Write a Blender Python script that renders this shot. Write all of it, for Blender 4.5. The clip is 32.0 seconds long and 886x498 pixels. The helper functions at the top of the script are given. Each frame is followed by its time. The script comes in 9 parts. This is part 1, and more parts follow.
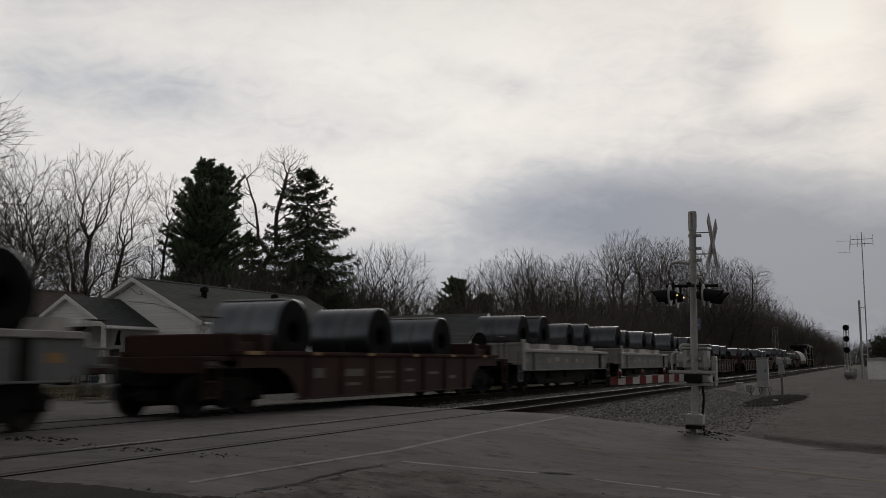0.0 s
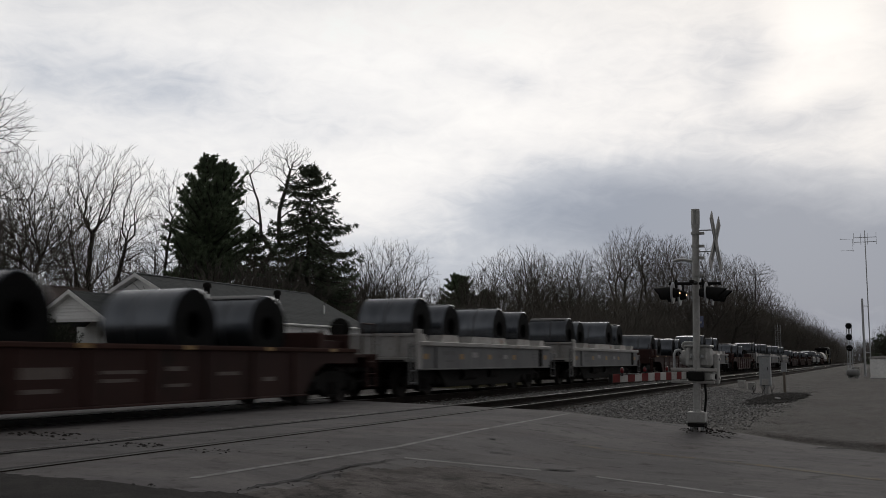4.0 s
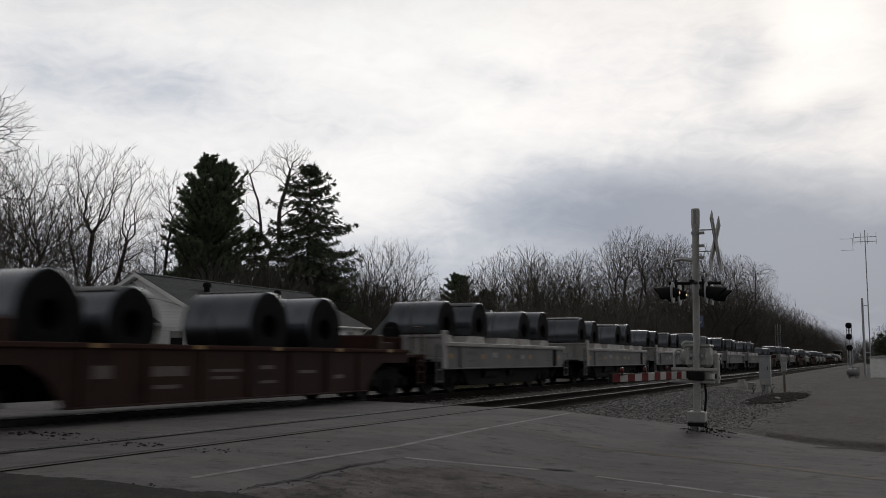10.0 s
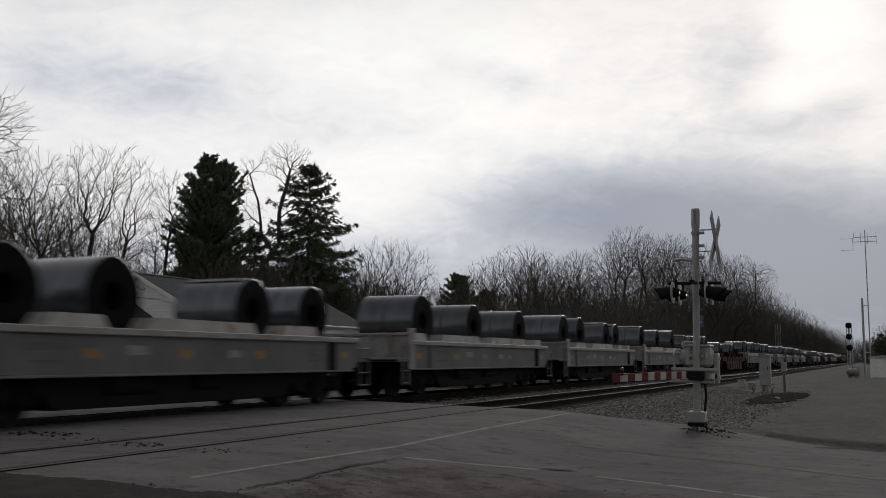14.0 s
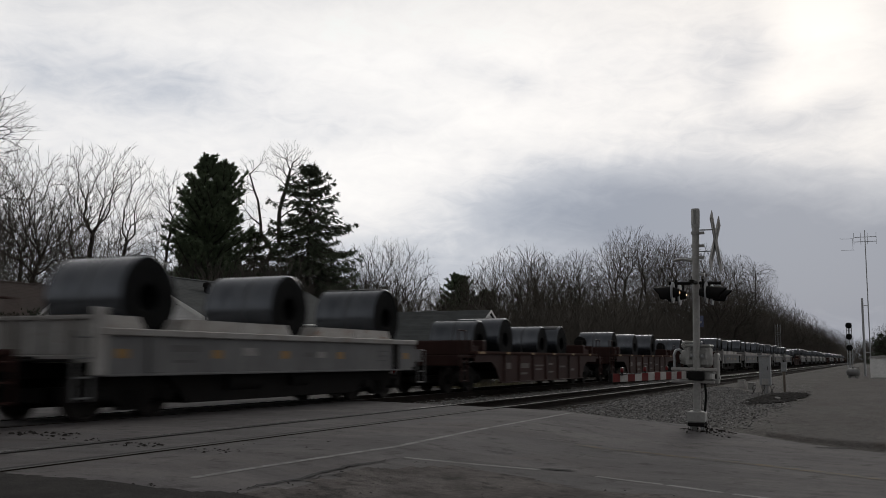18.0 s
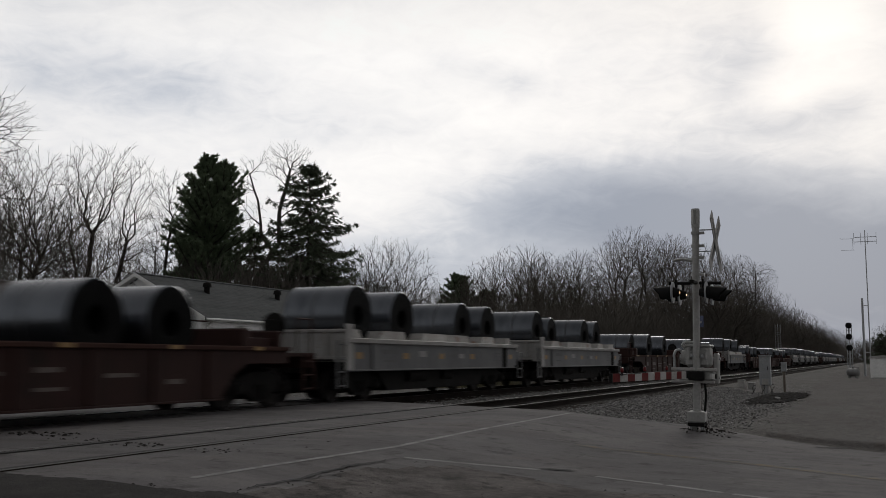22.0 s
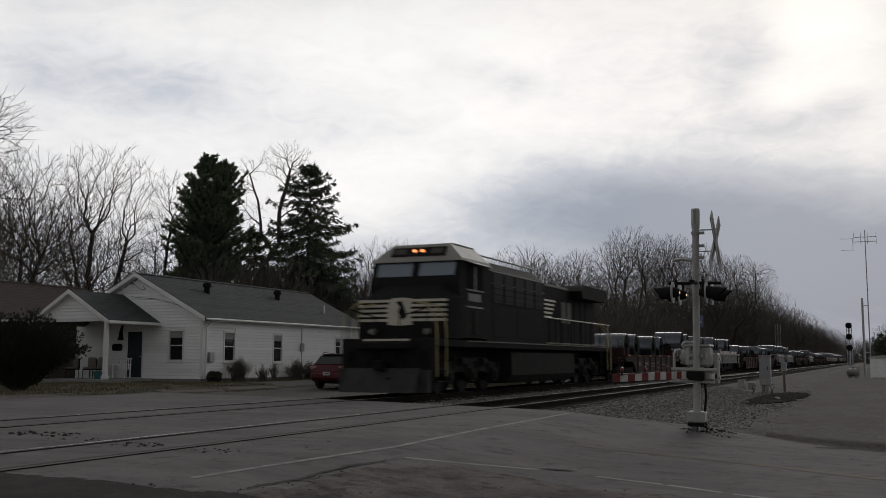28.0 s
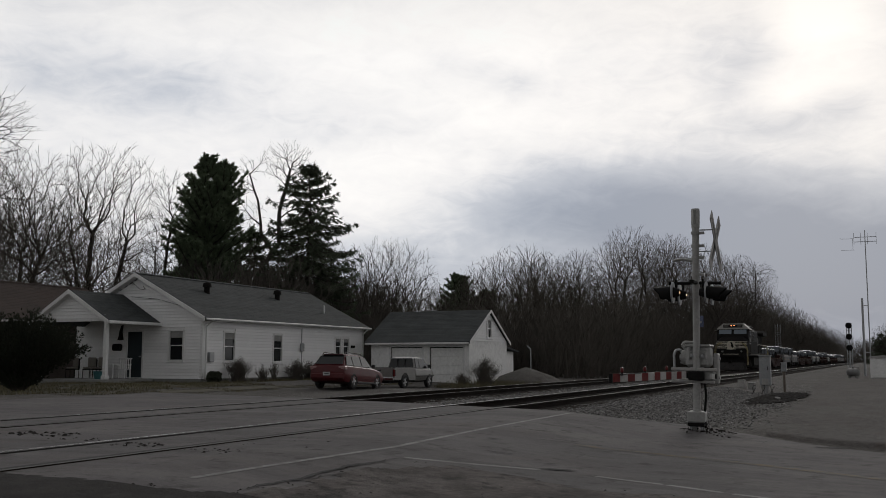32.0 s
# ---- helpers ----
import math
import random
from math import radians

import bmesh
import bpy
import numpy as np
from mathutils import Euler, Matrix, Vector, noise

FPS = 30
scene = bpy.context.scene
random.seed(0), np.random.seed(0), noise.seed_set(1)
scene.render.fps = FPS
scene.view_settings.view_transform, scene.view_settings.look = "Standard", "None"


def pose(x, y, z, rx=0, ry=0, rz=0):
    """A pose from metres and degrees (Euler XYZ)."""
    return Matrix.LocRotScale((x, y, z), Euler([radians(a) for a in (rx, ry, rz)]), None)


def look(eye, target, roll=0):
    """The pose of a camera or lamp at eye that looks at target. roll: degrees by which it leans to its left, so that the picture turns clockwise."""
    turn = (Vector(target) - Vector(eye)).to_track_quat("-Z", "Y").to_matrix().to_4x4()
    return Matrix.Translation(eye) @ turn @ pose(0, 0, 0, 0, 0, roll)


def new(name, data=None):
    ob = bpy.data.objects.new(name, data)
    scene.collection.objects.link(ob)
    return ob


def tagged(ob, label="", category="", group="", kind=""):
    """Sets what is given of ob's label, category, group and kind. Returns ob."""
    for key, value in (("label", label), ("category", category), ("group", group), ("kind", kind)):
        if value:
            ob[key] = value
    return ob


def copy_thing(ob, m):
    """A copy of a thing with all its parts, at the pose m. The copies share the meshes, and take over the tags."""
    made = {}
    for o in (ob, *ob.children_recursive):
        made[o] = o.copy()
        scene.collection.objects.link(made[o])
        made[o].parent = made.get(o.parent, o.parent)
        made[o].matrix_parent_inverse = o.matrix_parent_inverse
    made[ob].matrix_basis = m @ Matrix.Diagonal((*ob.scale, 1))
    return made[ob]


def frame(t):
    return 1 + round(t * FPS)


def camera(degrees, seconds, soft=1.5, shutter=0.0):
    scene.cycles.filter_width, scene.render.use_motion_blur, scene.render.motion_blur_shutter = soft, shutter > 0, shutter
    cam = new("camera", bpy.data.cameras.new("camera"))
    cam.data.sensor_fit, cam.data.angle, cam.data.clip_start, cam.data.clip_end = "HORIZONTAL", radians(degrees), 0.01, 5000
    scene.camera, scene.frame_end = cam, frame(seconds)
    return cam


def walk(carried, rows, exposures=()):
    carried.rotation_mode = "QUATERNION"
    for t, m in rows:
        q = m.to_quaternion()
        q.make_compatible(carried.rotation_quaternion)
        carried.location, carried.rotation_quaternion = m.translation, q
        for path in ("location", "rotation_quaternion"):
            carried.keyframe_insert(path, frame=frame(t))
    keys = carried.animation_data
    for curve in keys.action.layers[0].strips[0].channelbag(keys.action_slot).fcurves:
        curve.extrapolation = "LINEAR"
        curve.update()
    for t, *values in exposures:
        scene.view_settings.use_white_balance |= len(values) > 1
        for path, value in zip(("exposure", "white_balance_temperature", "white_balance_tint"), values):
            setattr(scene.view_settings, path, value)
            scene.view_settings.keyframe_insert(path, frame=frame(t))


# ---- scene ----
SPEED = 18.8
EYE = (0.0, 0.0, 1.03)


def aim(turn, tilt, roll=0.0):
    c = math.cos(radians(tilt))
    way = Vector((c * math.cos(radians(turn)), c * math.sin(radians(turn)), math.sin(radians(tilt))))
    return look(EYE, Vector(EYE) + way * 10, roll)


cam = camera(48.27, 32.0, soft=0.8, shutter=0.5)
walk(cam, [
    (0.0, aim(23.40, 6.62, -0.22)),
    (0.5, aim(23.55, 6.68, -0.19)),
    (1.0, aim(23.51, 6.62, -0.12)),
    (2.0, aim(23.51, 6.56, -0.06)),
    (3.0, aim(23.56, 6.45, -0.03)),
    (3.5, aim(23.56, 6.44, 0.0)),
    (5.5, aim(23.56, 6.41, 0.0)),
    (6.5, aim(23.56, 6.41, 0.0)),
    (20.0, aim(23.56, 6.41, 0.0)),
    (32.0, aim(23.56, 6.41, 0.0)),
], exposures=[(0.0, -0.22, 6580, 10), (2.0, -0.12, 6450, 10), (4.0, -0.02, 6350, 10), (6.0, 0.0, 6350, 10), (32.0, 0.0, 6350, 10)])

# ---- sky and sun ----
SUN_TURN, SUN_TILT = 2.0, 24.0
world = bpy.data.worlds.new("sky")
scene.world = world
world.use_nodes = True


def sky_nodes():
    nt = world.node_tree
    nt.nodes.clear()
    n, li = nt.nodes.new, nt.links.new

    def val(v):
        o = n("ShaderNodeValue")
        o.outputs[0].default_value = v
        return o.outputs[0]

    def mth(op, a, b=None, c=None):
        m = n("ShaderNodeMath")
        m.operation = op
        for i, s in enumerate((a, b, c)):
            if s is None:
                continue
            if isinstance(s, (int, float)):
                m.inputs[i].default_value = s
            else:
                li(s, m.inputs[i])
        return m.outputs[0]

    def ramp(f, stops):
        r = n("ShaderNodeValToRGB")
        r.color_ramp.interpolation = "B_SPLINE"
        e = r.color_ramp.elements
        while len(e) < len(stops):
            e.new(0.5)
        for el, (p, c) in zip(e, stops):
            el.position, el.color = p, (*c, 1)
        li(f, r.inputs[0])
        return r.outputs[0]

    def mix(f, a, b, kind="MIX"):
        m = n("ShaderNodeMix")
        m.data_type, m.blend_type = "RGBA", kind
        if isinstance(f, float):
            m.inputs[0].default_value = f
        else:
            li(f, m.inputs[0])
        li(a, m.inputs[6])
        li(b, m.inputs[7])
        return m.outputs[2]

    tc = n("ShaderNodeTexCoord").outputs["Generated"]
    sep = n("ShaderNodeSeparateXYZ")
    li(tc, sep.inputs[0])
    dx, dy, dz = sep.outputs
    azi = mth("MULTIPLY", mth("ARCTAN2", dy, dx), 57.2958)
    ele = mth("MULTIPLY", mth("ARCSINE", dz), 57.2958)

    def noise_at(sa, se, scale, detail, rough, dist=0.0, off=0.0):
        cb = n("ShaderNodeCombineXYZ")
        li(mth("MULTIPLY_ADD", azi, sa, off), cb.inputs[0])
        li(mth("MULTIPLY", ele, se), cb.inputs[1])
        t = n("ShaderNodeTexNoise")
        li(cb.outputs[0], t.inputs["Vector"])
        t.inputs["Scale"].default_value = scale
        t.inputs["Detail"].default_value = detail
        t.inputs["Roughness"].default_value = rough
        t.inputs["Distortion"].default_value = dist
        return t.outputs["Fac"]

    def hump(a0, e0, wa, we, tilt=0.0):
        """A soft heap of cloud round one direction, in degrees."""
        da = mth("SUBTRACT", azi, a0)
        de = mth("SUBTRACT", mth("SUBTRACT", ele, e0), mth("MULTIPLY", da, tilt))
        q = mth("ADD", mth("POWER", mth("ABSOLUTE", mth("DIVIDE", da, wa)), 2.0),
                mth("POWER", mth("ABSOLUTE", mth("DIVIDE", de, we)), 2.0))
        return mth("EXPONENT", mth("MULTIPLY", q, -1.0))

    # thickness of the cloud cover: 0 thin and bright, 1 thick and grey
    big = noise_at(0.045, 0.13, 1.0, 5.0, 0.55, 0.6, 3.1)
    fine = noise_at(0.22, 0.42, 1.0, 7.0, 0.55, 0.7, 7.7)
    thick = mth("MULTIPLY_ADD", mth("SUBTRACT", big, 0.5), 0.55, 0.24)
    thick = mth("MULTIPLY_ADD", mth("SUBTRACT", fine, 0.5), 0.26, thick)
    wisp = noise_at(0.42, 1.0, 1.0, 8.0, 0.62, 1.1, 1.3)
    thick = mth("MULTIPLY_ADD", mth("SUBTRACT", wisp, 0.5), 0.24, thick)
    for a0, e0, wa, we, tilt, s in (
            (13.5, 8.9, 8.5, 2.2, 0.02, 0.46),
            (2.0, 5.2, 18.0, 4.8, 0.0, 0.8),
            (43.5, 15.5, 10.5, 2.3, 0.08, 0.25),
            (47.0, 20.6, 6.0, 1.2, 0.0, 0.12),
            (6.2, 16.2, 2.6, 2.6, -0.15, 0.2),
            (2.5, 13.2, 5.0, 1.0, -0.06, 0.2),
            (21.5, 16.6, 3.5, 1.0, 0.25, 0.14),
            (27.0, 4.5, 12.0, 2.2, 0.0, 0.16),
            (19.5, 14.3, 5.0, 1.2, 0.1, -0.14),
            (28.0, 10.0, 5.0, 2.6, 0.0, -0.16),
            (2.0, 18.6, 2.6, 2.2, 0.0, -0.36),
            (4.0, 14.6, 1.8, 0.9, 0.0, -0.16),
            (33.0, 18.5, 14.0, 2.4, 0.0, -0.10),
            (42.0, 4.0, 11.0, 6.0, 0.0, 0.15),
            (32.0, 5.5, 5.0, 4.0, 0.0, 0.10),
            (-1.0, 1.5, 7.0, 3.2, 0.0, 0.22)):
        thick = mth("MULTIPLY_ADD", hump(a0, e0, wa, we, tilt), s, thick)
    cloud = ramp(thick, ((0.0, (1.07, 1.035, 0.985)), (0.30, (0.895, 0.872, 0.855)), (0.55, (0.522, 0.556, 0.615)), (1.0, (0.195, 0.243, 0.33))))
    air = n("ShaderNodeTexSky")
    air.sky_type, air.sun_disc = "NISHITA", False
    air.sun_elevation, air.sun_rotation = radians(SUN_TILT), radians(90 - SUN_TURN)
    air.dust_density = 3.0
    dim = n("ShaderNodeMix")
    dim.data_type, dim.blend_type = "RGBA", "MULTIPLY"
    dim.inputs[0].default_value = 1.0
    dim.inputs[7].default_value = (0.05, 0.05, 0.05, 1)
    li(air.outputs[0], dim.inputs[6])
    both = mix(0.93, dim.outputs[2], cloud)
    # the sky away from the hidden sun is duller
    toward = mth("MULTIPLY_ADD", mth("MULTIPLY_ADD", dx, 0.433, mth("MULTIPLY", dy, 0.25)), 1.0, 0.5)
    away = mth("MULTIPLY_ADD", mth("POWER", toward, 2.0), 0.66, 0.385)
    high = mth("MULTIPLY_ADD", mth("POWER", mth("MAXIMUM", mth("SUBTRACT", dz, 0.3), 0.0), 0.8), -0.85, 1.0)
    away = mth("MULTIPLY", away, high)
    bg = n("ShaderNodeBackground")
    li(both, bg.inputs[0])
    li(away, bg.inputs[1])
    out = n("ShaderNodeOutputWorld")
    li(bg.outputs[0], out.inputs[0])


sky_nodes()
sun_data = bpy.data.lights.new("sun", "SUN")
sun_data.energy, sun_data.angle, sun_data.color = 0.5, radians(25), (1.0, 0.95, 0.88)
sun = new("sun", sun_data)
_s = Vector((math.cos(radians(SUN_TILT)) * math.cos(radians(SUN_TURN)), math.cos(radians(SUN_TILT)) * math.sin(radians(SUN_TURN)), math.sin(radians(SUN_TILT))))
sun.matrix_world = look(_s * 100, (0, 0, 0))


# ---- materials ----
def mat(name, c1, c2=None, scale=2.0, rough=0.7, metal=0.0, bump=0.0, bscale=40.0, spread=0.0, streak=(1, 1, 1), c3=None, cut=0.62, emit=0.0, coat=0.0, spec=0.5, island=0.0, mid=0.12):
    """A two-scale surface: c1 to c2 by coarse noise, patches of c3 above cut, fine grain and relief."""
    m = bpy.data.materials.new(name)
    m.use_nodes = True
    nt = m.node_tree
    n, li = nt.nodes.new, nt.links.new
    b = nt.nodes["Principled BSDF"]
    b.inputs["Roughness"].default_value = rough
    b.inputs["Metallic"].default_value = metal
    b.inputs["Coat Weight"].default_value = coat
    b.inputs["Specular IOR Level"].default_value = spec
    c2 = c2 or tuple(x * 0.8 for x in c1)
    tc = n("ShaderNodeTexCoord")
    mp = n("ShaderNodeMapping")
    mp.inputs["Scale"].default_value = streak
    li(tc.outputs["Object"], mp.inputs[0])

    def tex(s, d, r=0.6):
        t = n("ShaderNodeTexNoise")
        t.inputs["Scale"].default_value, t.inputs["Detail"].default_value, t.inputs["Roughness"].default_value = s, d, r
        li(mp.outputs[0], t.inputs["Vector"])
        return t.outputs["Fac"]

    def rmp(f, a, z):
        r = n("ShaderNodeMapRange")
        r.inputs[1].default_value, r.inputs[2].default_value = a, z
        li(f, r.inputs[0])
        return r.outputs[0]

    def mixc(f, a, bb, kind="MIX"):
        x = n("ShaderNodeMix")
        x.data_type, x.blend_type = "RGBA", kind
        if isinstance(f, float):
            x.inputs[0].default_value = f
        else:
            li(f, x.inputs[0])
        for i, v in ((6, a), (7, bb)):
            if isinstance(v, tuple):
                x.inputs[i].default_value = (*v, 1)
            else:
                li(v, x.inputs[i])
        return x.outputs[2]

    col = mixc(rmp(tex(scale, 6), 0.32, 0.68), c1, c2)
    if c3:
        col = mixc(rmp(tex(scale * 1.7 + 0.31, 8, 0.7), cut, cut + 0.1), col, c3)
    fine = tex(bscale, 4)
    grain = n("ShaderNodeMapRange")
    grain.inputs[3].default_value, grain.inputs[4].default_value = 0.8, 1.18
    li(fine, grain.inputs[0])
    gm = n("ShaderNodeCombineColor")
    for i in range(3):
        li(grain.outputs[0], gm.inputs[i])
    col = mixc(1.0, col, gm.outputs[0], "MULTIPLY")
    mn = n("ShaderNodeMapRange")
    mn.inputs[1].default_value, mn.inputs[2].default_value, mn.inputs[3].default_value, mn.inputs[4].default_value = 0.3, 0.7, 1 - mid, 1 + mid
    li(tex(scale * 7.3, 7, 0.65), mn.inputs[0])
    mm = n("ShaderNodeCombineColor")
    for i in range(3):
        li(mn.outputs[0], mm.inputs[i])
    col = mixc(1.0, col, mm.outputs[0], "MULTIPLY")
    if island:
        ge = n("ShaderNodeNewGeometry")
        si = n("ShaderNodeMapRange")
        si.inputs[3].default_value, si.inputs[4].default_value = 1 - island, 1 + island
        li(ge.outputs["Random Per Island"], si.inputs[0])
        sq = n("ShaderNodeCombineColor")
        for i in range(3):
            li(si.outputs[0], sq.inputs[i])
        col = mixc(1.0, col, sq.outputs[0], "MULTIPLY")
    if spread:
        oi = n("ShaderNodeObjectInfo")
        sp = n("ShaderNodeMapRange")
        sp.inputs[3].default_value, sp.inputs[4].default_value = 1 - spread, 1 + spread
        li(oi.outputs["Random"], sp.inputs[0])
        sm = n("ShaderNodeCombineColor")
        for i in range(3):
            li(sp.outputs[0], sm.inputs[i])
        col = mixc(1.0, col, sm.outputs[0], "MULTIPLY")
    li(col, b.inputs["Base Color"])
    if emit:
        li(col, b.inputs["Emission Color"])
        b.inputs["Emission Strength"].default_value = emit
    if bump:
        bp = n("ShaderNodeBump")
        bp.inputs["Strength"].default_value = bump
        bp.inputs["Distance"].default_value = 0.02
        li(fine, bp.inputs["Height"])
        li(bp.outputs[0], b.inputs["Normal"])
    return m


def glass_mat(name, tint, rough=0.05):
    m = bpy.data.materials.new(name)
    m.use_nodes = True
    b = m.node_tree.nodes["Principled BSDF"]
    b.inputs["Base Color"].default_value = (*tint, 1)
    b.inputs["Roughness"].default_value = rough
    b.inputs["IOR"].default_value = 1.5
    b.inputs["Specular IOR Level"].default_value = 0.8
    return m


def ground_mat(name, base, layers, grain=0.2, gscale=90.0, bump=0.4, bscale=60.0, rough=0.9, stone=0.0):
    """A ground surface: colours laid one over another, each (colour, scale, detail, low, high, amount, stretch), then grain and small stones."""
    m = bpy.data.materials.new(name)
    m.use_nodes = True
    nt = m.node_tree
    n, li = nt.nodes.new, nt.links.new
    b = nt.nodes["Principled BSDF"]
    b.inputs["Roughness"].default_value = rough
    b.inputs["Specular IOR Level"].default_value = 0.25
    tc = n("ShaderNodeTexCoord")

    def field(scale, detail, stretch, turn=0.0, seed=0.0):
        mp = n("ShaderNodeMapping")
        mp.inputs["Scale"].default_value = (*stretch, 1)
        mp.inputs["Rotation"].default_value = (0, 0, turn)
        mp.inputs["Location"].default_value = (seed, seed * 0.7, 0)
        li(tc.outputs["Object"], mp.inputs[0])
        t = n("ShaderNodeTexNoise")
        t.inputs["Scale"].default_value, t.inputs["Detail"].default_value, t.inputs["Roughness"].default_value = scale, detail, 0.66
        li(mp.outputs[0], t.inputs["Vector"])
        return t.outputs["Fac"]

    def span_of(f, a, z, lo, hi):
        r = n("ShaderNodeMapRange")
        for i, v in enumerate((a, z, lo, hi)):
            r.inputs[i + 1].default_value = v
        li(f, r.inputs[0])
        return r.outputs[0]

    col = None
    for k, (c, scale, detail, lo, hi, amount, stretch) in enumerate(layers):
        x = n("ShaderNodeMix")
        x.data_type = "RGBA"
        li(span_of(field(scale, detail, stretch, 0.43, k * 3.7 + 1), lo, hi, 0.0, amount), x.inputs[0])
        if col is None:
            x.inputs[6].default_value = (*base, 1)
        else:
            li(col, x.inputs[6])
        x.inputs[7].default_value = (*c, 1)
        col = x.outputs[2]
    shades = [span_of(field(gscale, 3, (1, 1), 0, 2.0), 0.3, 0.7, 1 - grain, 1 + grain), span_of(field(gscale * 0.21, 4, (1, 1), 0, 9.0), 0.3, 0.7, 1 - grain * 0.8, 1 + grain * 0.8)]
    height = field(bscale, 5, (1, 1), 0, 5.0)
    if stone:
        vo = n("ShaderNodeTexVoronoi")
        vo.inputs["Scale"].default_value = stone
        li(tc.outputs["Object"], vo.inputs["Vector"])
        sp = n("ShaderNodeSeparateColor")
        li(vo.outputs["Color"], sp.inputs[0])
        shades.append(span_of(sp.outputs[0], 0.0, 1.0, 0.78, 1.25))
        height = vo.outputs["Distance"]
    for sh in shades:
        g = n("ShaderNodeCombineColor")
        for i in range(3):
            li(sh, g.inputs[i])
        x = n("ShaderNodeMix")
        x.data_type, x.blend_type = "RGBA", "MULTIPLY"
        x.inputs[0].default_value = 1.0
        li(col, x.inputs[6])
        li(g.outputs[0], x.inputs[7])
        col = x.outputs[2]
    li(col, b.inputs["Base Color"])
    bp = n("ShaderNodeBump")
    bp.inputs["Strength"].default_value, bp.inputs["Distance"].default_value = bump, 0.02
    li(height, bp.inputs["Height"])
    li(bp.outputs[0], b.inputs["Normal"])
    return m


WIDE = (1, 1)
ASPHALT = ground_mat("asphalt", (0.130, 0.122, 0.124), (
    ((0.112, 0.095, 0.089), 0.45, 7, 0.5, 0.64, 0.7, WIDE),     ((0.098, 0.093, 0.095), 0.3, 6, 0.4, 0.62, 1.0, WIDE), ((0.149, 0.139, 0.137), 0.55, 7, 0.48, 0.64, 0.85, (1.4, 0.6)), ((0.082, 0.076, 0.078), 0.8, 8, 0.5, 0.66, 0.8, (1.4, 0.5)), ((0.070, 0.065, 0.066), 1.0, 7, 0.5, 0.66, 0.45, (1.5, 0.4)),
    ((0.051, 0.047, 0.046), 2.6, 9, 0.55, 0.66, 0.85, WIDE), ((0.140, 0.130, 0.127), 6.0, 8, 0.64, 0.72, 0.45, WIDE)), 0.16, 130, 0.35, 90)
OLD_ASPHALT = ground_mat("old_asphalt", (0.111, 0.098, 0.093), (
    ((0.048, 0.041, 0.038), 1.2, 8, 0.4, 0.58, 0.95, WIDE), ((0.117, 0.1, 0.092), 2.4, 9, 0.54, 0.66, 0.8, WIDE), ((0.025, 0.021, 0.020), 3.6, 9, 0.54, 0.64, 0.95, WIDE), ((0.021, 0.017, 0.017), 9.0, 8, 0.64, 0.7, 0.8, WIDE)), 0.35, 70, 0.7, 50)
GRAVEL = ground_mat("gravel", (0.112, 0.106, 0.1), (
    ((0.092, 0.085, 0.079), 0.22, 7, 0.42, 0.6, 1.0, (0.5, 1.5)), ((0.118, 0.11, 0.102), 0.4, 7, 0.54, 0.68, 0.8, (0.4, 1.4)), ((0.05, 0.044, 0.039), 0.7, 8, 0.54, 0.68, 0.85, (0.6, 1.6)), ((0.055, 0.05, 0.046), 3.0, 8, 0.52, 0.66, 0.7, WIDE), ((0.17, 0.16, 0.15), 9.0, 8, 0.6, 0.68, 0.5, WIDE)), 0.3, 60, 0.7, 60, 0.95, 60.0)
SOIL = ground_mat("soil", (0.0211, 0.0185, 0.0165), (
    ((0.0106, 0.0092, 0.0083), 1.6, 8, 0.44, 0.6, 1.0, WIDE), ((0.0363, 0.0323, 0.0284), 3.0, 8, 0.58, 0.7, 0.7, WIDE), ((0.0277, 0.0211, 0.0145), 7.0, 8, 0.6, 0.7, 0.7, WIDE)), 0.4, 60, 1.0, 40)
DIRT = ground_mat("packed_dirt", (0.1, 0.092, 0.088), (
    ((0.082, 0.075, 0.071), 0.3, 7, 0.42, 0.6, 1.0, (0.5, 1.4)), ((0.112, 0.101, 0.095), 0.5, 7, 0.5, 0.66, 0.8, (0.4, 1.3)), ((0.078, 0.064, 0.057), 0.8, 8, 0.52, 0.66, 0.8, (0.5, 1.4)), ((0.048, 0.042, 0.039), 1.8, 9, 0.56, 0.68, 0.75, (0.6, 1.2)), ((0.05, 0.045, 0.041), 6.0, 8, 0.54, 0.66, 0.7, WIDE), ((0.15, 0.142, 0.135), 11.0, 8, 0.6, 0.68, 0.5, WIDE)), 0.32, 45, 0.8, 45, 0.95, 45.0)
DARK_STONE = mat("dark_ballast_stone", (0.05, 0.046, 0.042), (0.025, 0.023, 0.022), 4, 0.9, bump=0.4, bscale=30, island=0.6)
# near rail heads: the missing sky reflection is put into this dark colour
RAIL_NO_GLINT = mat("glintless_rail_head", (0.04, 0.036, 0.033), (0.022, 0.02, 0.019), 5, 0.6, 0.2)
GRASS = mat("winter_grass", (0.09, 0.082, 0.054), (0.062, 0.056, 0.04), 1.2, 0.95, bump=1.0, bscale=30)
STONE = mat("ballast_stone", (0.235, 0.23, 0.224), (0.115, 0.112, 0.109), 4, 0.9, bump=0.4, bscale=30, island=0.8)
RAIL = mat("rail_side", (0.021, 0.0165, 0.0145), (0.013, 0.011, 0.01), 3, 0.9, 0.0, spec=0.05, bump=0.2)
RAIL_TOP = mat("rail_head", (0.6, 0.6, 0.6), (0.45, 0.45, 0.45), 6, 0.24, 1.0)
TIE = mat("tie_wood", (0.045, 0.038, 0.033), (0.028, 0.024, 0.021), 2, 0.9, bump=0.6, bscale=18, streak=(3, 0.6, 3), spread=0.2, spec=0.1)
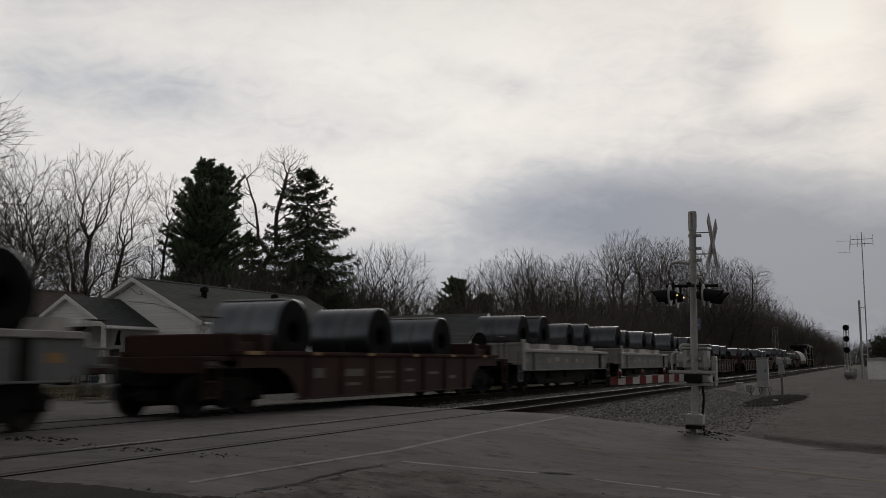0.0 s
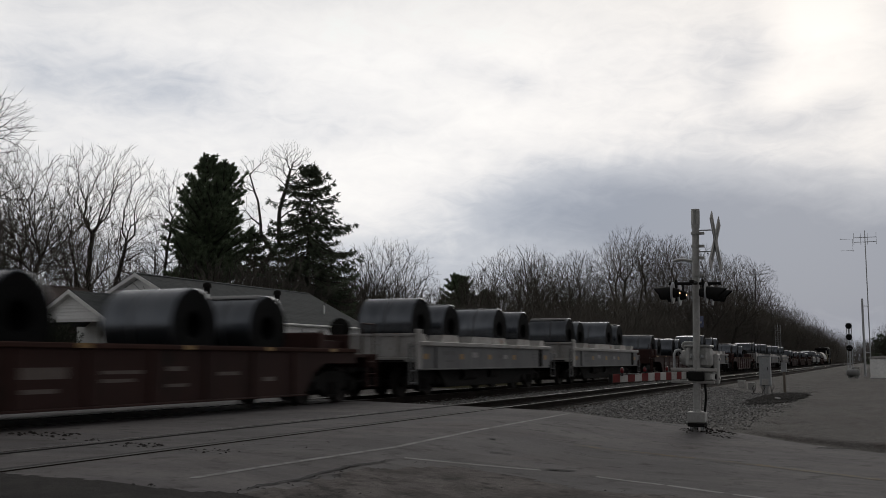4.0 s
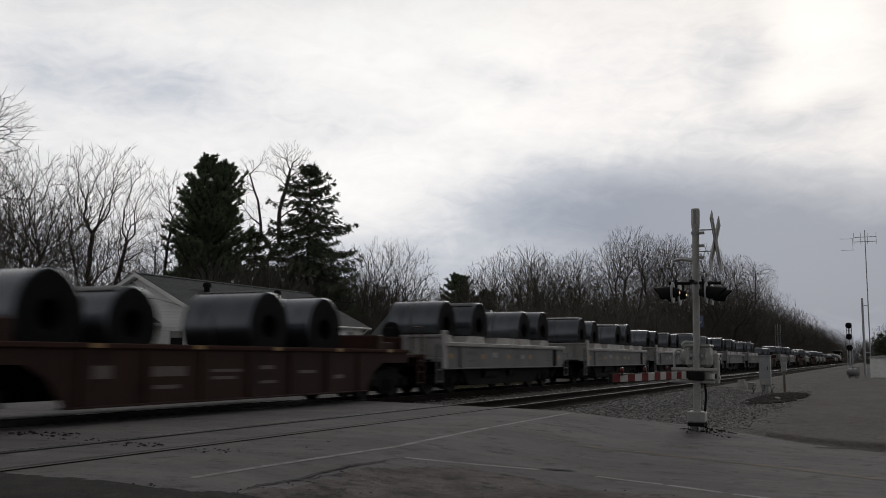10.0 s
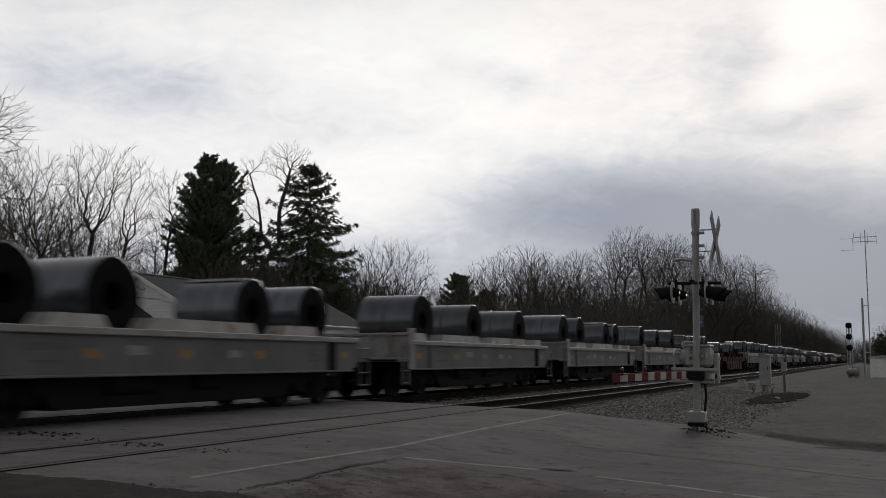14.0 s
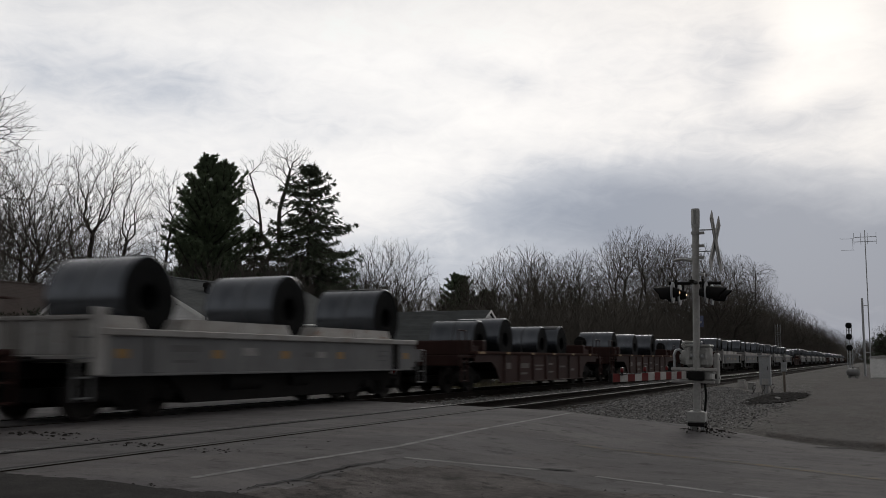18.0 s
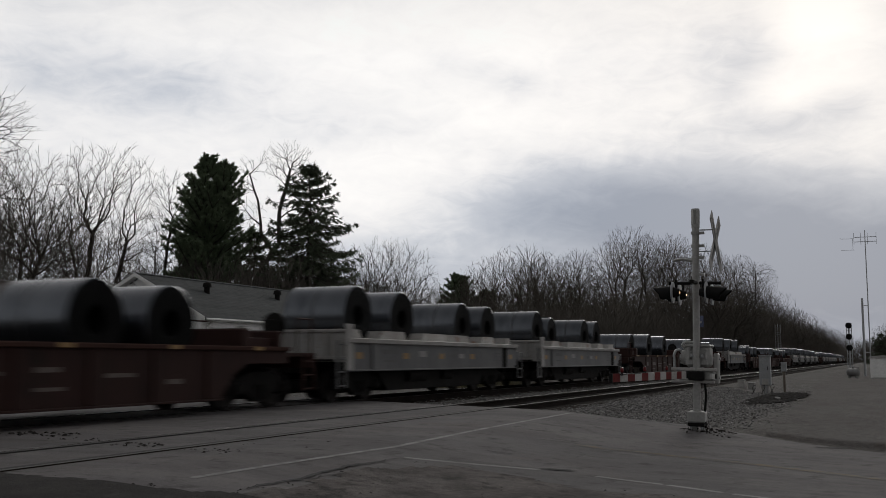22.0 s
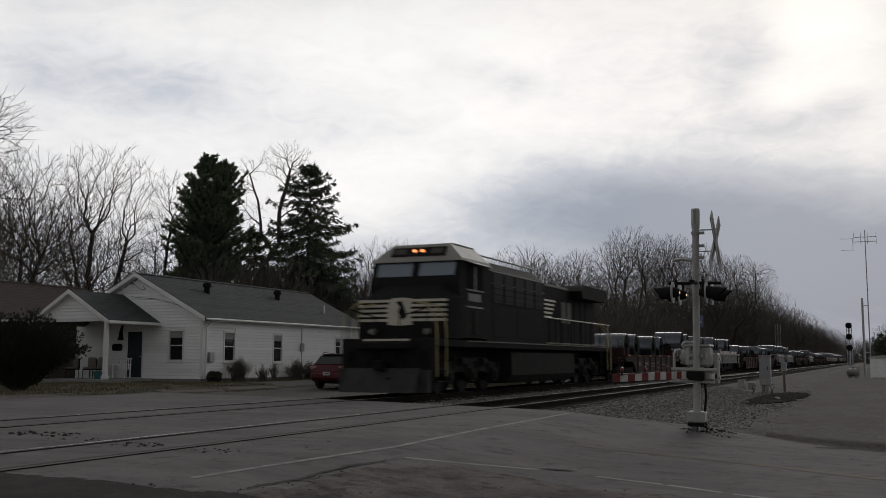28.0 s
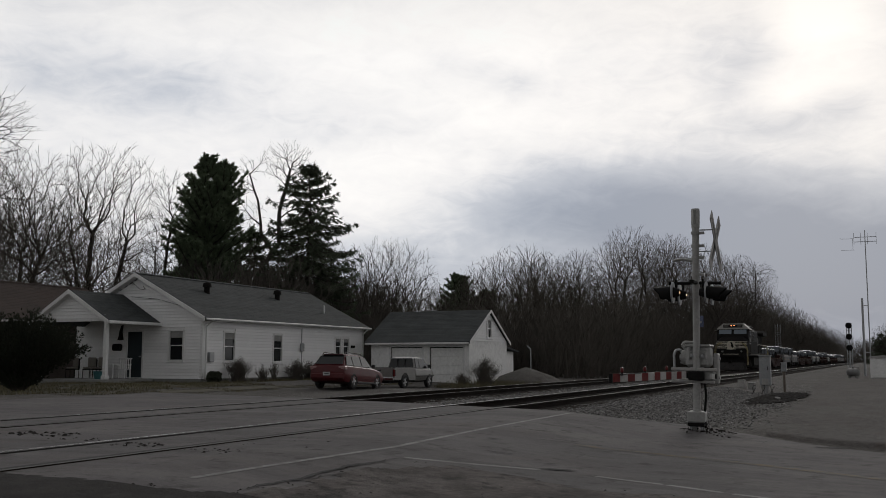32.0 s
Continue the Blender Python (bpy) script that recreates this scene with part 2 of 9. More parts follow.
WHITE_LINE = mat("worn_white_paint", (0.24, 0.238, 0.232), (0.16, 0.157, 0.153), 2.6, 0.8, bump=0.2, c3=(0.115, 0.111, 0.107), cut=0.5, bscale=25)
YELLOW_LINE = mat("worn_yellow_paint", (0.155, 0.116, 0.068), (0.124, 0.104, 0.078), 2.0, 0.85, c3=(0.104, 0.099, 0.093), cut=0.42, spec=0.2)
SILVER = mat("grey_car_paint", (0.158, 0.159, 0.162), (0.108, 0.109, 0.112), 1.3, 0.6, bump=0.1, bscale=12, streak=(1, 1, 0.35), c3=(0.085, 0.068, 0.058), cut=0.64, spread=0.1, spec=0.15)
SADDLE = mat("rusty_pale_saddle", (0.46, 0.45, 0.435), (0.34, 0.32, 0.3), 1.4, 0.75, bump=0.2, c3=(0.25, 0.12, 0.065), cut=0.58, spread=0.12)
SILVER_RUST = mat("grey_paint_rusted_edge", (0.27, 0.265, 0.26), (0.19, 0.175, 0.165), 1.8, 0.6, bump=0.2, c3=(0.15, 0.075, 0.045), cut=0.6)
END_PANEL = mat("pale_end_panel", (0.3, 0.295, 0.29), (0.22, 0.21, 0.2), 1.3, 0.7, bump=0.15, c3=(0.17, 0.1, 0.065), cut=0.6, spread=0.12)
RED = mat("oxide_red_car_paint", (0.043, 0.0215, 0.019), (0.03, 0.0165, 0.015), 0.9, 0.65, bump=0.12, bscale=14, streak=(1, 1, 0.4), c3=(0.02, 0.015, 0.0135), cut=0.6, spread=0.14, spec=0.08)
RED_EDGE = mat("rusty_red_flange", (0.062, 0.034, 0.028), (0.042, 0.025, 0.022), 1.6, 0.9, spec=0.03, c3=(0.045, 0.03, 0.026), cut=0.6)
GRIME = mat("grimy_black_iron", (0.012, 0.011, 0.0105), (0.008, 0.0075, 0.0072), 3, 0.85, 0.0, bump=0.3, spec=0.15)
WHEEL = mat("wheel_steel", (0.022, 0.019, 0.018), (0.014, 0.012, 0.012), 4, 0.75, 0.0, bump=0.15, spec=0.2)
COIL = mat("rolled_steel", (0.14, 0.15, 0.166), (0.078, 0.086, 0.1), 1.2, 0.27, 0.9, bump=0.06, bscale=9, streak=(1, 6, 1), spread=0.2)
# coil ends: colour lowered far below the wrap's until they render near-black
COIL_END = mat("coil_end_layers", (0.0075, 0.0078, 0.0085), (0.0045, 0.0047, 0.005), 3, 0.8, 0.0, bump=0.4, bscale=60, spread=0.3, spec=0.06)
STRAP = mat("steel_strap", (0.06, 0.06, 0.062), (0.04, 0.04, 0.04), 5, 0.5, 0.6)
YELLOW = mat("yellow_reflector", (0.27, 0.15, 0.03), (0.2, 0.11, 0.03), 5, 0.5)
STENCIL = mat("faded_white_stencil", (0.27, 0.262, 0.255), (0.2, 0.195, 0.19), 8, 0.7)
STENCIL_RED = mat("faded_pale_stencil", (0.11, 0.086, 0.076), (0.07, 0.053, 0.047), 8, 0.7)
DARK_STENCIL = mat("dark_stencil", (0.1, 0.1, 0.1), (0.08, 0.08, 0.08), 8, 0.7)


# ---- building blocks ----
class Mb:
    """Collects corners and faces of one mesh."""

    def __init__(self):
        self.v, self.f = [], []

    def add(self, vs, fs):
        o = len(self.v)
        self.v.extend(vs)
        self.f.extend([tuple(i + o for i in q) for q in fs])
        return self

    def box(self, x0, x1, y0, y1, z0, z1, m=None):
        vs = [(x, y, z) for z in (z0, z1) for y in (y0, y1) for x in (x0, x1)]
        if m is not None:
            vs = [tuple(m @ Vector(p)) for p in vs]
        return self.add(vs, [(0, 2, 3, 1), (4, 5, 7, 6), (0, 1, 5, 4), (2, 6, 7, 3), (0, 4, 6, 2), (1, 3, 7, 5)])

    def cbox(self, x0, x1, y0, y1, z0, z1, c=0.02, m=None):
        """A box with chamfered edges."""
        vs, idx = [], {}
        X, Y, Z = (x0, x1), (y0, y1), (z0, z1)
        s = (c, -c)
        for i in (0, 1):
            for j in (0, 1):
                for k in (0, 1):
                    for a in range(3):
                        p = [X[i] + s[i], Y[j] + s[j], Z[k] + s[k]]
                        p[a] = (X[i], Y[j], Z[k])[a]
                        idx[i, j, k, a] = len(vs)
                        vs.append(tuple(p))
        fs = []
        for a in range(3):
            b, d = (a + 1) % 3, (a + 2) % 3
            for e in (0, 1):
                q = []
                for u, w in ((0, 0), (1, 0), (1, 1), (0, 1)):
                    t = [0, 0, 0]
                    t[a], t[b], t[d] = e, u, w
                    q.append(idx[(*t, a)])
                fs.append(tuple(q if e else q[::-1]))
            for u in (0, 1):
                for w in (0, 1):
                    t = [0, 0, 0]
                    t[b], t[d] = u, w
                    lo, hi = list(t), list(t)
                    hi[a] = 1
                    q = [idx[(*lo, b)], idx[(*hi, b)], idx[(*hi, d)], idx[(*lo, d)]]
                    fs.append(tuple(q if (u ^ w) else q[::-1]))
        for i in (0, 1):
            for j in (0, 1):
                for k in (0, 1):
                    q = [idx[i, j, k, 0], idx[i, j, k, 1], idx[i, j, k, 2]]
                    fs.append(tuple(q if (i + j + k) % 2 else q[::-1]))
        if m is not None:
            vs = [tuple(m @ Vector(p)) for p in vs]
        return self.add(vs, fs)

    def tube(self, p0, p1, r0, r1=None, n=8, caps=True):
        r1 = r0 if r1 is None else r1
        p0, p1 = Vector(p0), Vector(p1)
        w = (p1 - p0)
        if w.length < 1e-6:
            return self
        w.normalize()
        a = w.orthogonal().normalized()
        b = w.cross(a)
        vs = []
        for p, r in ((p0, r0), (p1, r1)):
            for i in range(n):
                t = 2 * math.pi * i / n
                vs.append(tuple(p + (a * math.cos(t) + b * math.sin(t)) * r))
        fs = [(i, (i + 1) % n, n + (i + 1) % n, n + i) for i in range(n)]
        if caps:
            fs += [tuple(range(n))[::-1], tuple(range(n, 2 * n))]
        return self.add(vs, fs)

    def path(self, pts, r, n=6):
        for a, b in zip(pts, pts[1:]):
            self.tube(a, b, r, r, n)
        return self

    def lathe(self, rings, n=24, axis="y", closed=False):
        """rings: (along, radius) pairs turned round the axis."""
        vs, fs = [], []
        for h, r in rings:
            for i in range(n):
                t = 2 * math.pi * i / n
                c, s = r * math.cos(t), r * math.sin(t)
                vs.append({"y": (c, h, s), "z": (c, s, h), "x": (h, c, s)}[axis])
        k = len(rings)
        for j in range(k if closed else k - 1):
            for i in range(n):
                q = (j * n + i, j * n + (i + 1) % n, ((j + 1) % k) * n + (i + 1) % n, ((j + 1) % k) * n + i)
                fs.append(q)
        if not closed:
            fs += [tuple(range(n)), tuple(range((k - 1) * n, k * n))[::-1]]
        return self.add(vs, fs)

    def prism(self, prof, a, b, axis="y", m=None):
        """A flat outline drawn out from a to b. axis y: outline in x, z; axis x: in y, z; axis z: in x, y."""
        def put(u, w, h):
            return {"y": (u, h, w), "x": (h, u, w), "z": (u, w, h)}[axis]
        k = len(prof)
        vs = [put(u, w, a) for u, w in prof] + [put(u, w, b) for u, w in prof]
        fs = [(i, (i + 1) % k, k + (i + 1) % k, k + i) for i in range(k)] + [tuple(range(k))[::-1], tuple(range(k, 2 * k))]
        if m is not None:
            vs = [tuple(m @ Vector(p)) for p in vs]
        return self.add(vs, fs)

    def moved(self, m):
        self.v = [tuple(m @ Vector(p)) for p in self.v]
        return self

    def mesh(self, name, material, smooth=35.0):
        me = bpy.data.meshes.new(name)
        me.from_pydata(self.v, [], self.f)
        bm = bmesh.new()
        bm.from_mesh(me)
        bmesh.ops.recalc_face_normals(bm, faces=bm.faces)
        bm.to_mesh(me)
        bm.free()
        if smooth:
            me.shade_smooth()
            me.set_sharp_from_angle(angle=radians(smooth))
        me.materials.append(material)
        return me


def part(name, shape, material, parent, label="", at=None, smooth=35.0):
    """One mesh object under a thing or a part; shape is an Mb or a mesh."""
    me = shape if isinstance(shape, bpy.types.Mesh) else shape.mesh(name, material, smooth)
    ob = new(name, me)
    ob.parent = parent
    if at is not None:
        ob.matrix_local = at
    if label:
        ob["label"] = label
    return ob


def thing(name, label, category, group="", kind="", at=None):
    ob = new(name)
    ob.empty_display_size = 0.3
    if at is not None:
        ob.matrix_world = at
    return tagged(ob, label, category, group, kind)


def solid(name, shape, material, label, category, group="", kind="", at=None, smooth=35.0):
    """A thing of one mesh."""
    ob = new(name, shape.mesh(name, material, smooth))
    if at is not None:
        ob.matrix_world = at
    return tagged(ob, label, category, group, kind)


# ---- ground, road, tracks ----
def step(a, b, x):
    t = min(1.0, max(0.0, (x - a) / (b - a)))
    return t * t * (3 - 2 * t)


ROAD_DIR = Vector((0.42, 0.907, 0)).normalized()
ROAD_EDGE_X = 20.75          # where the road's edge meets the near rail, y = 7.6


def flare(y):
    """How far the asphalt widens towards the signal mast."""
    return 1.85 * math.exp(-((y - 3.4) / 1.55) ** 2)


def off_road(x, y):
    """0 on the crossing, 1 beyond its edge."""
    return step(0.0, 0.7, x - (ROAD_EDGE_X + (y - 7.6) * 0.463 + flare(y)))


def H(x, y):
    """Height of the ground; the rail heads are at 0."""
    o = off_road(x, y)
    low = -0.33 - 0.12 * step(4.0, -1.0, y)
    bed_near = -0.02 + (low + 0.02) * step(6.6, 2.6, y)
    bed_far = -0.19 + (-0.40 + 0.19) * step(6.3, 4.9, y) + 0.08 * step(4.8, 2.0, y)
    z = bed_near * (1 - o) + bed_far * o
    if y > 14.6:
        side = (-0.19 - 0.16 * step(15.1, 16.2, y) + 0.13 * step(16.4, 23.0, y) + 0.2 * step(21.0, 27.0, y)) * o + (-0.02 - 0.05 * step(15, 20, y)) * (1 - o)
        z = side - 0.1 * step(40.5, 44.5, x) * step(17.0, 18.5, y) * (1 - step(23.5, 26.0, y))
    z += 0.13 * math.exp(-((x - 18.75) / 0.45) ** 2 - ((y - 2.95) / 0.5) ** 2)
    z += 0.02 * noise.noise(Vector((x * 0.35, y * 0.35, 0))) * step(6.0, 4.0, y) + 0.03 * noise.noise(Vector((x * 0.2, y * 0.2, 3))) * step(16, 18, y)
    return z


def sheet(name, xs, ys, lift, material, to_world=None, keep=None):
    vs, fs = [], []
    for y in ys:
        for x in xs:
            X, Y = to_world(x, y) if to_world else (x, y)
            vs.append((X, Y, H(X, Y) + lift))
    k = len(xs)
    for j in range(len(ys) - 1):
        for i in range(k - 1):
            if keep:
                X, Y = (xs[i] + xs[i + 1]) / 2, (ys[j] + ys[j + 1]) / 2
                if not keep(X, Y):
                    continue
            fs.append((j * k + i, j * k + i + 1, (j + 1) * k + i + 1, (j + 1) * k + i))
    me = bpy.data.meshes.new(name)
    me.from_pydata(vs, [], fs)
    me.shade_smooth()
    me.materials.append(material)
    return new(name, me)


def span(a, b, s):
    return list(np.arange(a, b + 1e-6, s))


far_x = [60 * 1.12 ** i for i in range(1, 36)]
gx = [-x for x in far_x[::-1]] + span(-60, 2, 6) + span(4, 50, 0.46) + span(51.5, 60, 1.5) + far_x
gy = [-x for x in far_x[:20][::-1]] + span(-60, -4, 6) + span(-2, 20, 0.25) + span(21, 60, 1.5) + far_x
ground = tagged(sheet("ground", gx, gy, 0.0, GRAVEL), "grey gravel ground beside the railway", "ground", kind="structure")
for v in ground.data.vertices:
    if -20 < v.co.x and -30 < v.co.y < 7:
        v.co.z -= 0.05 * (1 - off_road(v.co.x, v.co.y))          # bed under the asphalt


def road_xy(u, v):
    """u along the road from the near rail, v across to the camera's left from its edge."""
    e = Vector((ROAD_EDGE_X, 7.6, 0)) + ROAD_DIR * u
    return e.x - v + flare(e.y) * max(0.0, 1 - v / 5), e.y


tagged(sheet("road", span(-30, 8.6, 0.35), span(-0.1, 26, 0.5), 0.008, ASPHALT, road_xy), "worn grey asphalt road over the railway crossing", "road", kind="structure")
tagged(sheet("far_street", span(-80, 29.5, 0.7), span(15.1, 22.4, 0.6), 0.006, ASPHALT), "worn asphalt street along the far side of the tracks", "road", kind="structure")
tagged(sheet("dirt_verge", span(-9, 2.9, 0.3) + span(3.0, 7.9, 0.055), span(-14, 0.4, 0.3) + span(0.5, 8.3, 0.055), 0.022, SOIL, keep=lambda x, y: x < 6.8 + 0.05 * (7 - y) + 0.3 * step(5.6, 5.0, y) + 0.14 * noise.noise(Vector((x * 1.1, y * 1.1, 5))) + 0.1 * noise.noise(Vector((x * 5, y * 5, 6)))), "dark broken soil beside the road", "ground", kind="structure")
tagged(sheet("worn_patch", span(6.6, 11.2, 0.13), span(-3, 5.4, 0.13), 0.014, OLD_ASPHALT, keep=lambda x, y: y < 5.05 - 0.5 * max(0, x - 9.5) + 0.25 * noise.noise(Vector((x * 1.3, y * 1.3, 1))) and x < 10.5 + 0.3 * noise.noise(Vector((x * 0.8, y * 0.8, 9)))), "worn crumbling old asphalt beside the lane", "road", kind="structure")


def lot_room(x, y):
    """How far a place lies inside the packed dirt, whose edges sink under the gravel."""
    along = 1.9 + 0.04 * (x - 20) - 0.015 * max(0, x - 40) + 0.6 * noise.noise(Vector((x * 0.3, y * 0.6, 11))) + 0.35 * noise.noise(Vector((x * 1.7, y * 2.1, 12)))
    return min(along - y, x - (ROAD_EDGE_X + (y - 7.6) * 0.463 + flare(y)) - 0.4)


lot = tagged(sheet("dirt_lot", span(16.0, 34, 0.15) + span(34.4, 62, 0.4) + [66, 72, 80, 90, 105, 125], [-40, -30, -22, -16, -12, -9, -7] + span(-6, 4.6, 0.1), 0.014, DIRT, keep=lambda x, y: lot_room(x, y) > -0.15), "smooth packed brown dirt beside the gravel", "ground", kind="structure")
for v in lot.data.vertices:
    v.co.z -= 0.06 * step(0.12, -0.1, lot_room(v.co.x, v.co.y))
tagged(sheet("lawn", span(14, 38.1, 0.3), span(23.2, 60, 0.35), 0.02, GRASS, keep=lambda x, y: y > 25.2 + 0.5 * noise.noise(Vector((x * 0.5, y * 0.5, 2))) or (y < 24.3 + 0.3 * noise.noise(Vector((x * 0.6, y, 8))) and x > 24 + noise.noise(Vector((y, x * 0.4, 8))))), "short brown winter lawn before the house", "grass", kind="structure")


def line_strip(name, pts, w, material, label, category="road marking", lift=0.012):
    """A painted line through the points, lying on the ground."""
    vs, fs = [], []
    pts = [Vector((*p, 0)) for p in pts]
    dense = []
    for a, b in zip(pts, pts[1:]):
        k = max(1, int((b - a).length / 0.3))
        dense += [a.lerp(b, i / k) for i in range(k)]
    dense.append(pts[-1])
    for i, c in enumerate(dense):
        d = (dense[min(i + 1, len(dense) - 1)] - dense[max(i - 1, 0)]).normalized()
        nrm = Vector((-d.y, d.x, 0)) * w / 2 * (1 + 0.12 * noise.noise(c * 3))
        for s in (1, -1):
            q = c + nrm * s
            vs.append((q.x, q.y, H(q.x, q.y) + lift))
    for i in range(len(dense) - 1):
        fs.append((2 * i, 2 * i + 1, 2 * i + 3, 2 * i + 2))
    me = bpy.data.meshes.new(name)
    me.from_pydata(vs, [], fs)
    me.materials.append(material)
    return tagged(new(name, me), label, category, kind="structure")


line_strip("stop_line", [(7.55, 5.8), (9.0, 5.75), (11.4, 5.62), (14.6, 5.74), (19.64, 5.78)], 0.075, WHITE_LINE, "worn white painted line along the crossing")
for seg in ([(10.62, 5.13), (11.03, 4.33), (11.38, 3.70)], [(11.5, 3.06), (11.36, 2.26)], [(11.34, 2.2), (11.12, 1.58)], [(11.08, 1.46), (10.8, 0.4), (10.45, -0.5)]):
    line_strip("lane_line", seg, 0.10, WHITE_LINE, "worn white painted lane line")
line_strip("centre_line", [(14.5, 4.2), (14.62, 3.4), (14.62, 2.88), (14.25, 1.87), (13.55, -0.04), (13.1, -1.3)], 0.2, YELLOW_LINE, "faded yellow painted centre line")
CRACK = mat("tar_crack", (0.02, 0.019, 0.018), (0.014, 0.013, 0.013), 3, 0.9)


def crack(x, y, way, length, w, seed, bend=0.5, lift=0.019, drift=0.12):
    """A jagged dark crack that wanders and thins out at both ends."""
    rg = random.Random(seed)
    k = max(3, int(length / 0.07))
    vs, fs, d = [], [], radians(way)
    for i in range(k + 1):
        half = w / 2 * math.sin(math.pi * (0.04 + 0.92 * i / k)) ** 0.6 * rg.uniform(0.35, 1.3)
        e = d + rg.uniform(-bend, bend)
        nx, ny = -math.sin(e), math.cos(e)
        for s in (1, -1):
            X, Y = x + nx * half * s, y + ny * half * s
            vs.append((X, Y, H(X, Y) + lift))
        x += math.cos(e) * 0.07
        y += math.sin(e) * 0.07
        d += rg.uniform(-drift, drift)
        if i:
            fs.append((2 * i - 2, 2 * i - 1, 2 * i + 1, 2 * i))
    me = bpy.data.meshes.new("crack")
    me.from_pydata(vs, [], fs)
    me.materials.append(CRACK)
    return tagged(new("crack", me), "dark jagged crack or smear on the asphalt", "crack", kind="structure")


crack(7.45, 5.14, 1.5, 3.1, 0.06, 1, 0.4, drift=0.03)
crack(8.2, 5.1, -15, 0.9, 0.03, 11, 0.6)
# the next six stand for dark smears on the road
crack(11.42, 3.72, -52, 0.55, 0.11, 2, 0.3, drift=0.03)
crack(11.9, 3.95, -60, 0.4, 0.05, 12)
crack(13.58, 5.22, -75, 0.22, 0.12, 3)
crack(12.25, 4.75, -70, 0.45, 0.07, 4)
crack(14.4, 4.7, -50, 0.65, 0.06, 13)
crack(17.5, 0.98, -80, 0.6, 0.2, 5, 0.3, drift=0.03)
rg_c = random.Random(77)
for i in range(26):
    crack(rg_c.uniform(9.5, 17.5), rg_c.uniform(0.0, 5.3), rg_c.choice((25, 60, -65, -70, 5)) + rg_c.uniform(-15, 15), rg_c.uniform(0.3, 1.2), rg_c.uniform(0.008, 0.018), 100 + i, 0.7)


LOT_STONE = mat("pale_lot_stone", (0.13, 0.122, 0.114), (0.085, 0.079, 0.073), 4, 0.9, island=0.35)


def specks(name, label, category, material, count, area, size, seed, keep=None, rise=None):
    """Many small stones or clods as one piece of stuff."""
    rg = np.random.RandomState(seed)
    base = np.array([(1, 0, 0), (-1, 0, 0), (0, 1, 0), (0, -1, 0), (0, 0, 1), (0, 0, -1), (0.6, 0.6, 0.5), (-0.6, -0.5, 0.6)])
    tri = [(0, 6, 4), (6, 2, 4), (2, 1, 4), (1, 7, 4), (7, 3, 4), (3, 0, 4), (0, 2, 6), (1, 3, 7), (2, 0, 5), (1, 2, 5), (3, 1, 5), (0, 3, 5)]
    vs, fs = [], []
    for _ in range(count):
        x, y = rg.uniform(area[0], area[1]), rg.uniform(area[2], area[3])
        if keep and not keep(x, y):
            continue
        r = rg.uniform(*size)
        t = rg.uniform(0, 6.28)
        c, s = math.cos(t), math.sin(t)
        q = base * r * rg.uniform(0.55, 1.2, (8, 3)) * (1, 1, 0.7)
        z = H(x, y) + (rise(x, y) if rise else 0.0)
        o = len(vs)
        vs += [(x + c * u - s * w, y + s * u + c * w, z + h + r * 0.1) for u, w, h in q]
        fs += [(i + o, j + o, k + o) for i, j, k in tri]
    me = bpy.data.meshes.new(name)
    me.from_pydata(vs, [], fs)
    me.materials.append(material)
    return tagged(new(name, me), label, category, kind="stuff")


def off_edge(x, y):
    return off_road(x, y) > 0.9


specks("ballast", "grey crushed stone ballast beside the track", "ballast", STONE, 27000, (19, 46, 2.2, 7.6), (0.015, 0.044), 1, lambda x, y: off_edge(x, y) and y > 4.4 - 2.2 * ((x * 7.31 + y * 13.7) % 1.0) ** 1.6 + 0.5 * noise.noise(Vector((x * 0.4, y * 0.4, 6))))
specks("ballast", "grey crushed stone ballast between the tracks", "ballast", STONE, 14000, (20, 60, 7.6, 15.8), (0.02, 0.05), 2, off_edge)
specks("loose_stones", "small stones strewn over the packed dirt", "gravel", LOT_STONE, 3800, (16, 50, -3.5, 3.4), (0.004, 0.014), 33, off_edge)
specks("loose_stones", "scattered loose stones on the gravel", "gravel", LOT_STONE, 4200, (17, 44, -2.5, 4.4), (0.006, 0.018), 3, lambda x, y: off_edge(x, y) and y > 3.6 - 3.4 * ((x * 5.3 + y * 9.7) % 1.0) ** 2)
specks("loose_stones", "larger loose stones on the gravel lot", "gravel", STONE, 2600, (18, 60, -2.5, 5.0), (0.012, 0.03), 13, lambda x, y: off_edge(x, y) and y > 3.4 - 3.0 * ((x * 4.1 + y * 7.9) % 1.0) ** 3)


def mound_rise(x, y):
    return 0.08 * max(0.0, 1 - ((x - 38.6) / 6.5) ** 2 - ((y - 3.35) / 1.05) ** 2)


specks("gravel_mound", "low mound of dark stones round the signal cabinet", "gravel", DARK_STONE, 5600, (31, 46, 2.0, 4.8), (0.025, 0.055), 8, lambda x, y: ((x - 38.6) / 6.5) ** 2 + ((y - 3.35) / 1.05) ** 2 < 0.85 + 0.5 * noise.noise(Vector((x * 0.7, y * 1.5, 4))), mound_rise)
for i, (x0, x1, y0, y1, k, big) in enumerate(((10.35, 11.1, 10.3, 11.5, 60, 0.055), (10.1, 10.5, 9.3, 10.2, 24, 0.04), (9.65, 10.1, 8.05, 8.75, 60, 0.04), (9.35, 9.85, 6.75, 7.5, 60, 0.032), (10.2, 11.6, 6.2, 8.2, 36, 0.022))):
    specks("clods", "dark clods of dirt strewn over the crossing", "dirt", SOIL, k, (x0, x1, y0, y1), (0.006, big), 40 + i)
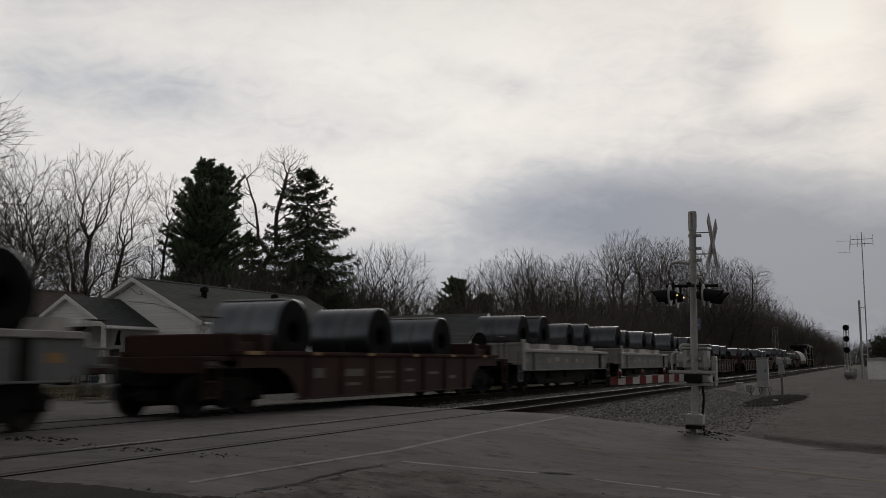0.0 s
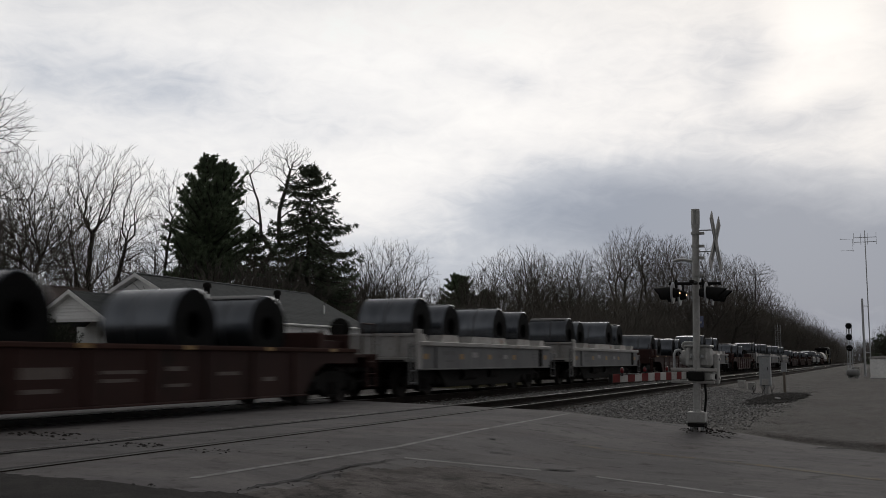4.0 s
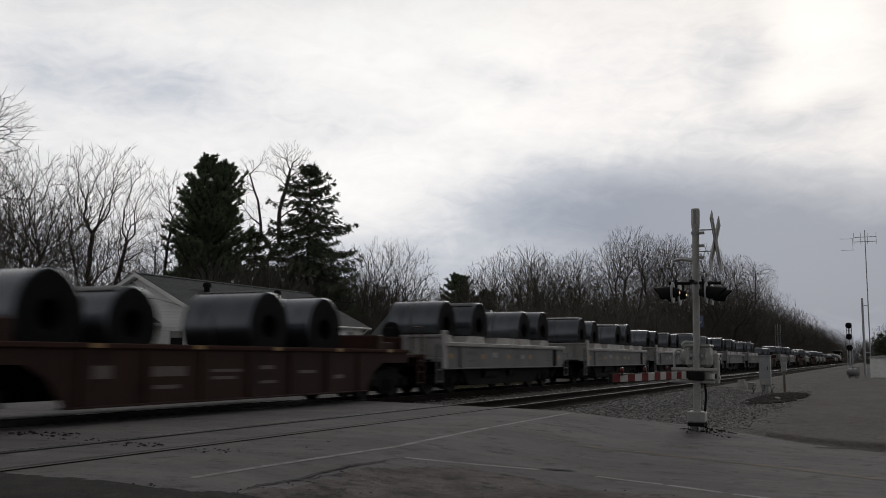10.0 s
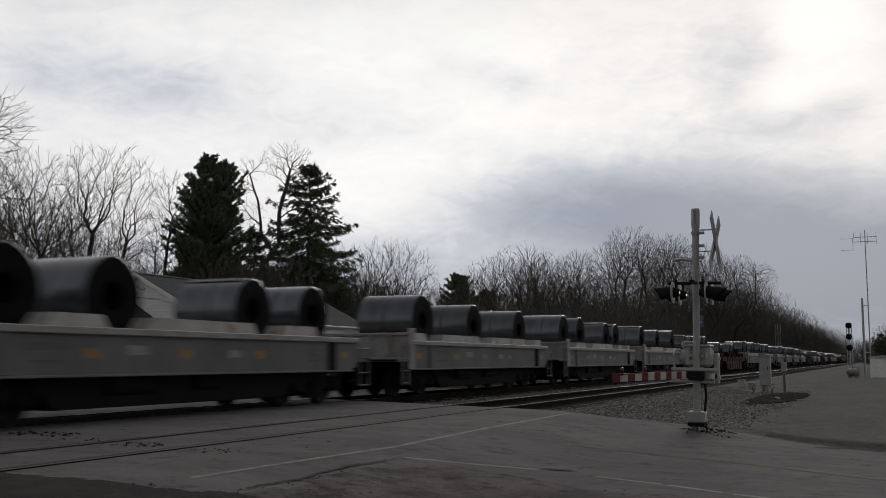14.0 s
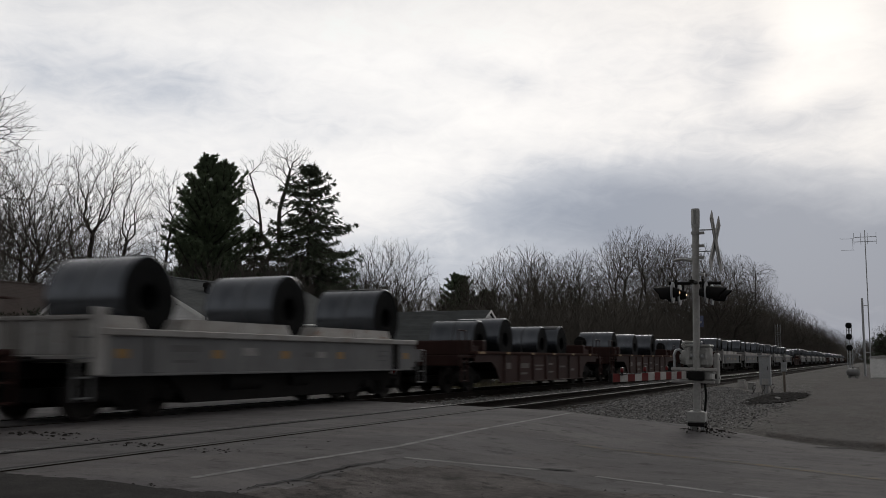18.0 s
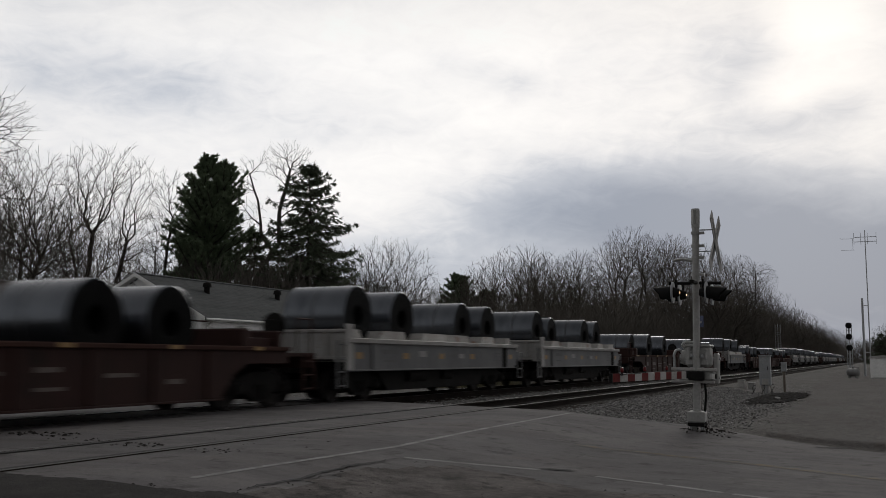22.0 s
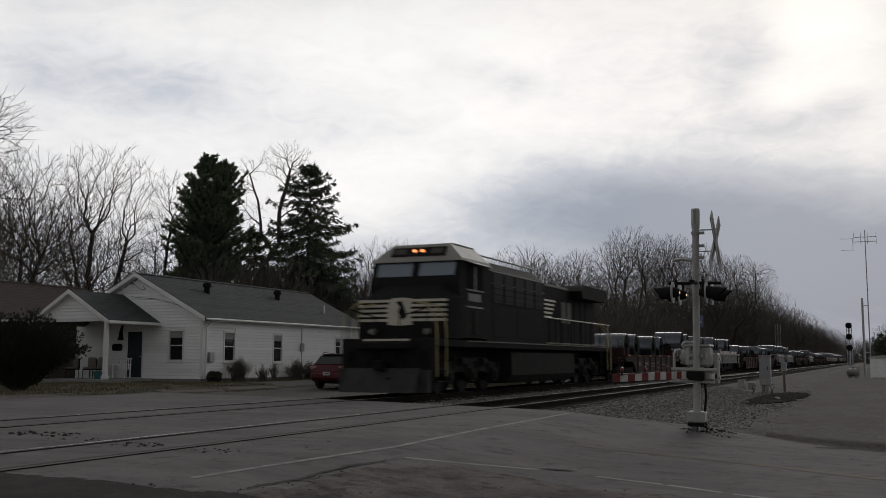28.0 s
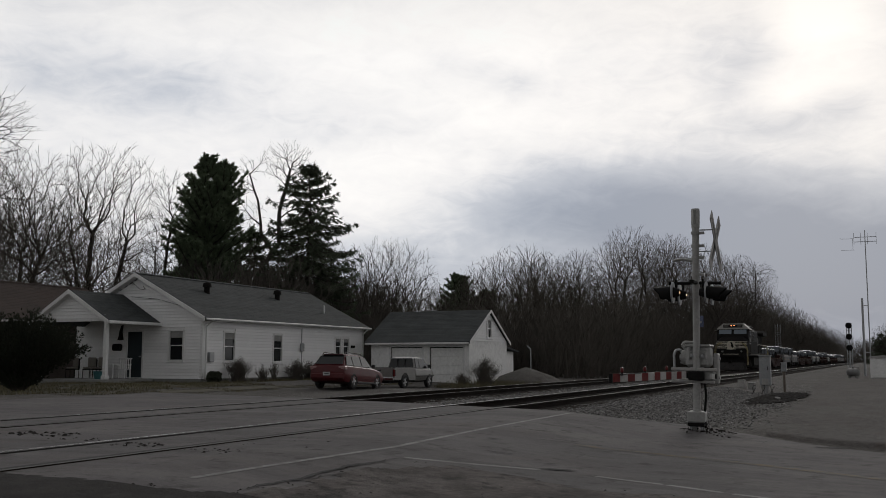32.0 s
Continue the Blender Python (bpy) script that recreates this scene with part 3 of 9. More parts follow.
specks("clods", "dark crumbs of soil along the road's edge", "dirt", SOIL, 900, (5.8, 7.25, 4.4, 7.7), (0.006, 0.026), 46, lambda x, y: x < 6.9 + 0.05 * (7 - y) + 0.3 * step(5.6, 5.0, y) + 0.2 * noise.noise(Vector((x * 3, y * 3, 15))))
specks("clods", "small dark crumbs strewn round the signal's foot", "dirt", SOIL, 160, (18.2, 19.2, 2.4, 3.4), (0.01, 0.04), 47)
specks("debris", "small dark debris on the worn asphalt", "dirt", SOIL, 1500, (7, 10.6, 0.5, 5.2), (0.005, 0.026), 5, lambda x, y: noise.noise(Vector((x * 0.9, y * 0.9, 21))) > -0.12)
specks("verge_crumbs", "crumbs of soil and stone beside the road", "dirt", STONE, 500, (4.5, 7.4, 0.5, 7.2), (0.004, 0.014), 10)
specks("lot_stones", "loose grey stones of the gravel lot", "gravel", STONE, 6000, (24, 46, 16, 26), (0.01, 0.025), 6, off_edge)

NEAR_TRACK, FAR_TRACK = 8.35, 13.2
GAUGE = 0.755


def rail_profile(y):
    return [(y - 0.07, -0.17), (y + 0.07, -0.17), (y + 0.07, -0.158), (y + 0.012, -0.135), (y + 0.012, -0.045), (y + 0.036, -0.035), (y + 0.036, -0.006),
            (y + 0.03, -0.001), (y - 0.03, -0.001), (y - 0.036, -0.006), (y - 0.036, -0.035), (y - 0.012, -0.045), (y - 0.012, -0.135), (y - 0.07, -0.158)]


for label, yc in (("near", NEAR_TRACK), ("far", FAR_TRACK)):
    track = thing("railway_track", "straight railway track of steel rails on wooden ties", "railway track", "railway tracks", "structure")
    for s in (-1, 1):
        part("rail", Mb().prism(rail_profile(yc + s * GAUGE), -300, 1500, "x"), RAIL, track)
        part("rail_head", Mb().box(-300, 1500, yc + s * GAUGE - 0.034, yc + s * GAUGE + 0.034, -0.001, 0.002), RAIL_TOP if s > 0 else RAIL_NO_GLINT, track, "polished running surface" if s > 0 else "running surface coloured dark, without sky glint")
        # the groove's shade is put in as a raised dark strip; nothing is cut
        part("flangeway", Mb().box(-40, ROAD_EDGE_X + (yc - 7.6) * 0.463 + 0.3, yc + s * (GAUGE - 0.085) - 0.05, yc + s * (GAUGE - 0.085) + 0.05, -0.03, 0.003), CRACK, track, "dark strip laid in place of the flangeway groove")
    tie = Mb().cbox(-0.115, 0.115, -1.3, 1.3, -0.34, -0.165, 0.012).mesh("tie", TIE)
    x = ROAD_EDGE_X + (yc - 7.6) * 0.463 + 1.0
    for i in range(90):
        part("tie", tie, TIE, track, at=pose(x + i * 0.53, yc + random.uniform(-0.04, 0.04), random.uniform(-0.01, 0.005), 0, 0, random.uniform(-1, 1)))
    rest = Mb()
    for i in range(90, 900):
        rest.box(x + i * 0.53 - 0.11, x + i * 0.53 + 0.11, yc - 1.3, yc + 1.3, -0.34, -0.167)
    tagged(part("far_ties", rest, TIE, track), kind="stuff")


def grass_blades(name, label, count, area, size, seed, material, keep=None):
    """Short dry grass as thin blades."""
    rg = random.Random(seed)
    vs, fs = [], []
    for _ in range(count):
        x, y = rg.uniform(area[0], area[1]), rg.uniform(area[2], area[3])
        if keep and not keep(x, y):
            continue
        z, a, h = H(x, y), rg.uniform(0, 6.28), rg.uniform(*size)
        w, l = 0.012, h * 0.5
        o = len(vs)
        vs += [(x - w * math.sin(a), y + w * math.cos(a), z), (x + w * math.sin(a), y - w * math.cos(a), z), (x + l * math.cos(a), y + l * math.sin(a), z + h)]
        fs.append((o, o + 1, o + 2))
    me = bpy.data.meshes.new(name)
    me.from_pydata(vs, [], fs)
    me.materials.append(material)
    return tagged(new(name, me), label, "grass", kind="stuff")


DRY_GRASS = mat("dry_grass_blades", (0.15, 0.13, 0.075), (0.09, 0.085, 0.045), 0.6, 0.9, island=0.35)
grass_blades("lawn_grass", "short dry winter grass before the house", 26000, (20, 38.1, 24.9, 34), (0.04, 0.13), 3, DRY_GRASS, lambda x, y: noise.noise(Vector((x * 0.7, y * 0.7, 1))) > -0.25)
grass_blades("wall_grass", "dry grass along the house wall", 9000, (38, 56, 27.6, 28.9), (0.04, 0.16), 4, DRY_GRASS, lambda x, y: noise.noise(Vector((x * 0.9, y * 0.9, 1))) > -0.1)
grass_blades("verge_grass", "thin brown weeds beside the street", 7000, (24, 50, 22.6, 24.4), (0.03, 0.1), 5, DRY_GRASS, lambda x, y: noise.noise(Vector((x * 0.6, y, 7))) > 0.05)
grass_blades("trackside_weeds", "thin brown weeds beside the garage", 7000, (46, 60, 18.2, 21.0), (0.08, 0.35), 6, DRY_GRASS, lambda x, y: noise.noise(Vector((x * 0.6, y, 3))) > -0.1)


# ---- train ----
def wheel_mesh():
    return Mb().lathe([(-0.075, 0.36), (-0.07, 0.415), (0.055, 0.42), (0.06, 0.455), (0.085, 0.455), (0.09, 0.36), (0.03, 0.33), (0.03, 0.13), (0.11, 0.12), (0.11, 0.0001), (-0.11, 0.0001), (-0.11, 0.12), (-0.02, 0.14), (-0.03, 0.33)], 28, "y", True).mesh("wheel", WHEEL)


WHEEL_ME = wheel_mesh()
AXLE_ME = Mb().tube((0, -0.95, 0), (0, 0.95, 0), 0.08, n=12).mesh("axle", WHEEL)


def side_frame_mesh():
    m = Mb()
    prof = [(-1.12, 0.30), (-1.12, 0.56), (-0.75, 0.66), (-0.35, 0.78), (0.35, 0.78), (0.75, 0.66), (1.12, 0.56), (1.12, 0.30), (0.82, 0.28), (0.6, 0.40), (0.35, 0.24), (0.28, 0.16), (-0.28, 0.16), (-0.35, 0.24), (-0.6, 0.40), (-0.82, 0.28)]
    m.prism(prof, -0.09, 0.09)
    for x in (-0.88, 0.88):
        m.tube((x, -0.12, 0.43), (x, -0.2, 0.43), 0.13, 0.1, 14)
        m.cbox(x - 0.17, x + 0.17, -0.13, 0.1, 0.3, 0.58, 0.03)
    for x in (-0.16, 0, 0.16):
        m.tube((x, -0.1, 0.22), (x, -0.1, 0.52), 0.06, 0.06, 8)
    return m.mesh("side_frame", GRIME)


FRAME_ME = side_frame_mesh()
BOLSTER_ME = Mb().cbox(-0.2, 0.2, -1.0, 1.0, 0.42, 0.72, 0.03).mesh("bolster", GRIME)


# added black slabs that block the light showing through between the wheels
GAP_BLOCK_ME = Mb().cbox(-0.42, 0.42, -0.7, 0.7, 0.2, 0.5, 0.03).cbox(-1.3, 1.3, -0.3, 0.3, 0.3, 0.55, 0.03).mesh("brake_rigging", GRIME)


def truck(parent, x):
    t = part("truck", BOLSTER_ME, GRIME, parent, at=pose(x, 0, 0))
    for s in (-1, 1):
        part("side_frame", FRAME_ME, GRIME, t, at=pose(0, s * 1.0, 0, 0, 0, 0 if s < 0 else 180))
    part("brake_rigging", GAP_BLOCK_ME, GRIME, t)
    for dx in (-0.88, 0.88):
        part("axle", AXLE_ME, WHEEL, t, at=pose(dx, 0, 0.42))
        for s in (-1, 1):
            part("wheel", WHEEL_ME, WHEEL, t, at=pose(dx, s * GAUGE, 0.42, 0, 0, 180 if s > 0 else 0))
    return t


def coupler_mesh():
    m = Mb().cbox(0, 0.55, -0.09, 0.09, 0.72, 0.92, 0.02)
    m.cbox(0.5, 0.85, -0.17, 0.13, 0.68, 0.98, 0.04)
    m.path([(0.3, 0.3, 0.7), (0.5, 0.32, 0.5), (0.8, 0.3, 0.45)], 0.03)
    return m.mesh("coupler", GRIME)


COUPLER_ME = coupler_mesh()


def silver_car():
    """A grey steel coil car; its side sills are 12.1 m long, its end wall is at -x."""
    car = thing("coil_car", "light grey steel coil car carrying steel coils", "railway car", "railway cars of the train")
    a, b, w = -6.05, 6.05, 1.53
    for s in (-1, 1):
        y0, y1 = sorted((s * w, s * (w - 0.03)))
        prof = [(a, 1.44), (a, 0.80), (b - 0.2, 0.80), (b, 0.92), (b, 1.44)]
        side = part("side_sill", Mb().prism(prof, y0, y1), SILVER, car)
        f0, f1 = sorted((s * (w + 0.08), s * (w - 0.16)))
        part("top_flange", Mb().cbox(a - 0.1, b + 0.02, f0, f1, 1.44, 1.565, 0.015), SILVER_RUST, side, "rust-edged top flange")
        e0, e1 = sorted((s * (w + 0.05), s * (w - 0.14)))
        part("bottom_flange", Mb().cbox(a, b - 0.2, e0, e1, 0.755, 0.80, 0.01), SILVER, side)
        for x in (a + 1.15, b - 1.35):
            q0, q1 = sorted((s * (w + 0.055), s * (w - 0.01)))
            part("stiffener", Mb().cbox(x, x + 0.3, q0, q1, 0.8, 1.438, 0.015), GRIME if x > 0 else SILVER, side)
        for x in (a + 0.35, a + 3.0, a + 5.4, a + 7.8, b - 0.75):
            q0, q1 = sorted((s * (w + 0.004), s * (w - 0.01)))
            part("reflector", Mb().box(x, x + 0.34, q0, q1, 1.06, 1.22), YELLOW, side, "dull yellow reflective patch")
        for x, wd, z, hh, c in ((a + 4.0, 0.5, 1.12, 0.16, STENCIL), (a + 1.8, 0.85, 1.18, 0.12, DARK_STENCIL), (a + 1.85, 0.7, 0.98, 0.05, DARK_STENCIL), (a + 6.4, 0.3, 1.1, 0.1, DARK_STENCIL), (a + 6.9, 0.4, 1.08, 0.14, STENCIL),
                                (b - 2.2, 0.6, 1.24, 0.03, DARK_STENCIL), (b - 2.2, 0.6, 1.12, 0.03, DARK_STENCIL), (b - 2.2, 0.5, 1.0, 0.03, DARK_STENCIL)):
            q0, q1 = sorted((s * (w + 0.004), s * (w - 0.01)))
            part("stencil", Mb().box(x, x + wd, q0, q1, z, z + hh), c, side)
    # trough and underframe
    m = Mb()
    for s in (-1, 1):
        m.prism([(s * 1.36, 1.48), (s * 0.35, 1.15), (s * 0.35, 1.1), (s * 1.36, 1.43)], a + 0.1, b - 0.1, "x")
    m.box(a + 0.1, b - 0.1, -0.36, 0.36, 1.09, 1.15)
    part("trough", m, GRIME, car)
    part("center_sill", Mb().cbox(a - 0.85, b + 0.85, -0.32, 0.32, 0.72, 1.09, 0.02), GRIME, car)
    for x in (-2.6, -0.9, 0.9, 2.6):
        part("cross_bearer", Mb().prism([(-1.5, 0.86), (-0.3, 0.72), (0.3, 0.72), (1.5, 0.86), (1.5, 1.05), (-1.5, 1.05)], x - 0.08, x + 0.08, "x"), GRIME, car)
    # deep underframe, lowered further so it stands in for the car's shadow
    for s in (-1, 1):
        part("drop_sill", Mb().prism([(-4.0, 0.78), (-3.3, 0.24), (3.3, 0.24), (4.0, 0.78)], *sorted((s * 1.2, s * 1.1))), GRIME, car)
    part("belly_plate", Mb().cbox(-3.3, 3.3, -1.1, 1.1, 0.22, 0.26, 0.01), GRIME, car)
    part("brake_cylinder", Mb().tube((0.2, -1.15, 0.62), (0.95, -1.15, 0.62), 0.17, n=16), GRIME, car)
    part("air_tank", Mb().tube((-2.2, -1.15, 0.62), (-1.0, -1.15, 0.62), 0.2, n=16), GRIME, car)
    part("brake_rod", Mb().path([(-4.0, -0.55, 0.5), (0.2, -0.6, 0.58)], 0.025).path([(0.95, -0.6, 0.58), (4.0, -0.55, 0.5)], 0.025), GRIME, car)
    # end wall with corner ladders and hand brake at -x
    end = part("end_wall", Mb().cbox(a - 0.06, a, -1.52, 1.52, 1.12, 1.74, 0.015), END_PANEL, car, "pale grey end wall streaked with rust")
    part("wall_cap", Mb().cbox(a - 0.11, a + 0.05, -1.54, 1.54, 1.7, 1.77, 0.012), SILVER_RUST, end)
    part("end_beam", Mb().cbox(a - 0.16, a + 0.02, -1.5, 1.5, 0.98, 1.12, 0.015), END_PANEL, end)
    part("end_platform", Mb().cbox(a - 0.8, a - 0.16, -1.2, 1.2, 1.0, 1.05, 0.01), GRIME, end)
    for y in (-0.9, -0.3, 0.3, 0.9):
        part("wall_post", Mb().cbox(a - 0.12, a - 0.05, y - 0.05, y + 0.05, 1.12, 1.71, 0.01), END_PANEL, end)
    for s in (-1, 1):
        part("corner_post", Mb().cbox(a - 0.24, a + 0.1, *sorted((s * 1.6, s * 1.53)), 0.78, 1.9, 0.015), END_PANEL, end, "tall pale corner post")
        lad = Mb()
        for x in (a - 0.62, a - 0.24):
            lad.cbox(x, x + 0.05, *sorted((s * 1.58, s * 1.53)), 0.36, 1.5, 0.01)
        for z in (0.42, 0.75, 1.06, 1.4):
            lad.tube((a - 0.6, s * 1.555, z), (a - 0.2, s * 1.555, z), 0.018, n=6)
        part("ladder", lad, SILVER, end)
    far_end = part("end_sill", Mb().cbox(b - 0.02, b + 0.12, -1.5, 1.5, 0.85, 1.5, 0.015), SILVER, car)
    part("end_platform", Mb().cbox(b + 0.12, b + 0.8, -1.4, 1.4, 0.98, 1.04, 0.01), SILVER, far_end)
    for s in (-1, 1):
        part("step_iron", Mb().path([(b + 0.25, s * 1.5, 1.04), (b + 0.25, s * 1.5, 0.42), (b + 0.72, s * 1.5, 0.42), (b + 0.72, s * 1.5, 1.3), (b + 0.25, s * 1.5, 1.3)], 0.022).tube((b + 0.25, s * 1.5, 0.72), (b + 0.72, s * 1.5, 0.72), 0.018, n=6), SILVER, far_end)
        part("bracket_plate", Mb().cbox(b + 0.12, b + 0.5, *sorted((s * 1.5, s * 1.46)), 1.04, 1.32, 0.01), SILVER, far_end)
    for x in (-4.75, 4.75):
        truck(car, x)
    part("coupler", COUPLER_ME, GRIME, car, at=pose(b + 0.5, 0, 0))
    part("coupler", COUPLER_ME, GRIME, car, at=pose(a - 0.5, 0, 0, 0, 0, 180))
    return car


def red_car():
    """An oxide red coil car, 17.2 m over its ends, with a deep belly between the trucks."""
    car = thing("coil_car", "oxide red well coil car carrying steel coils", "railway car", "railway cars of the train")
    a, b, w = -8.6, 8.6, 1.52
    for s in (-1, 1):
        y0, y1 = sorted((s * w, s * (w - 0.03)))
        prof = [(a + 1.2, 1.22), (a + 1.2, 0.96), (-5.9, 0.96), (-5.45, 0.75), (-5.05, 0.29), (5.05, 0.29), (5.45, 0.75), (5.9, 0.96), (b - 1.2, 0.96), (b - 1.2, 1.22)]
        side = part("side_sill", Mb().prism(prof, y0, y1), RED, car)
        f0, f1 = sorted((s * (w + 0.07), s * (w - 0.18)))
        part("top_flange", Mb().cbox(a + 1.2, b - 1.2, f0, f1, 1.22, 1.31, 0.015), RED_EDGE, side, "rusty top flange")
        e0, e1 = sorted((s * (w + 0.05), s * (w - 0.12)))
        part("bottom_flange", Mb().cbox(-5.05, 5.05, e0, e1, 0.25, 0.29, 0.01), RED, side)
        for i in range(7):
            x = -4.75 + i * 1.55
            q0, q1 = sorted((s * (w + 0.05), s * (w - 0.01)))
            part("stiffener", Mb().cbox(x, x + 0.14, q0, q1, 0.3, 1.21, 0.01), RED, side)
        for i in range(6):
            x = -7.2 + i * 2.65
            q0, q1 = sorted((s * (w + 0.074), s * (w + 0.06)))
            part("reflector", Mb().box(x, x + (0.55 if i == 0 else 0.28), q0, q1, 1.228, 1.302), YELLOW, side, "yellow reflective patch")
        for x, wd, z, hh in ((-4.45, 0.45, 0.72, 0.22), (-3.0, 0.95, 0.74, 0.18), (-2.95, 0.7, 0.52, 0.07), (-1.3, 1.0, 0.8, 0.06), (-1.3, 0.8, 0.66, 0.06), (0.35, 0.5, 0.84, 0.08), (0.35, 0.6, 0.55, 0.06), (1.85, 0.7, 0.74, 0.07), (3.4, 0.45, 0.6, 0.09)):
            q0, q1 = sorted((s * (w + 0.004), s * (w - 0.01)))
            part("stencil", Mb().box(x, x + wd, q0, q1, z, z + hh), STENCIL_RED, side)
    m = Mb()
    for s in (-1, 1):
        m.prism([(s * 1.34, 1.15), (s * 0.4, 0.8), (s * 0.4, 0.75), (s * 1.34, 1.1)], -5.9, 5.9, "x")
    m.box(-5.9, 5.9, -0.42, 0.42, 0.72, 0.8)
    part("trough", m, GRIME, car)
    part("center_sill", Mb().cbox(a + 0.1, b - 0.1, -0.34, 0.34, 0.62, 0.95, 0.02), GRIME, car)
    for e in (-1, 1):
        d0, d1 = sorted((e * 8.45, e * 5.9))
        deck = part("end_deck", Mb().cbox(d0, d1, -1.42, 1.42, 1.1, 1.19, 0.015), RED, car)
        x0, x1 = sorted((e * 7.35, e * 7.2))
        part("end_bulkhead", Mb().cbox(x0, x1, -1.4, 1.4, 1.19, 1.66, 0.03), RED, deck)
        x0, x1 = sorted((e * 6.25, e * 5.95))
        part("end_bulkhead", Mb().cbox(x0, x1, -1.35, 1.35, 1.19, 1.68, 0.03), RED, deck)
        for y in (-1.2, -0.4, 0.4, 1.2):
            x0, x1 = sorted((e * 7.2, e * 6.3))
            part("deck_rib", Mb().cbox(x0, x1, y - 0.05, y + 0.05, 1.19, 1.5, 0.01), RED, deck)
        x0, x1 = sorted((e * 8.58, e * 8.4))
        part("end_beam", Mb().cbox(x0, x1, -1.45, 1.45, 0.85, 1.19, 0.02), RED, deck)
        for s in (-1, 1):
            part("handrail", Mb().path([(e * 8.5, s * 1.42, 1.19), (e * 8.5, s * 1.42, 1.95), (e * 7.9, s * 1.42, 1.95), (e * 7.9, s * 1.42, 1.19)], 0.02), RED, deck)
            lad = Mb()
            for xx in (8.5, 8.05):
                u0, u1 = sorted((e * xx, e * (xx - 0.05)))
                lad.cbox(u0, u1, *sorted((s * 1.54, s * 1.48)), 0.35, 1.19, 0.008)
            for z in (0.4, 0.7, 1.0):
                lad.tube((e * 8.48, s * 1.51, z), (e * 8.02, s * 1.51, z), 0.018, n=6)
            part("ladder", lad, RED, deck)
    bw = part("brake_stand", Mb().cbox(b - 0.55, b - 0.35, -0.72, -0.4, 1.19, 1.95, 0.02), GRIME, car)
    part("brake_wheel", Mb().lathe([(-0.02, 0.3), (0.02, 0.3), (0.02, 0.0001), (-0.02, 0.0001)], 20, "x", True).moved(pose(b - 0.3, -0.56, 1.82)), GRIME, bw)
    for x in (-7.0, 7.0):
        truck(car, x)
    part("coupler", COUPLER_ME, GRIME, car, at=pose(b - 0.25, 0, 0))
    part("coupler", COUPLER_ME, GRIME, car, at=pose(a + 0.25, 0, 0, 0, 0, 180))
    return car


def coil_meshes(r, wd):
    ri = 0.26
    n = 44
    body = Mb().lathe([(-wd / 2 + 0.02, r), (wd / 2 - 0.02, r)], n, "y")
    body.f = body.f[:-2]
    body = Mb().add([v for v in body.v], body.f)
    # outer wrap: closed tube wall with a rounded rim
    wrap = Mb().lathe([(-wd / 2, r - 0.03), (-wd / 2 + 0.02, r), (wd / 2 - 0.02, r), (wd / 2, r - 0.03), (wd / 2 - 0.05, r - 0.04), (-wd / 2 + 0.05, r - 0.04)], n, "y", True)
    rings = [(-wd / 2 + 0.012, r - 0.03)]
    k = 7
    for i in range(1, k):
        rr = r - 0.03 + (ri - r + 0.03) * i / k
        rings.append((-wd / 2 + (0.012 if i % 2 else 0.0), rr))
    rings += [(-wd / 2 + 0.02, ri), (wd / 2 - 0.02, ri), (wd / 2 - 0.005, (r + ri) / 2), (wd / 2 - 0.012, r - 0.03)]
    ends = Mb().lathe(rings, n, "y", True)
    arc = [radians(70 + i * 2.0) for i in range(11)]
    tail = Mb().prism([((r + 0.004) * math.cos(t), (r + 0.004) * math.sin(t)) for t in arc] + [((r + 0.022) * math.cos(t), (r + 0.022) * math.sin(t)) for t in arc[::-1]], -wd / 2 + 0.1, wd / 2 - 0.02)
    strap = Mb().lathe([(-0.018, r + 0.003), (0.018, r + 0.003), (0.018, r - 0.004), (-0.018, r - 0.004)], n, "y", True)
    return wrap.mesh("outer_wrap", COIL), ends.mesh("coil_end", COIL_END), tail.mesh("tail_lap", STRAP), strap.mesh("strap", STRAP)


COIL_KINDS = [coil_meshes(r, wd) for r, wd in ((0.74, 1.72), (0.70, 1.6), (0.78, 1.8), (0.66, 1.45), (0.85, 1.9))]
COIL_R = (0.74, 0.70, 0.78, 0.66, 0.85)


def coil(x, z_base, kind, lap):
    c = thing("steel_coil", "dull grey rolled steel coil lying across a coil car", "steel coil", "steel coils on the train")
    c.location = (x, FAR_TRACK, z_base + COIL_R[kind])
    wrap, ends, tail, strap = COIL_KINDS[kind]
    turn = random.uniform(-25, 25)
    part("outer_wrap", wrap, COIL, c)
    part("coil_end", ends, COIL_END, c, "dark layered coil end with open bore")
    part("strap", strap, STRAP, c, at=pose(0, random.uniform(-0.2, 0.2), 0))
    if lap:
        part("tail_lap", tail, STRAP, c, "bent outer lap of the coil", at=pose(0, 0, 0, 0, turn - 10, 0))
    return c


def saddles(car, spots, r, zc, z0, z1, x0, x1, material):
    """Pale saddle blocks between the coils, shaped to the coils beside them."""
    edges = []
    q = sorted(spots)
    cuts = [x0] + q + [x1]
    for i in range(len(cuts) - 1):
        lo = cuts[i] + (r + 0.02 if i else 0.0)
        hi = cuts[i + 1] - (r + 0.02 if i < len(cuts) - 2 else 0.0)
        if hi - lo > 0.25:
            edges.append((lo, hi, i > 0, i < len(cuts) - 2))
        elif 0 < i < len(cuts) - 2:
            mid = (cuts[i] + cuts[i + 1]) / 2
            edges.append((mid - 0.1, mid + 0.1, True, True))
    for lo, hi, sl, sr in edges:
        while hi - lo > 2.6:
            shape_saddle(car, lo, lo + 1.7, z0, z1, sl, False, material)
            lo, sl = lo + 1.75, False
        shape_saddle(car, lo, hi, z0, z1, sl, sr, material)


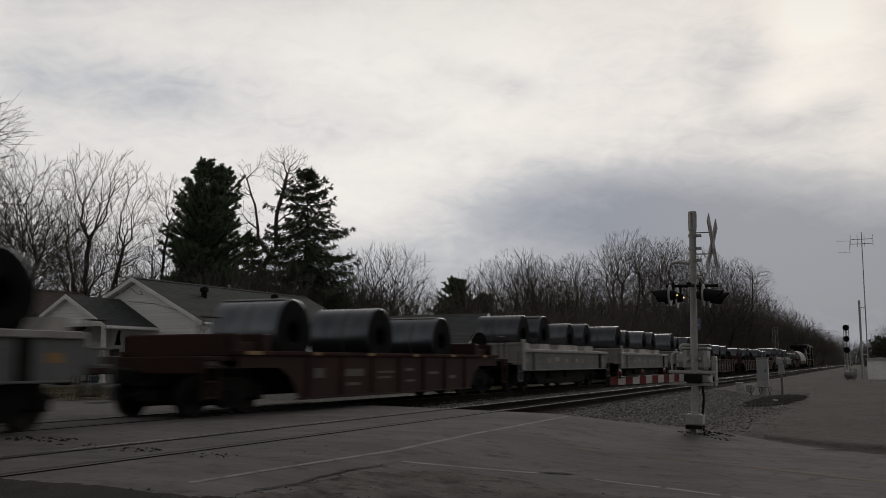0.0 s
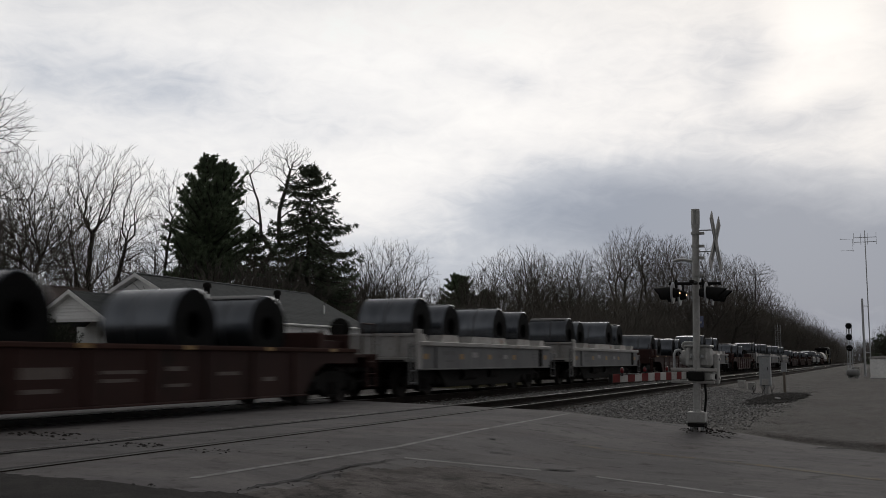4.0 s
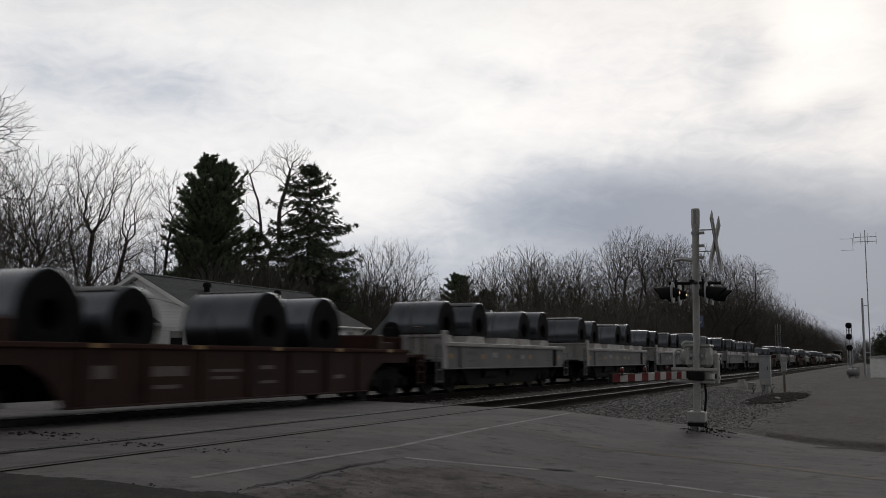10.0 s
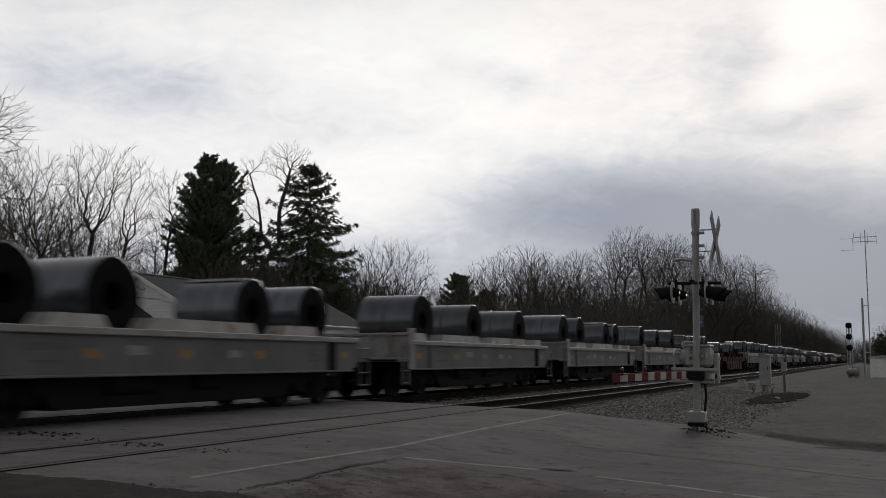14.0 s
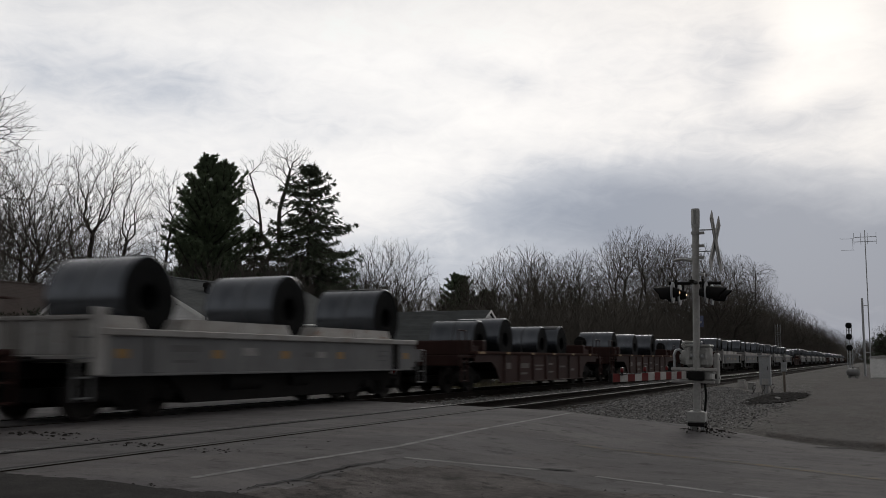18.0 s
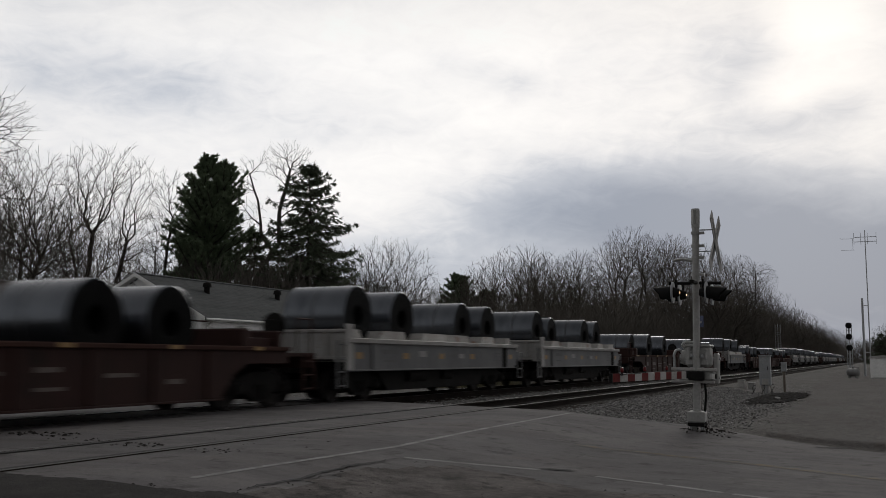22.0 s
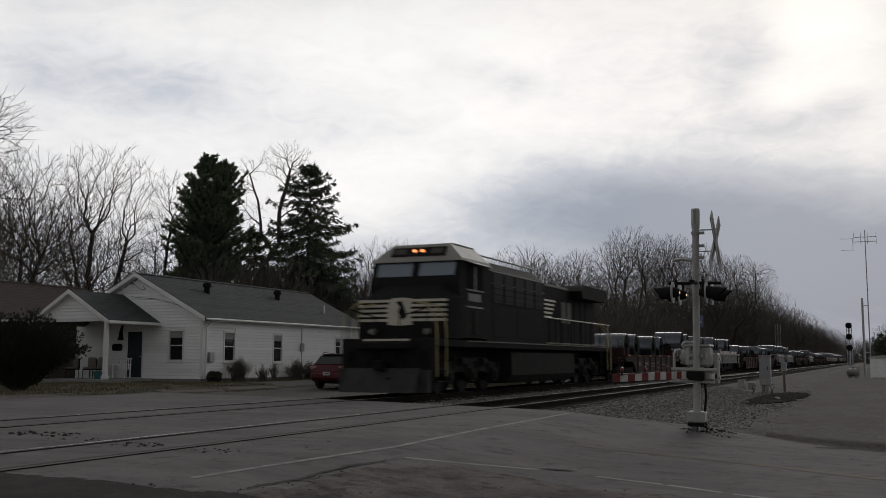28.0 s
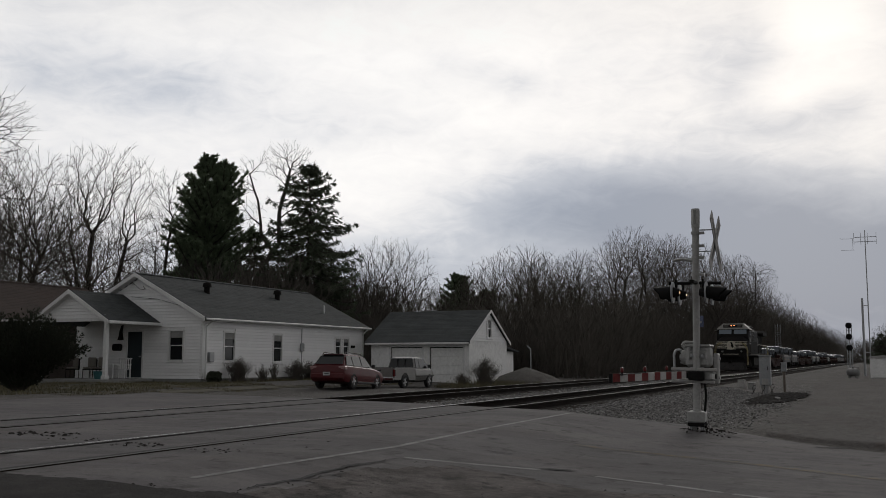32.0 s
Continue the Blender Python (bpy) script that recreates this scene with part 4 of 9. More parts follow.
def shape_saddle(car, lo, hi, z0, z1, sl, sr, material):
    d = 0.38
    prof = [(lo - (d if sl else 0), z0), (hi + (d if sr else 0), z0), (hi, z1), (lo, z1)]
    part("saddle", Mb().prism(prof, -1.34, 1.34), material, car, "pale rust-streaked coil saddle")


TRAIN = []          # things that move with the train, and where they stand at the clip's start
silver_first, red_first = silver_car(), red_car()
used = set()


def coil_car(kind, hi, lo, coils):
    first = silver_first if kind == "S" else red_first
    mid = (hi + lo) / 2 + (1.1 if kind == "S" else 1.75)
    bare = first
    if kind in used:
        bare = copy_thing(first, pose(mid, FAR_TRACK, 0))
        for ch in [o for o in bare.children if o.name.startswith("saddle")]:
            bpy.data.objects.remove(ch)
    used.add(kind)
    bare.location = (mid, FAR_TRACK, 0)
    TRAIN.append((bare, mid, 0.0))
    if kind == "S":
        saddles(bare, [c - mid for c in coils], 0.66, 2.1, 1.3, 1.79, -5.95, 5.95, SADDLE)
    for c in coils:
        k = random.choice((2, 2, 0) if len(coils) == 3 else (0, 0, 1, 2) if kind == "S" else (0, 2, 1, 0))
        zb = 1.40 if kind == "S" else 0.98
        c += 0.1
        TRAIN.append((coil(c, zb, k, random.random() < 0.6), c, zb + COIL_R[k]))

coil_car("R", 181.5, 163, [169.9, 174.6, 178.8])
coil_car("S", 163, 147.9, [152.4, 154.9, 159.0, 161.6])
coil_car("S", 147.9, 132.8, [137.4, 139.9, 144.0, 146.6])
coil_car("R", 132.8, 114.3, [120.4, 122.8, 127.2, 129.8])
coil_car("R", 114.3, 95.8, [101.8, 104.2, 108.6, 111.2])
coil_car("R", 95.8, 77.3, [84.2, 88.8, 93.1])
coil_car("S", 77.3, 62.1, [66.7, 69.2, 73.3, 75.9])
coil_car("S", 62.1, 46.8, [51.5, 54.0, 58.1, 60.7])
coil_car("S", 46.8, 31.6, [36.2, 38.7, 42.8, 45.4])
coil_car("R", 31.6, 13.0, [19.6, 24.0, 28.3])
coil_car("S", 13, -2.6, [1.9, 4.0, 8.6, 11.2])
coil_car("R", -2.6, -22.1, [-15.5, -13.2, -8.7, -6.5])
coil_car("S", -22.1, -37.5, [-33.0, -31.1, -26.2, -23.8])
coil_car("S", -37.5, -52.9, [-48.6, -46.2, -41.9, -39.3])
coil_car("R", -52.9, -72.9, [-66.1, -63.7, -59.3, -56.7])
coil_car("S", -72.9, -88.2, [-83.7, -81.4, -77.2, -74.4])
coil_car("S", -88.2, -103.6, [-99.2, -96.9, -92.6, -89.9])
coil_car("S", -103.6, -118.2, [-113.8, -111.9, -107.2, -104.6])
coil_car("S", -118.0, -133.0, [-129.1, -126.8, -122.5, -119.7])
coil_car("S", -133.0, -147.8, [-144.0, -141.6, -136.9, -134.8])
coil_car("S", -148.5, -163.9, [-159.5, -156.8, -152.0, -149.8])
coil_car("R", -163.9, -181.6, [-175.9, -173.8, -169.5, -167.1])
coil_car("S", -181.6, -196.6, [-192.1, -189.5, -185.0, -183.0])
coil_car("S", -196.6, -211.2, [-206.6, -202.0, -197.4])
coil_car("S", -211.2, -226, [-222.1, -219.5, -214.6, -212.6])
coil_car("S", -226, -241.3, [-236.6, -232.4, -227.8])
coil_car("S", -241.3, -256.5, [-252.0, -249.6, -245.2, -242.7])
coil_car("R", -256.5, -275.3, [-269.1, -266.7, -262.3, -259.7])
coil_car("R", -275.3, -294, [-288.2, -283.4, -278.8])
coil_car("R", -294, -312.9, [-306.9, -304.6, -300.0, -297.5])
coil_car("S", -312.9, -328.6, [-323.9, -319.1, -314.2])
coil_car("R", -328.6, -346.8, [-340.6, -336.3, -331.6])
coil_car("R", -346.8, -365, [-359.4, -355.0, -350.4])
coil_car("S", -365, -379.9, [-376.1, -373.9, -369.0, -366.9])
coil_car("S", -379.9, -395.2, [-391.0, -388.4, -383.8, -381.5])
coil_car("R", -395.2, -413.5, [-407.8, -405.3, -400.4, -398.4])
coil_car("R", -413.5, -431, [-425.8, -423.8, -419.3, -416.6])
coil_car("S", -431, -445.8, [-441.9, -440.0, -435.3, -432.9])
coil_car("S", -445.8, -461.4, [-456.9, -454.6, -450.0, -447.4])
coil_car("R", -461.4, -480, [-473.4, -471.0, -466.4, -464.0])


# ---- locomotives ----
LOCO = mat("black_loco_paint", (0.016, 0.016, 0.0165), (0.02, 0.019, 0.018), 0.8, 0.75, bump=0.05, bscale=8, c3=(0.032, 0.028, 0.024), cut=0.6, spec=0.05)
LOCO_DUST = mat("dusty_black_iron", (0.02, 0.018, 0.0165), (0.012, 0.011, 0.0105), 1.5, 0.85, bump=0.2, spec=0.15)
LOCO_WHITE = mat("loco_white_stripe", (0.6, 0.565, 0.47), (0.48, 0.45, 0.375), 3, 0.5)
LOCO_YELLOW = mat("handrail_yellow", (0.36, 0.3, 0.13), (0.26, 0.22, 0.1), 3, 0.5)
LOCO_GREY = mat("loco_roof_grey", (0.16, 0.16, 0.15), (0.11, 0.11, 0.105), 1.5, 0.5)
# blue-grey base colour stands in for sky reflected in the windshield
LOCO_GLASS = glass_mat("sky_tinted_cab_glass", (0.16, 0.2, 0.24), 0.06)
BROW = mat("pale_grey_brow", (0.3, 0.295, 0.27), (0.23, 0.225, 0.205), 1.2, 0.6, c3=(0.15, 0.145, 0.135), cut=0.62)
SILL_LINE = mat("dirty_sill_line", (0.16, 0.145, 0.115), (0.09, 0.082, 0.068), 1.2, 0.7)
PLOW_GREY = mat("worn_grey_plow", (0.05, 0.048, 0.047), (0.028, 0.027, 0.027), 2.2, 0.75, bump=0.2, c3=(0.075, 0.062, 0.052), cut=0.6, spec=0.2)
LOCO_OLIVE = mat("dull_number_board", (0.05, 0.047, 0.04), (0.035, 0.033, 0.029), 3, 0.7)
LAMP_ON = mat("lit_headlamp", (1.0, 0.3, 0.1), (1.0, 0.3, 0.1), 1, 0.4, emit=2.4)
LOUVRE = mat("louvre_black", (0.007, 0.007, 0.0075), (0.005, 0.005, 0.005), 3, 0.6, spec=0.1)
HOOD_GREY = mat("faded_grey_block", (0.075, 0.072, 0.066), (0.05, 0.048, 0.045), 2, 0.7)
SIDE_GLASS = glass_mat("cab_side_glass", (0.012, 0.013, 0.015), 0.25)
SIDE_GLASS.node_tree.nodes["Principled BSDF"].inputs["Specular IOR Level"].default_value = 0.02
SIDE_GLASS.node_tree.nodes["Principled BSDF"].inputs["IOR"].default_value = 1.1


def loco_wheel():
    return Mb().lathe([(-0.075, 0.46), (-0.07, 0.525), (0.055, 0.53), (0.06, 0.56), (0.085, 0.56), (0.09, 0.46), (0.03, 0.42), (0.03, 0.15), (0.11, 0.14), (0.11, 0.0001), (-0.11, 0.0001), (-0.11, 0.14), (-0.02, 0.16), (-0.03, 0.42)], 28, "y", True).mesh("wheel", WHEEL)


LOCO_WHEEL = loco_wheel()


def loco_truck(parent, x):
    t = part("truck", Mb().cbox(-2.3, 2.3, -0.6, 0.6, 0.45, 0.85, 0.04), GRIME, parent, at=pose(x, 0, 0))
    for s in (-1, 1):
        m = Mb().prism([(-2.65, 0.62), (-2.65, 0.95), (-1.4, 1.0), (-1.2, 1.12), (1.2, 1.12), (1.4, 1.0), (2.65, 0.95), (2.65, 0.62), (1.5, 0.58), (1.2, 0.66), (0.6, 0.66), (0.35, 0.5), (-0.35, 0.5), (-0.6, 0.66), (-1.2, 0.66), (-1.5, 0.58)], s * 1.02 - 0.1, s * 1.02 + 0.1)
        for dx in (-1.95, 0, 1.95):
            m.cbox(dx - 0.24, dx + 0.24, s * 1.12 - 0.12, s * 1.12 + 0.12, 0.32, 0.78, 0.04)
            m.tube((dx, s * 1.2, 0.53), (dx, s * 1.3, 0.53), 0.16, 0.12, 14)
            m.tube((dx - 0.42, s * 1.1, 0.66), (dx - 0.42, s * 1.1, 1.0), 0.1, 0.1, 10)
            m.tube((dx + 0.42, s * 1.1, 0.66), (dx + 0.42, s * 1.1, 1.0), 0.1, 0.1, 10)
        part("side_frame", m, LOCO_DUST, t)
        for x0 in (-1.1, 0.7):
            part("brake_cylinder", Mb().tube((x0, s * 1.18, 0.98), (x0 + 0.4, s * 1.18, 0.98), 0.13, n=12), LOCO_DUST, t)
    for dx in (-1.95, 0, 1.95):
        part("axle", AXLE_ME, WHEEL, t, at=pose(dx, 0, 0.53))
        for s in (-1, 1):
            part("wheel", LOCO_WHEEL, WHEEL, t, at=pose(dx, s * GAUGE, 0.53, 0, 0, 180 if s > 0 else 0))
    return t


def locomotive():
    """A six-axle road locomotive, 21.8 m long; its nose points to -x."""
    lo = thing("locomotive", "black freight locomotive with white nose stripes and lit headlights", "locomotive", "locomotives of the train")
    a, b = -10.3, 10.4
    frame_p = part("frame", Mb().cbox(a, b, -1.5, 1.5, 1.42, 1.66, 0.03).cbox(-8.5, 8.5, -0.5, 0.5, 1.0, 1.42, 0.03), LOCO, lo)
    for s in (-1, 1):
        y0, y1 = sorted((s * 1.52, s * 1.5))
        part("sill_stripe", Mb().box(a + 2.6, b - 0.4, y0, y1, 1.605, 1.635), SILL_LINE, frame_p)
    # nose: upright face with bevelled shoulders, sloping back to the windshield
    m = Mb()
    secs = ((-8.95, 1.38, 2.74, 1.2, 2.84), (-8.72, 1.44, 2.82, 1.05, 3.02), (-8.05, 1.5, 2.92, 0.9, 3.34), (-7.9, 1.5, 2.92, 0.9, 3.34))
    v, f = [], []
    for x, w, zs, wt, zt in secs:
        v += [(x, -w, 1.66), (x, -w, zs), (x, -wt, zt), (x, wt, zt), (x, w, zs), (x, w, 1.66)]
    for j in range(3):
        f += [(j * 6 + i, j * 6 + (i + 1) % 6, j * 6 + 6 + (i + 1) % 6, j * 6 + 6 + i) for i in range(6)]
    m.add(v, f + [tuple(range(6)), tuple(range(18, 24))])
    nose = part("nose", m, LOCO, lo, smooth=20, at=Matrix.Translation((-0.45, 0, 0)) @ Matrix.Diagonal((1, 1.06, 1.015, 1)))
    for i in range(5):
        z = 2.80 - i * 0.145
        part("nose_stripe", Mb().box(-8.965, -8.945, -1.37, -0.22, z - 0.055, z + 0.025), LOCO_WHITE, nose, "cream nose stripe")
        part("nose_stripe", Mb().box(-8.965, -8.945, 0.22, 1.37, z - 0.055, z + 0.025), LOCO_WHITE, nose, "cream nose stripe")
        for s in (-1, 1):
            y0, y1 = sorted((s * 1.4, s * 1.375))
            part("side_stripe", Mb().box(-8.93, -8.55, y0, y1, z - 0.05, z + 0.015), LOCO_WHITE, nose)
    part("nose_emblem", Mb().prism([(-0.36, 2.06), (0.1, 2.04), (0.42, 2.06), (0.44, 2.6), (0.3, 2.86), (-0.08, 2.88), (-0.36, 2.84), (-0.26, 2.45)], -8.975, -8.95, "x"), LOCO_WHITE, nose, "plain white emblem shape")
    part("nose_emblem_mark", Mb().prism([(-0.04, 2.2), (0.1, 2.45), (0.04, 2.6), (0.16, 2.75), (-0.02, 2.78), (-0.12, 2.55), (-0.2, 2.3)], -8.985, -8.97, "x"), LOCO, nose)
    part("nose_door", Mb().cbox(-8.97, -8.94, 0.62, 1.18, 1.75, 2.06, 0.01), LOCO, nose)
    # cab
    m = Mb().prism([(-8.05, 3.3), (-7.79, 3.98), (-5.5, 3.98), (-5.5, 1.66), (-8.05, 1.66)], -1.5, 1.5)
    cab = part("cab", m, LOCO, lo, smooth=20, at=Matrix.Translation((-0.45, 0, 0)) @ Matrix.Diagonal((1, 1.03, 1.035, 1)))
    v = [(-7.9, 1.52, 3.98), (-7.88, 1.5, 4.06), (-7.5, 0.98, 4.52), (-7.42, 0.94, 4.56), (-7.42, -0.94, 4.56), (-7.5, -0.98, 4.52), (-7.88, -1.5, 4.06), (-7.9, -1.52, 3.98)]
    v += [(-5.45, y, z) for x, y, z in v]
    k = 8
    part("cab_roof", Mb().add(v, [(i, (i + 1) % k, k + (i + 1) % k, k + i) for i in range(k)] + [tuple(range(k)), tuple(range(k, 2 * k))]), BROW, cab, "pale grey sloping cab brow and roof", smooth=10)
    lean = math.degrees(math.atan2(0.38, 0.46))
    face = pose(-7.69, 0, 4.29, 0, lean, 0)
    board = part("headlight_panel", Mb().cbox(-0.025, 0.02, -0.92, 0.92, -0.17, 0.2, 0.01), LOCO_DUST, cab, "dark headlight panel", at=face)
    part("number_board", Mb().cbox(-0.035, -0.02, 0.42, 0.82, -0.1, 0.12, 0.005).cbox(-0.035, -0.02, -0.82, -0.42, -0.1, 0.12, 0.005), LOCO_OLIVE, board)
    for y in (-0.13, 0.13):
        part("headlight", Mb().tube((-0.05, y, 0.02), (-0.02, y, 0.02), 0.055, n=16), LAMP_ON, board, "lit orange-white headlight")
    part("roof_line", Mb().box(-7.3, -5.45, 0.92, 0.97, 4.555, 4.58).box(-7.3, -5.45, -0.97, -0.92, 4.555, 4.58), BROW, cab)
    for s in (-1, 1):
        y0, y1 = sorted((s * 0.12, s * 1.3))
        part("windshield", Mb().prism([(-7.985, 3.53), (-7.825, 3.945), (-7.79, 3.935), (-7.95, 3.52)], y0, y1), LOCO_GLASS, cab, "dark windshield pane")
        z0, z1 = sorted((s * 1.515, s * 1.495))
        part("side_window", Mb().box(-7.4, -6.85, z0, z1, 3.15, 3.85), SIDE_GLASS, cab)
        part("side_window", Mb().box(-6.7, -6.1, z0, z1, 3.15, 3.85), SIDE_GLASS, cab)
        z0, z1 = sorted((s * 1.75, s * 1.5))
        part("sun_visor", Mb().prism([(s * 1.5, 3.97), (s * 1.8, 3.87), (s * 1.8, 3.89), (s * 1.5, 4.0)], -7.5, -6.0, "x"), BROW, cab)
        z0, z1 = sorted((s * 1.51, s * 1.495))
        part("number_bars", Mb().box(-7.3, -7.1, z0, z1, 2.78, 3.02).box(-7.03, -6.83, z0, z1, 2.78, 3.02).box(-6.76, -6.56, z0, z1, 2.78, 3.02).box(-6.49, -6.29, z0, z1, 2.78, 3.02).box(-7.5, -6.05, z0, z1, 2.58, 2.63), LOCO_GREY, cab, "plain pale bars on the cab side")
        part("window_frame", Mb().box(-7.46, -6.04, *sorted((s * 1.522, s * 1.5)), 3.1, 3.14).box(-6.82, -6.73, *sorted((s * 1.522, s * 1.5)), 3.14, 3.86), LOCO_GREY, cab)
        part("cab_door", Mb().cbox(-6.9, -6.45, *sorted((s * 1.53, s * 1.49)), 1.75, 2.5, 0.02), LOCO_DUST, cab)
    for y in (-0.85, 0.85):
        part("ditch_light", Mb().tube((-9.1, y, 1.86), (-8.9, y, 1.86), 0.1, n=14), LOCO_GREY, nose)
    # equipment cabinet and hood
    part("equipment_cabinet", Mb().prism([(-1.42, 1.66), (-1.42, 4.02), (-0.95, 4.4), (0.95, 4.4), (1.42, 4.02), (1.42, 1.66)], -5.94, 0.4, "x"), LOCO, lo)
    for s in (-1, 1):
        for i in range(5):
            y0, y1 = sorted((s * 1.44, s * 1.41))
            lp = part("louver_panel", Mb().cbox(-5.3 + i * 1.12, -4.36 + i * 1.12, y0, y1, 2.95, 3.96, 0.01), LOUVRE, lo, "dark louvred intake panel")
            part("louver_slats", Mb().cbox(-5.25 + i * 1.12, -4.41 + i * 1.12, *sorted((s * 1.455, s * 1.435)), 3.05, 3.08, 0.004).cbox(-5.25 + i * 1.12, -4.41 + i * 1.12, *sorted((s * 1.455, s * 1.435)), 3.25, 3.28, 0.004).cbox(-5.25 + i * 1.12, -4.41 + i * 1.12, *sorted((s * 1.455, s * 1.435)), 3.45, 3.48, 0.004), LOCO_DUST, lp)
        y0, y1 = sorted((s * 1.43, s * 1.41))
        part("roof_edge_line", Mb().box(-5.4, 0.3, y0, y1, 4.0, 4.03).box(-5.4, 0.3, y0, y1, 3.6, 3.62), LOCO_GREY, lo)
        part("cabinet_door", Mb().cbox(-5.3, -3.0, y0, y1 + 0.0, 1.8, 2.8, 0.008), LOCO, lo)
        part("cabinet_door", Mb().cbox(-2.8, -0.2, y0, y1 + 0.0, 1.8, 2.8, 0.008), LOCO, lo)
    hood = part("hood", Mb().prism([(-0.95, 1.66), (-0.95, 4.05), (-0.75, 4.2), (0.75, 4.2), (0.95, 4.05), (0.95, 1.66)], 0.4, 9.6, "x"), LOCO, lo)
    for s in (-1, 1):
        for i in range(9):
            x = 0.6 + i * 0.92
            part("hood_door", Mb().cbox(x, x + 0.85, *sorted((s * 0.975, s * 0.945)), 1.75, 3.6, 0.012), LOCO, hood)
        y0, y1 = sorted((s * 0.985, s * 0.97))
        for i in range(5):
            part("hood_bar", Mb().box(1.0, 3.3 - 0.15 * i, y0, y1, 3.42 - i * 0.17, 3.50 - i * 0.17), LOCO_WHITE, hood, "plain white bar on the hood")
        part("hood_emblem", Mb().box(4.1, 4.75, y0, y1, 2.6, 3.5).box(4.95, 5.6, y0, y1, 2.6, 3.5), HOOD_GREY, hood, "plain pale blocks")
    part("walkway_lip", Mb().cbox(0.5, 10.2, 1.43, 1.5, 1.66, 1.72, 0.01).cbox(0.5, 10.2, -1.5, -1.43, 1.66, 1.72, 0.01), SILL_LINE, lo)
    part("exhaust_stack", Mb().cbox(1.6, 2.6, -0.4, 0.4, 4.2, 4.52, 0.05), LOCO_DUST, hood)
    part("radiator", Mb().prism([(5.6, 3.72), (5.4, 4.02), (5.9, 4.3), (9.8, 4.3), (9.9, 4.0), (9.5, 3.72)], -1.52, 1.52), LOCO_DUST, lo, "winged radiator housing")
    part("fuel_tank", Mb().prism([(-1.45, 1.3), (-1.45, 0.5), (-1.2, 0.22), (1.2, 0.22), (1.45, 0.5), (1.45, 1.3)], -3.5, 4.3, "x"), LOCO_DUST, lo)
    # pilot, plow, steps, rails
    pil = part("pilot", Mb().cbox(a - 0.1, a + 0.1, -1.5, 1.5, 0.5, 1.66, 0.03), LOCO, lo)
    part("plow", Mb().prism([(-1.45, 0.1), (1.45, 0.1), (1.45, 0.75), (-1.45, 0.75)], a - 0.35, a - 0.1, "x").prism([(a - 0.75, 0.1), (a - 0.1, 0.1), (a - 0.1, 0.8), (a - 0.35, 0.8)], -1.2, 1.2), PLOW_GREY, pil, "worn grey snow plow")
    part("anticlimber", Mb().cbox(a - 0.45, a - 0.05, -0.9, 0.9, 1.35, 1.55, 0.03), LOCO_DUST, pil)
    part("walkway_edge", Mb().cbox(a - 0.13, a - 0.1, -0.75, 0.75, 1.585, 1.65, 0.005), LOCO_WHITE, pil)
    part("coupler", COUPLER_ME, GRIME, pil, at=pose(a + 0.2, 0, 0.05, 0, 0, 180))
    for y in (-0.55, 0.55):
        part("air_hose", Mb().path([(a - 0.15, y, 1.0), (a - 0.35, y, 0.8), (a - 0.3, y * 0.9, 0.5)], 0.03), GRIME, pil)
    for s in (-1, 1):
        for e, x in ((0, a + 0.1), (1, b - 0.75)):
            st = part("step_well", Mb().cbox(x, x + 0.65, *sorted((s * 1.2, s * 1.16)), 0.35, 1.5, 0.01), LOCO, lo)
            for z in (0.38, 0.74, 1.1, 1.44):
                part("step", Mb().cbox(x, x + 0.65, *sorted((s * 1.54, s * 1.2)), z, z + 0.04, 0.008), LOCO_DUST, st)
            for dx in (-0.02, 0.67):
                part("grab_rail", Mb().path([(x + dx, s * 1.55, 0.55), (x + dx, s * 1.55, 1.95), (x + dx, s * 1.5, 2.25), (x + dx, s * 1.36, 2.5), (x + dx, s * 1.15, 2.68), (x + dx, s * 0.85, 2.74)], 0.024), LOCO_YELLOW, st, "yellow grab rail")
        rails = Mb().path([(-5.3 + 5.9, s * 1.5, 2.68), (b - 0.2, s * 1.5, 2.68)], 0.02)
        part("handrail", rails, LOCO_WHITE, lo)
        for i in range(7):
            x = 0.7 + i * 1.55
            part("rail_post", Mb().tube((x, s * 1.5, 1.66), (x, s * 1.5, 2.68), 0.02, n=6), LOCO_WHITE if i == 6 else LOCO, lo)
    for y in (-1.2, -0.3, 0.35, 1.2):
        part("pilot_fitting", Mb().cbox(a - 0.2, a - 0.09, y - 0.1, y + 0.1, 1.05, 1.3, 0.02).tube((a - 0.16, y, 1.05), (a - 0.22, y * 0.97, 0.62), 0.025, n=6), GRIME, pil)
    for y in (-0.9, 0.9):
        part("lamp_ring", Mb().tube((-9.13, y, 1.86), (-9.1, y, 1.86), 0.07, n=14), BROW, nose)
    for sg in (-1, 1):
        part("front_rail", Mb().path([(a - 0.05, sg * 1.3, 1.66), (a - 0.05, sg * 1.3, 2.55), (a - 0.05, sg * 0.4, 2.3), (a - 0.05, sg * 0.4, 1.66)], 0.02), LOCO_DUST, pil)
    part("rear_pilot", Mb().cbox(b - 0.1, b + 0.1, -1.5, 1.5, 0.4, 1.66, 0.03), LOCO, lo)
    part("coupler", COUPLER_ME, GRIME, lo, at=pose(b - 0.1, 0, 0.05))
    for x in (-6.55, 6.75):
        loco_truck(lo, x)
    part("horn", Mb().tube((-3.2, 0.3, 4.58), (-2.8, 0.3, 4.6), 0.05, 0.09, 10), LOCO_GREY, lo)
    part("roof_rail", Mb().path([(-5.4, -1.0, 4.56), (0.2, -1.0, 4.56)], 0.03), LOCO_GREY, lo)
    return lo


loco = locomotive()
loco.location = (-490.5, FAR_TRACK, 0)
TRAIN.append((loco, -489.9, 0.0))
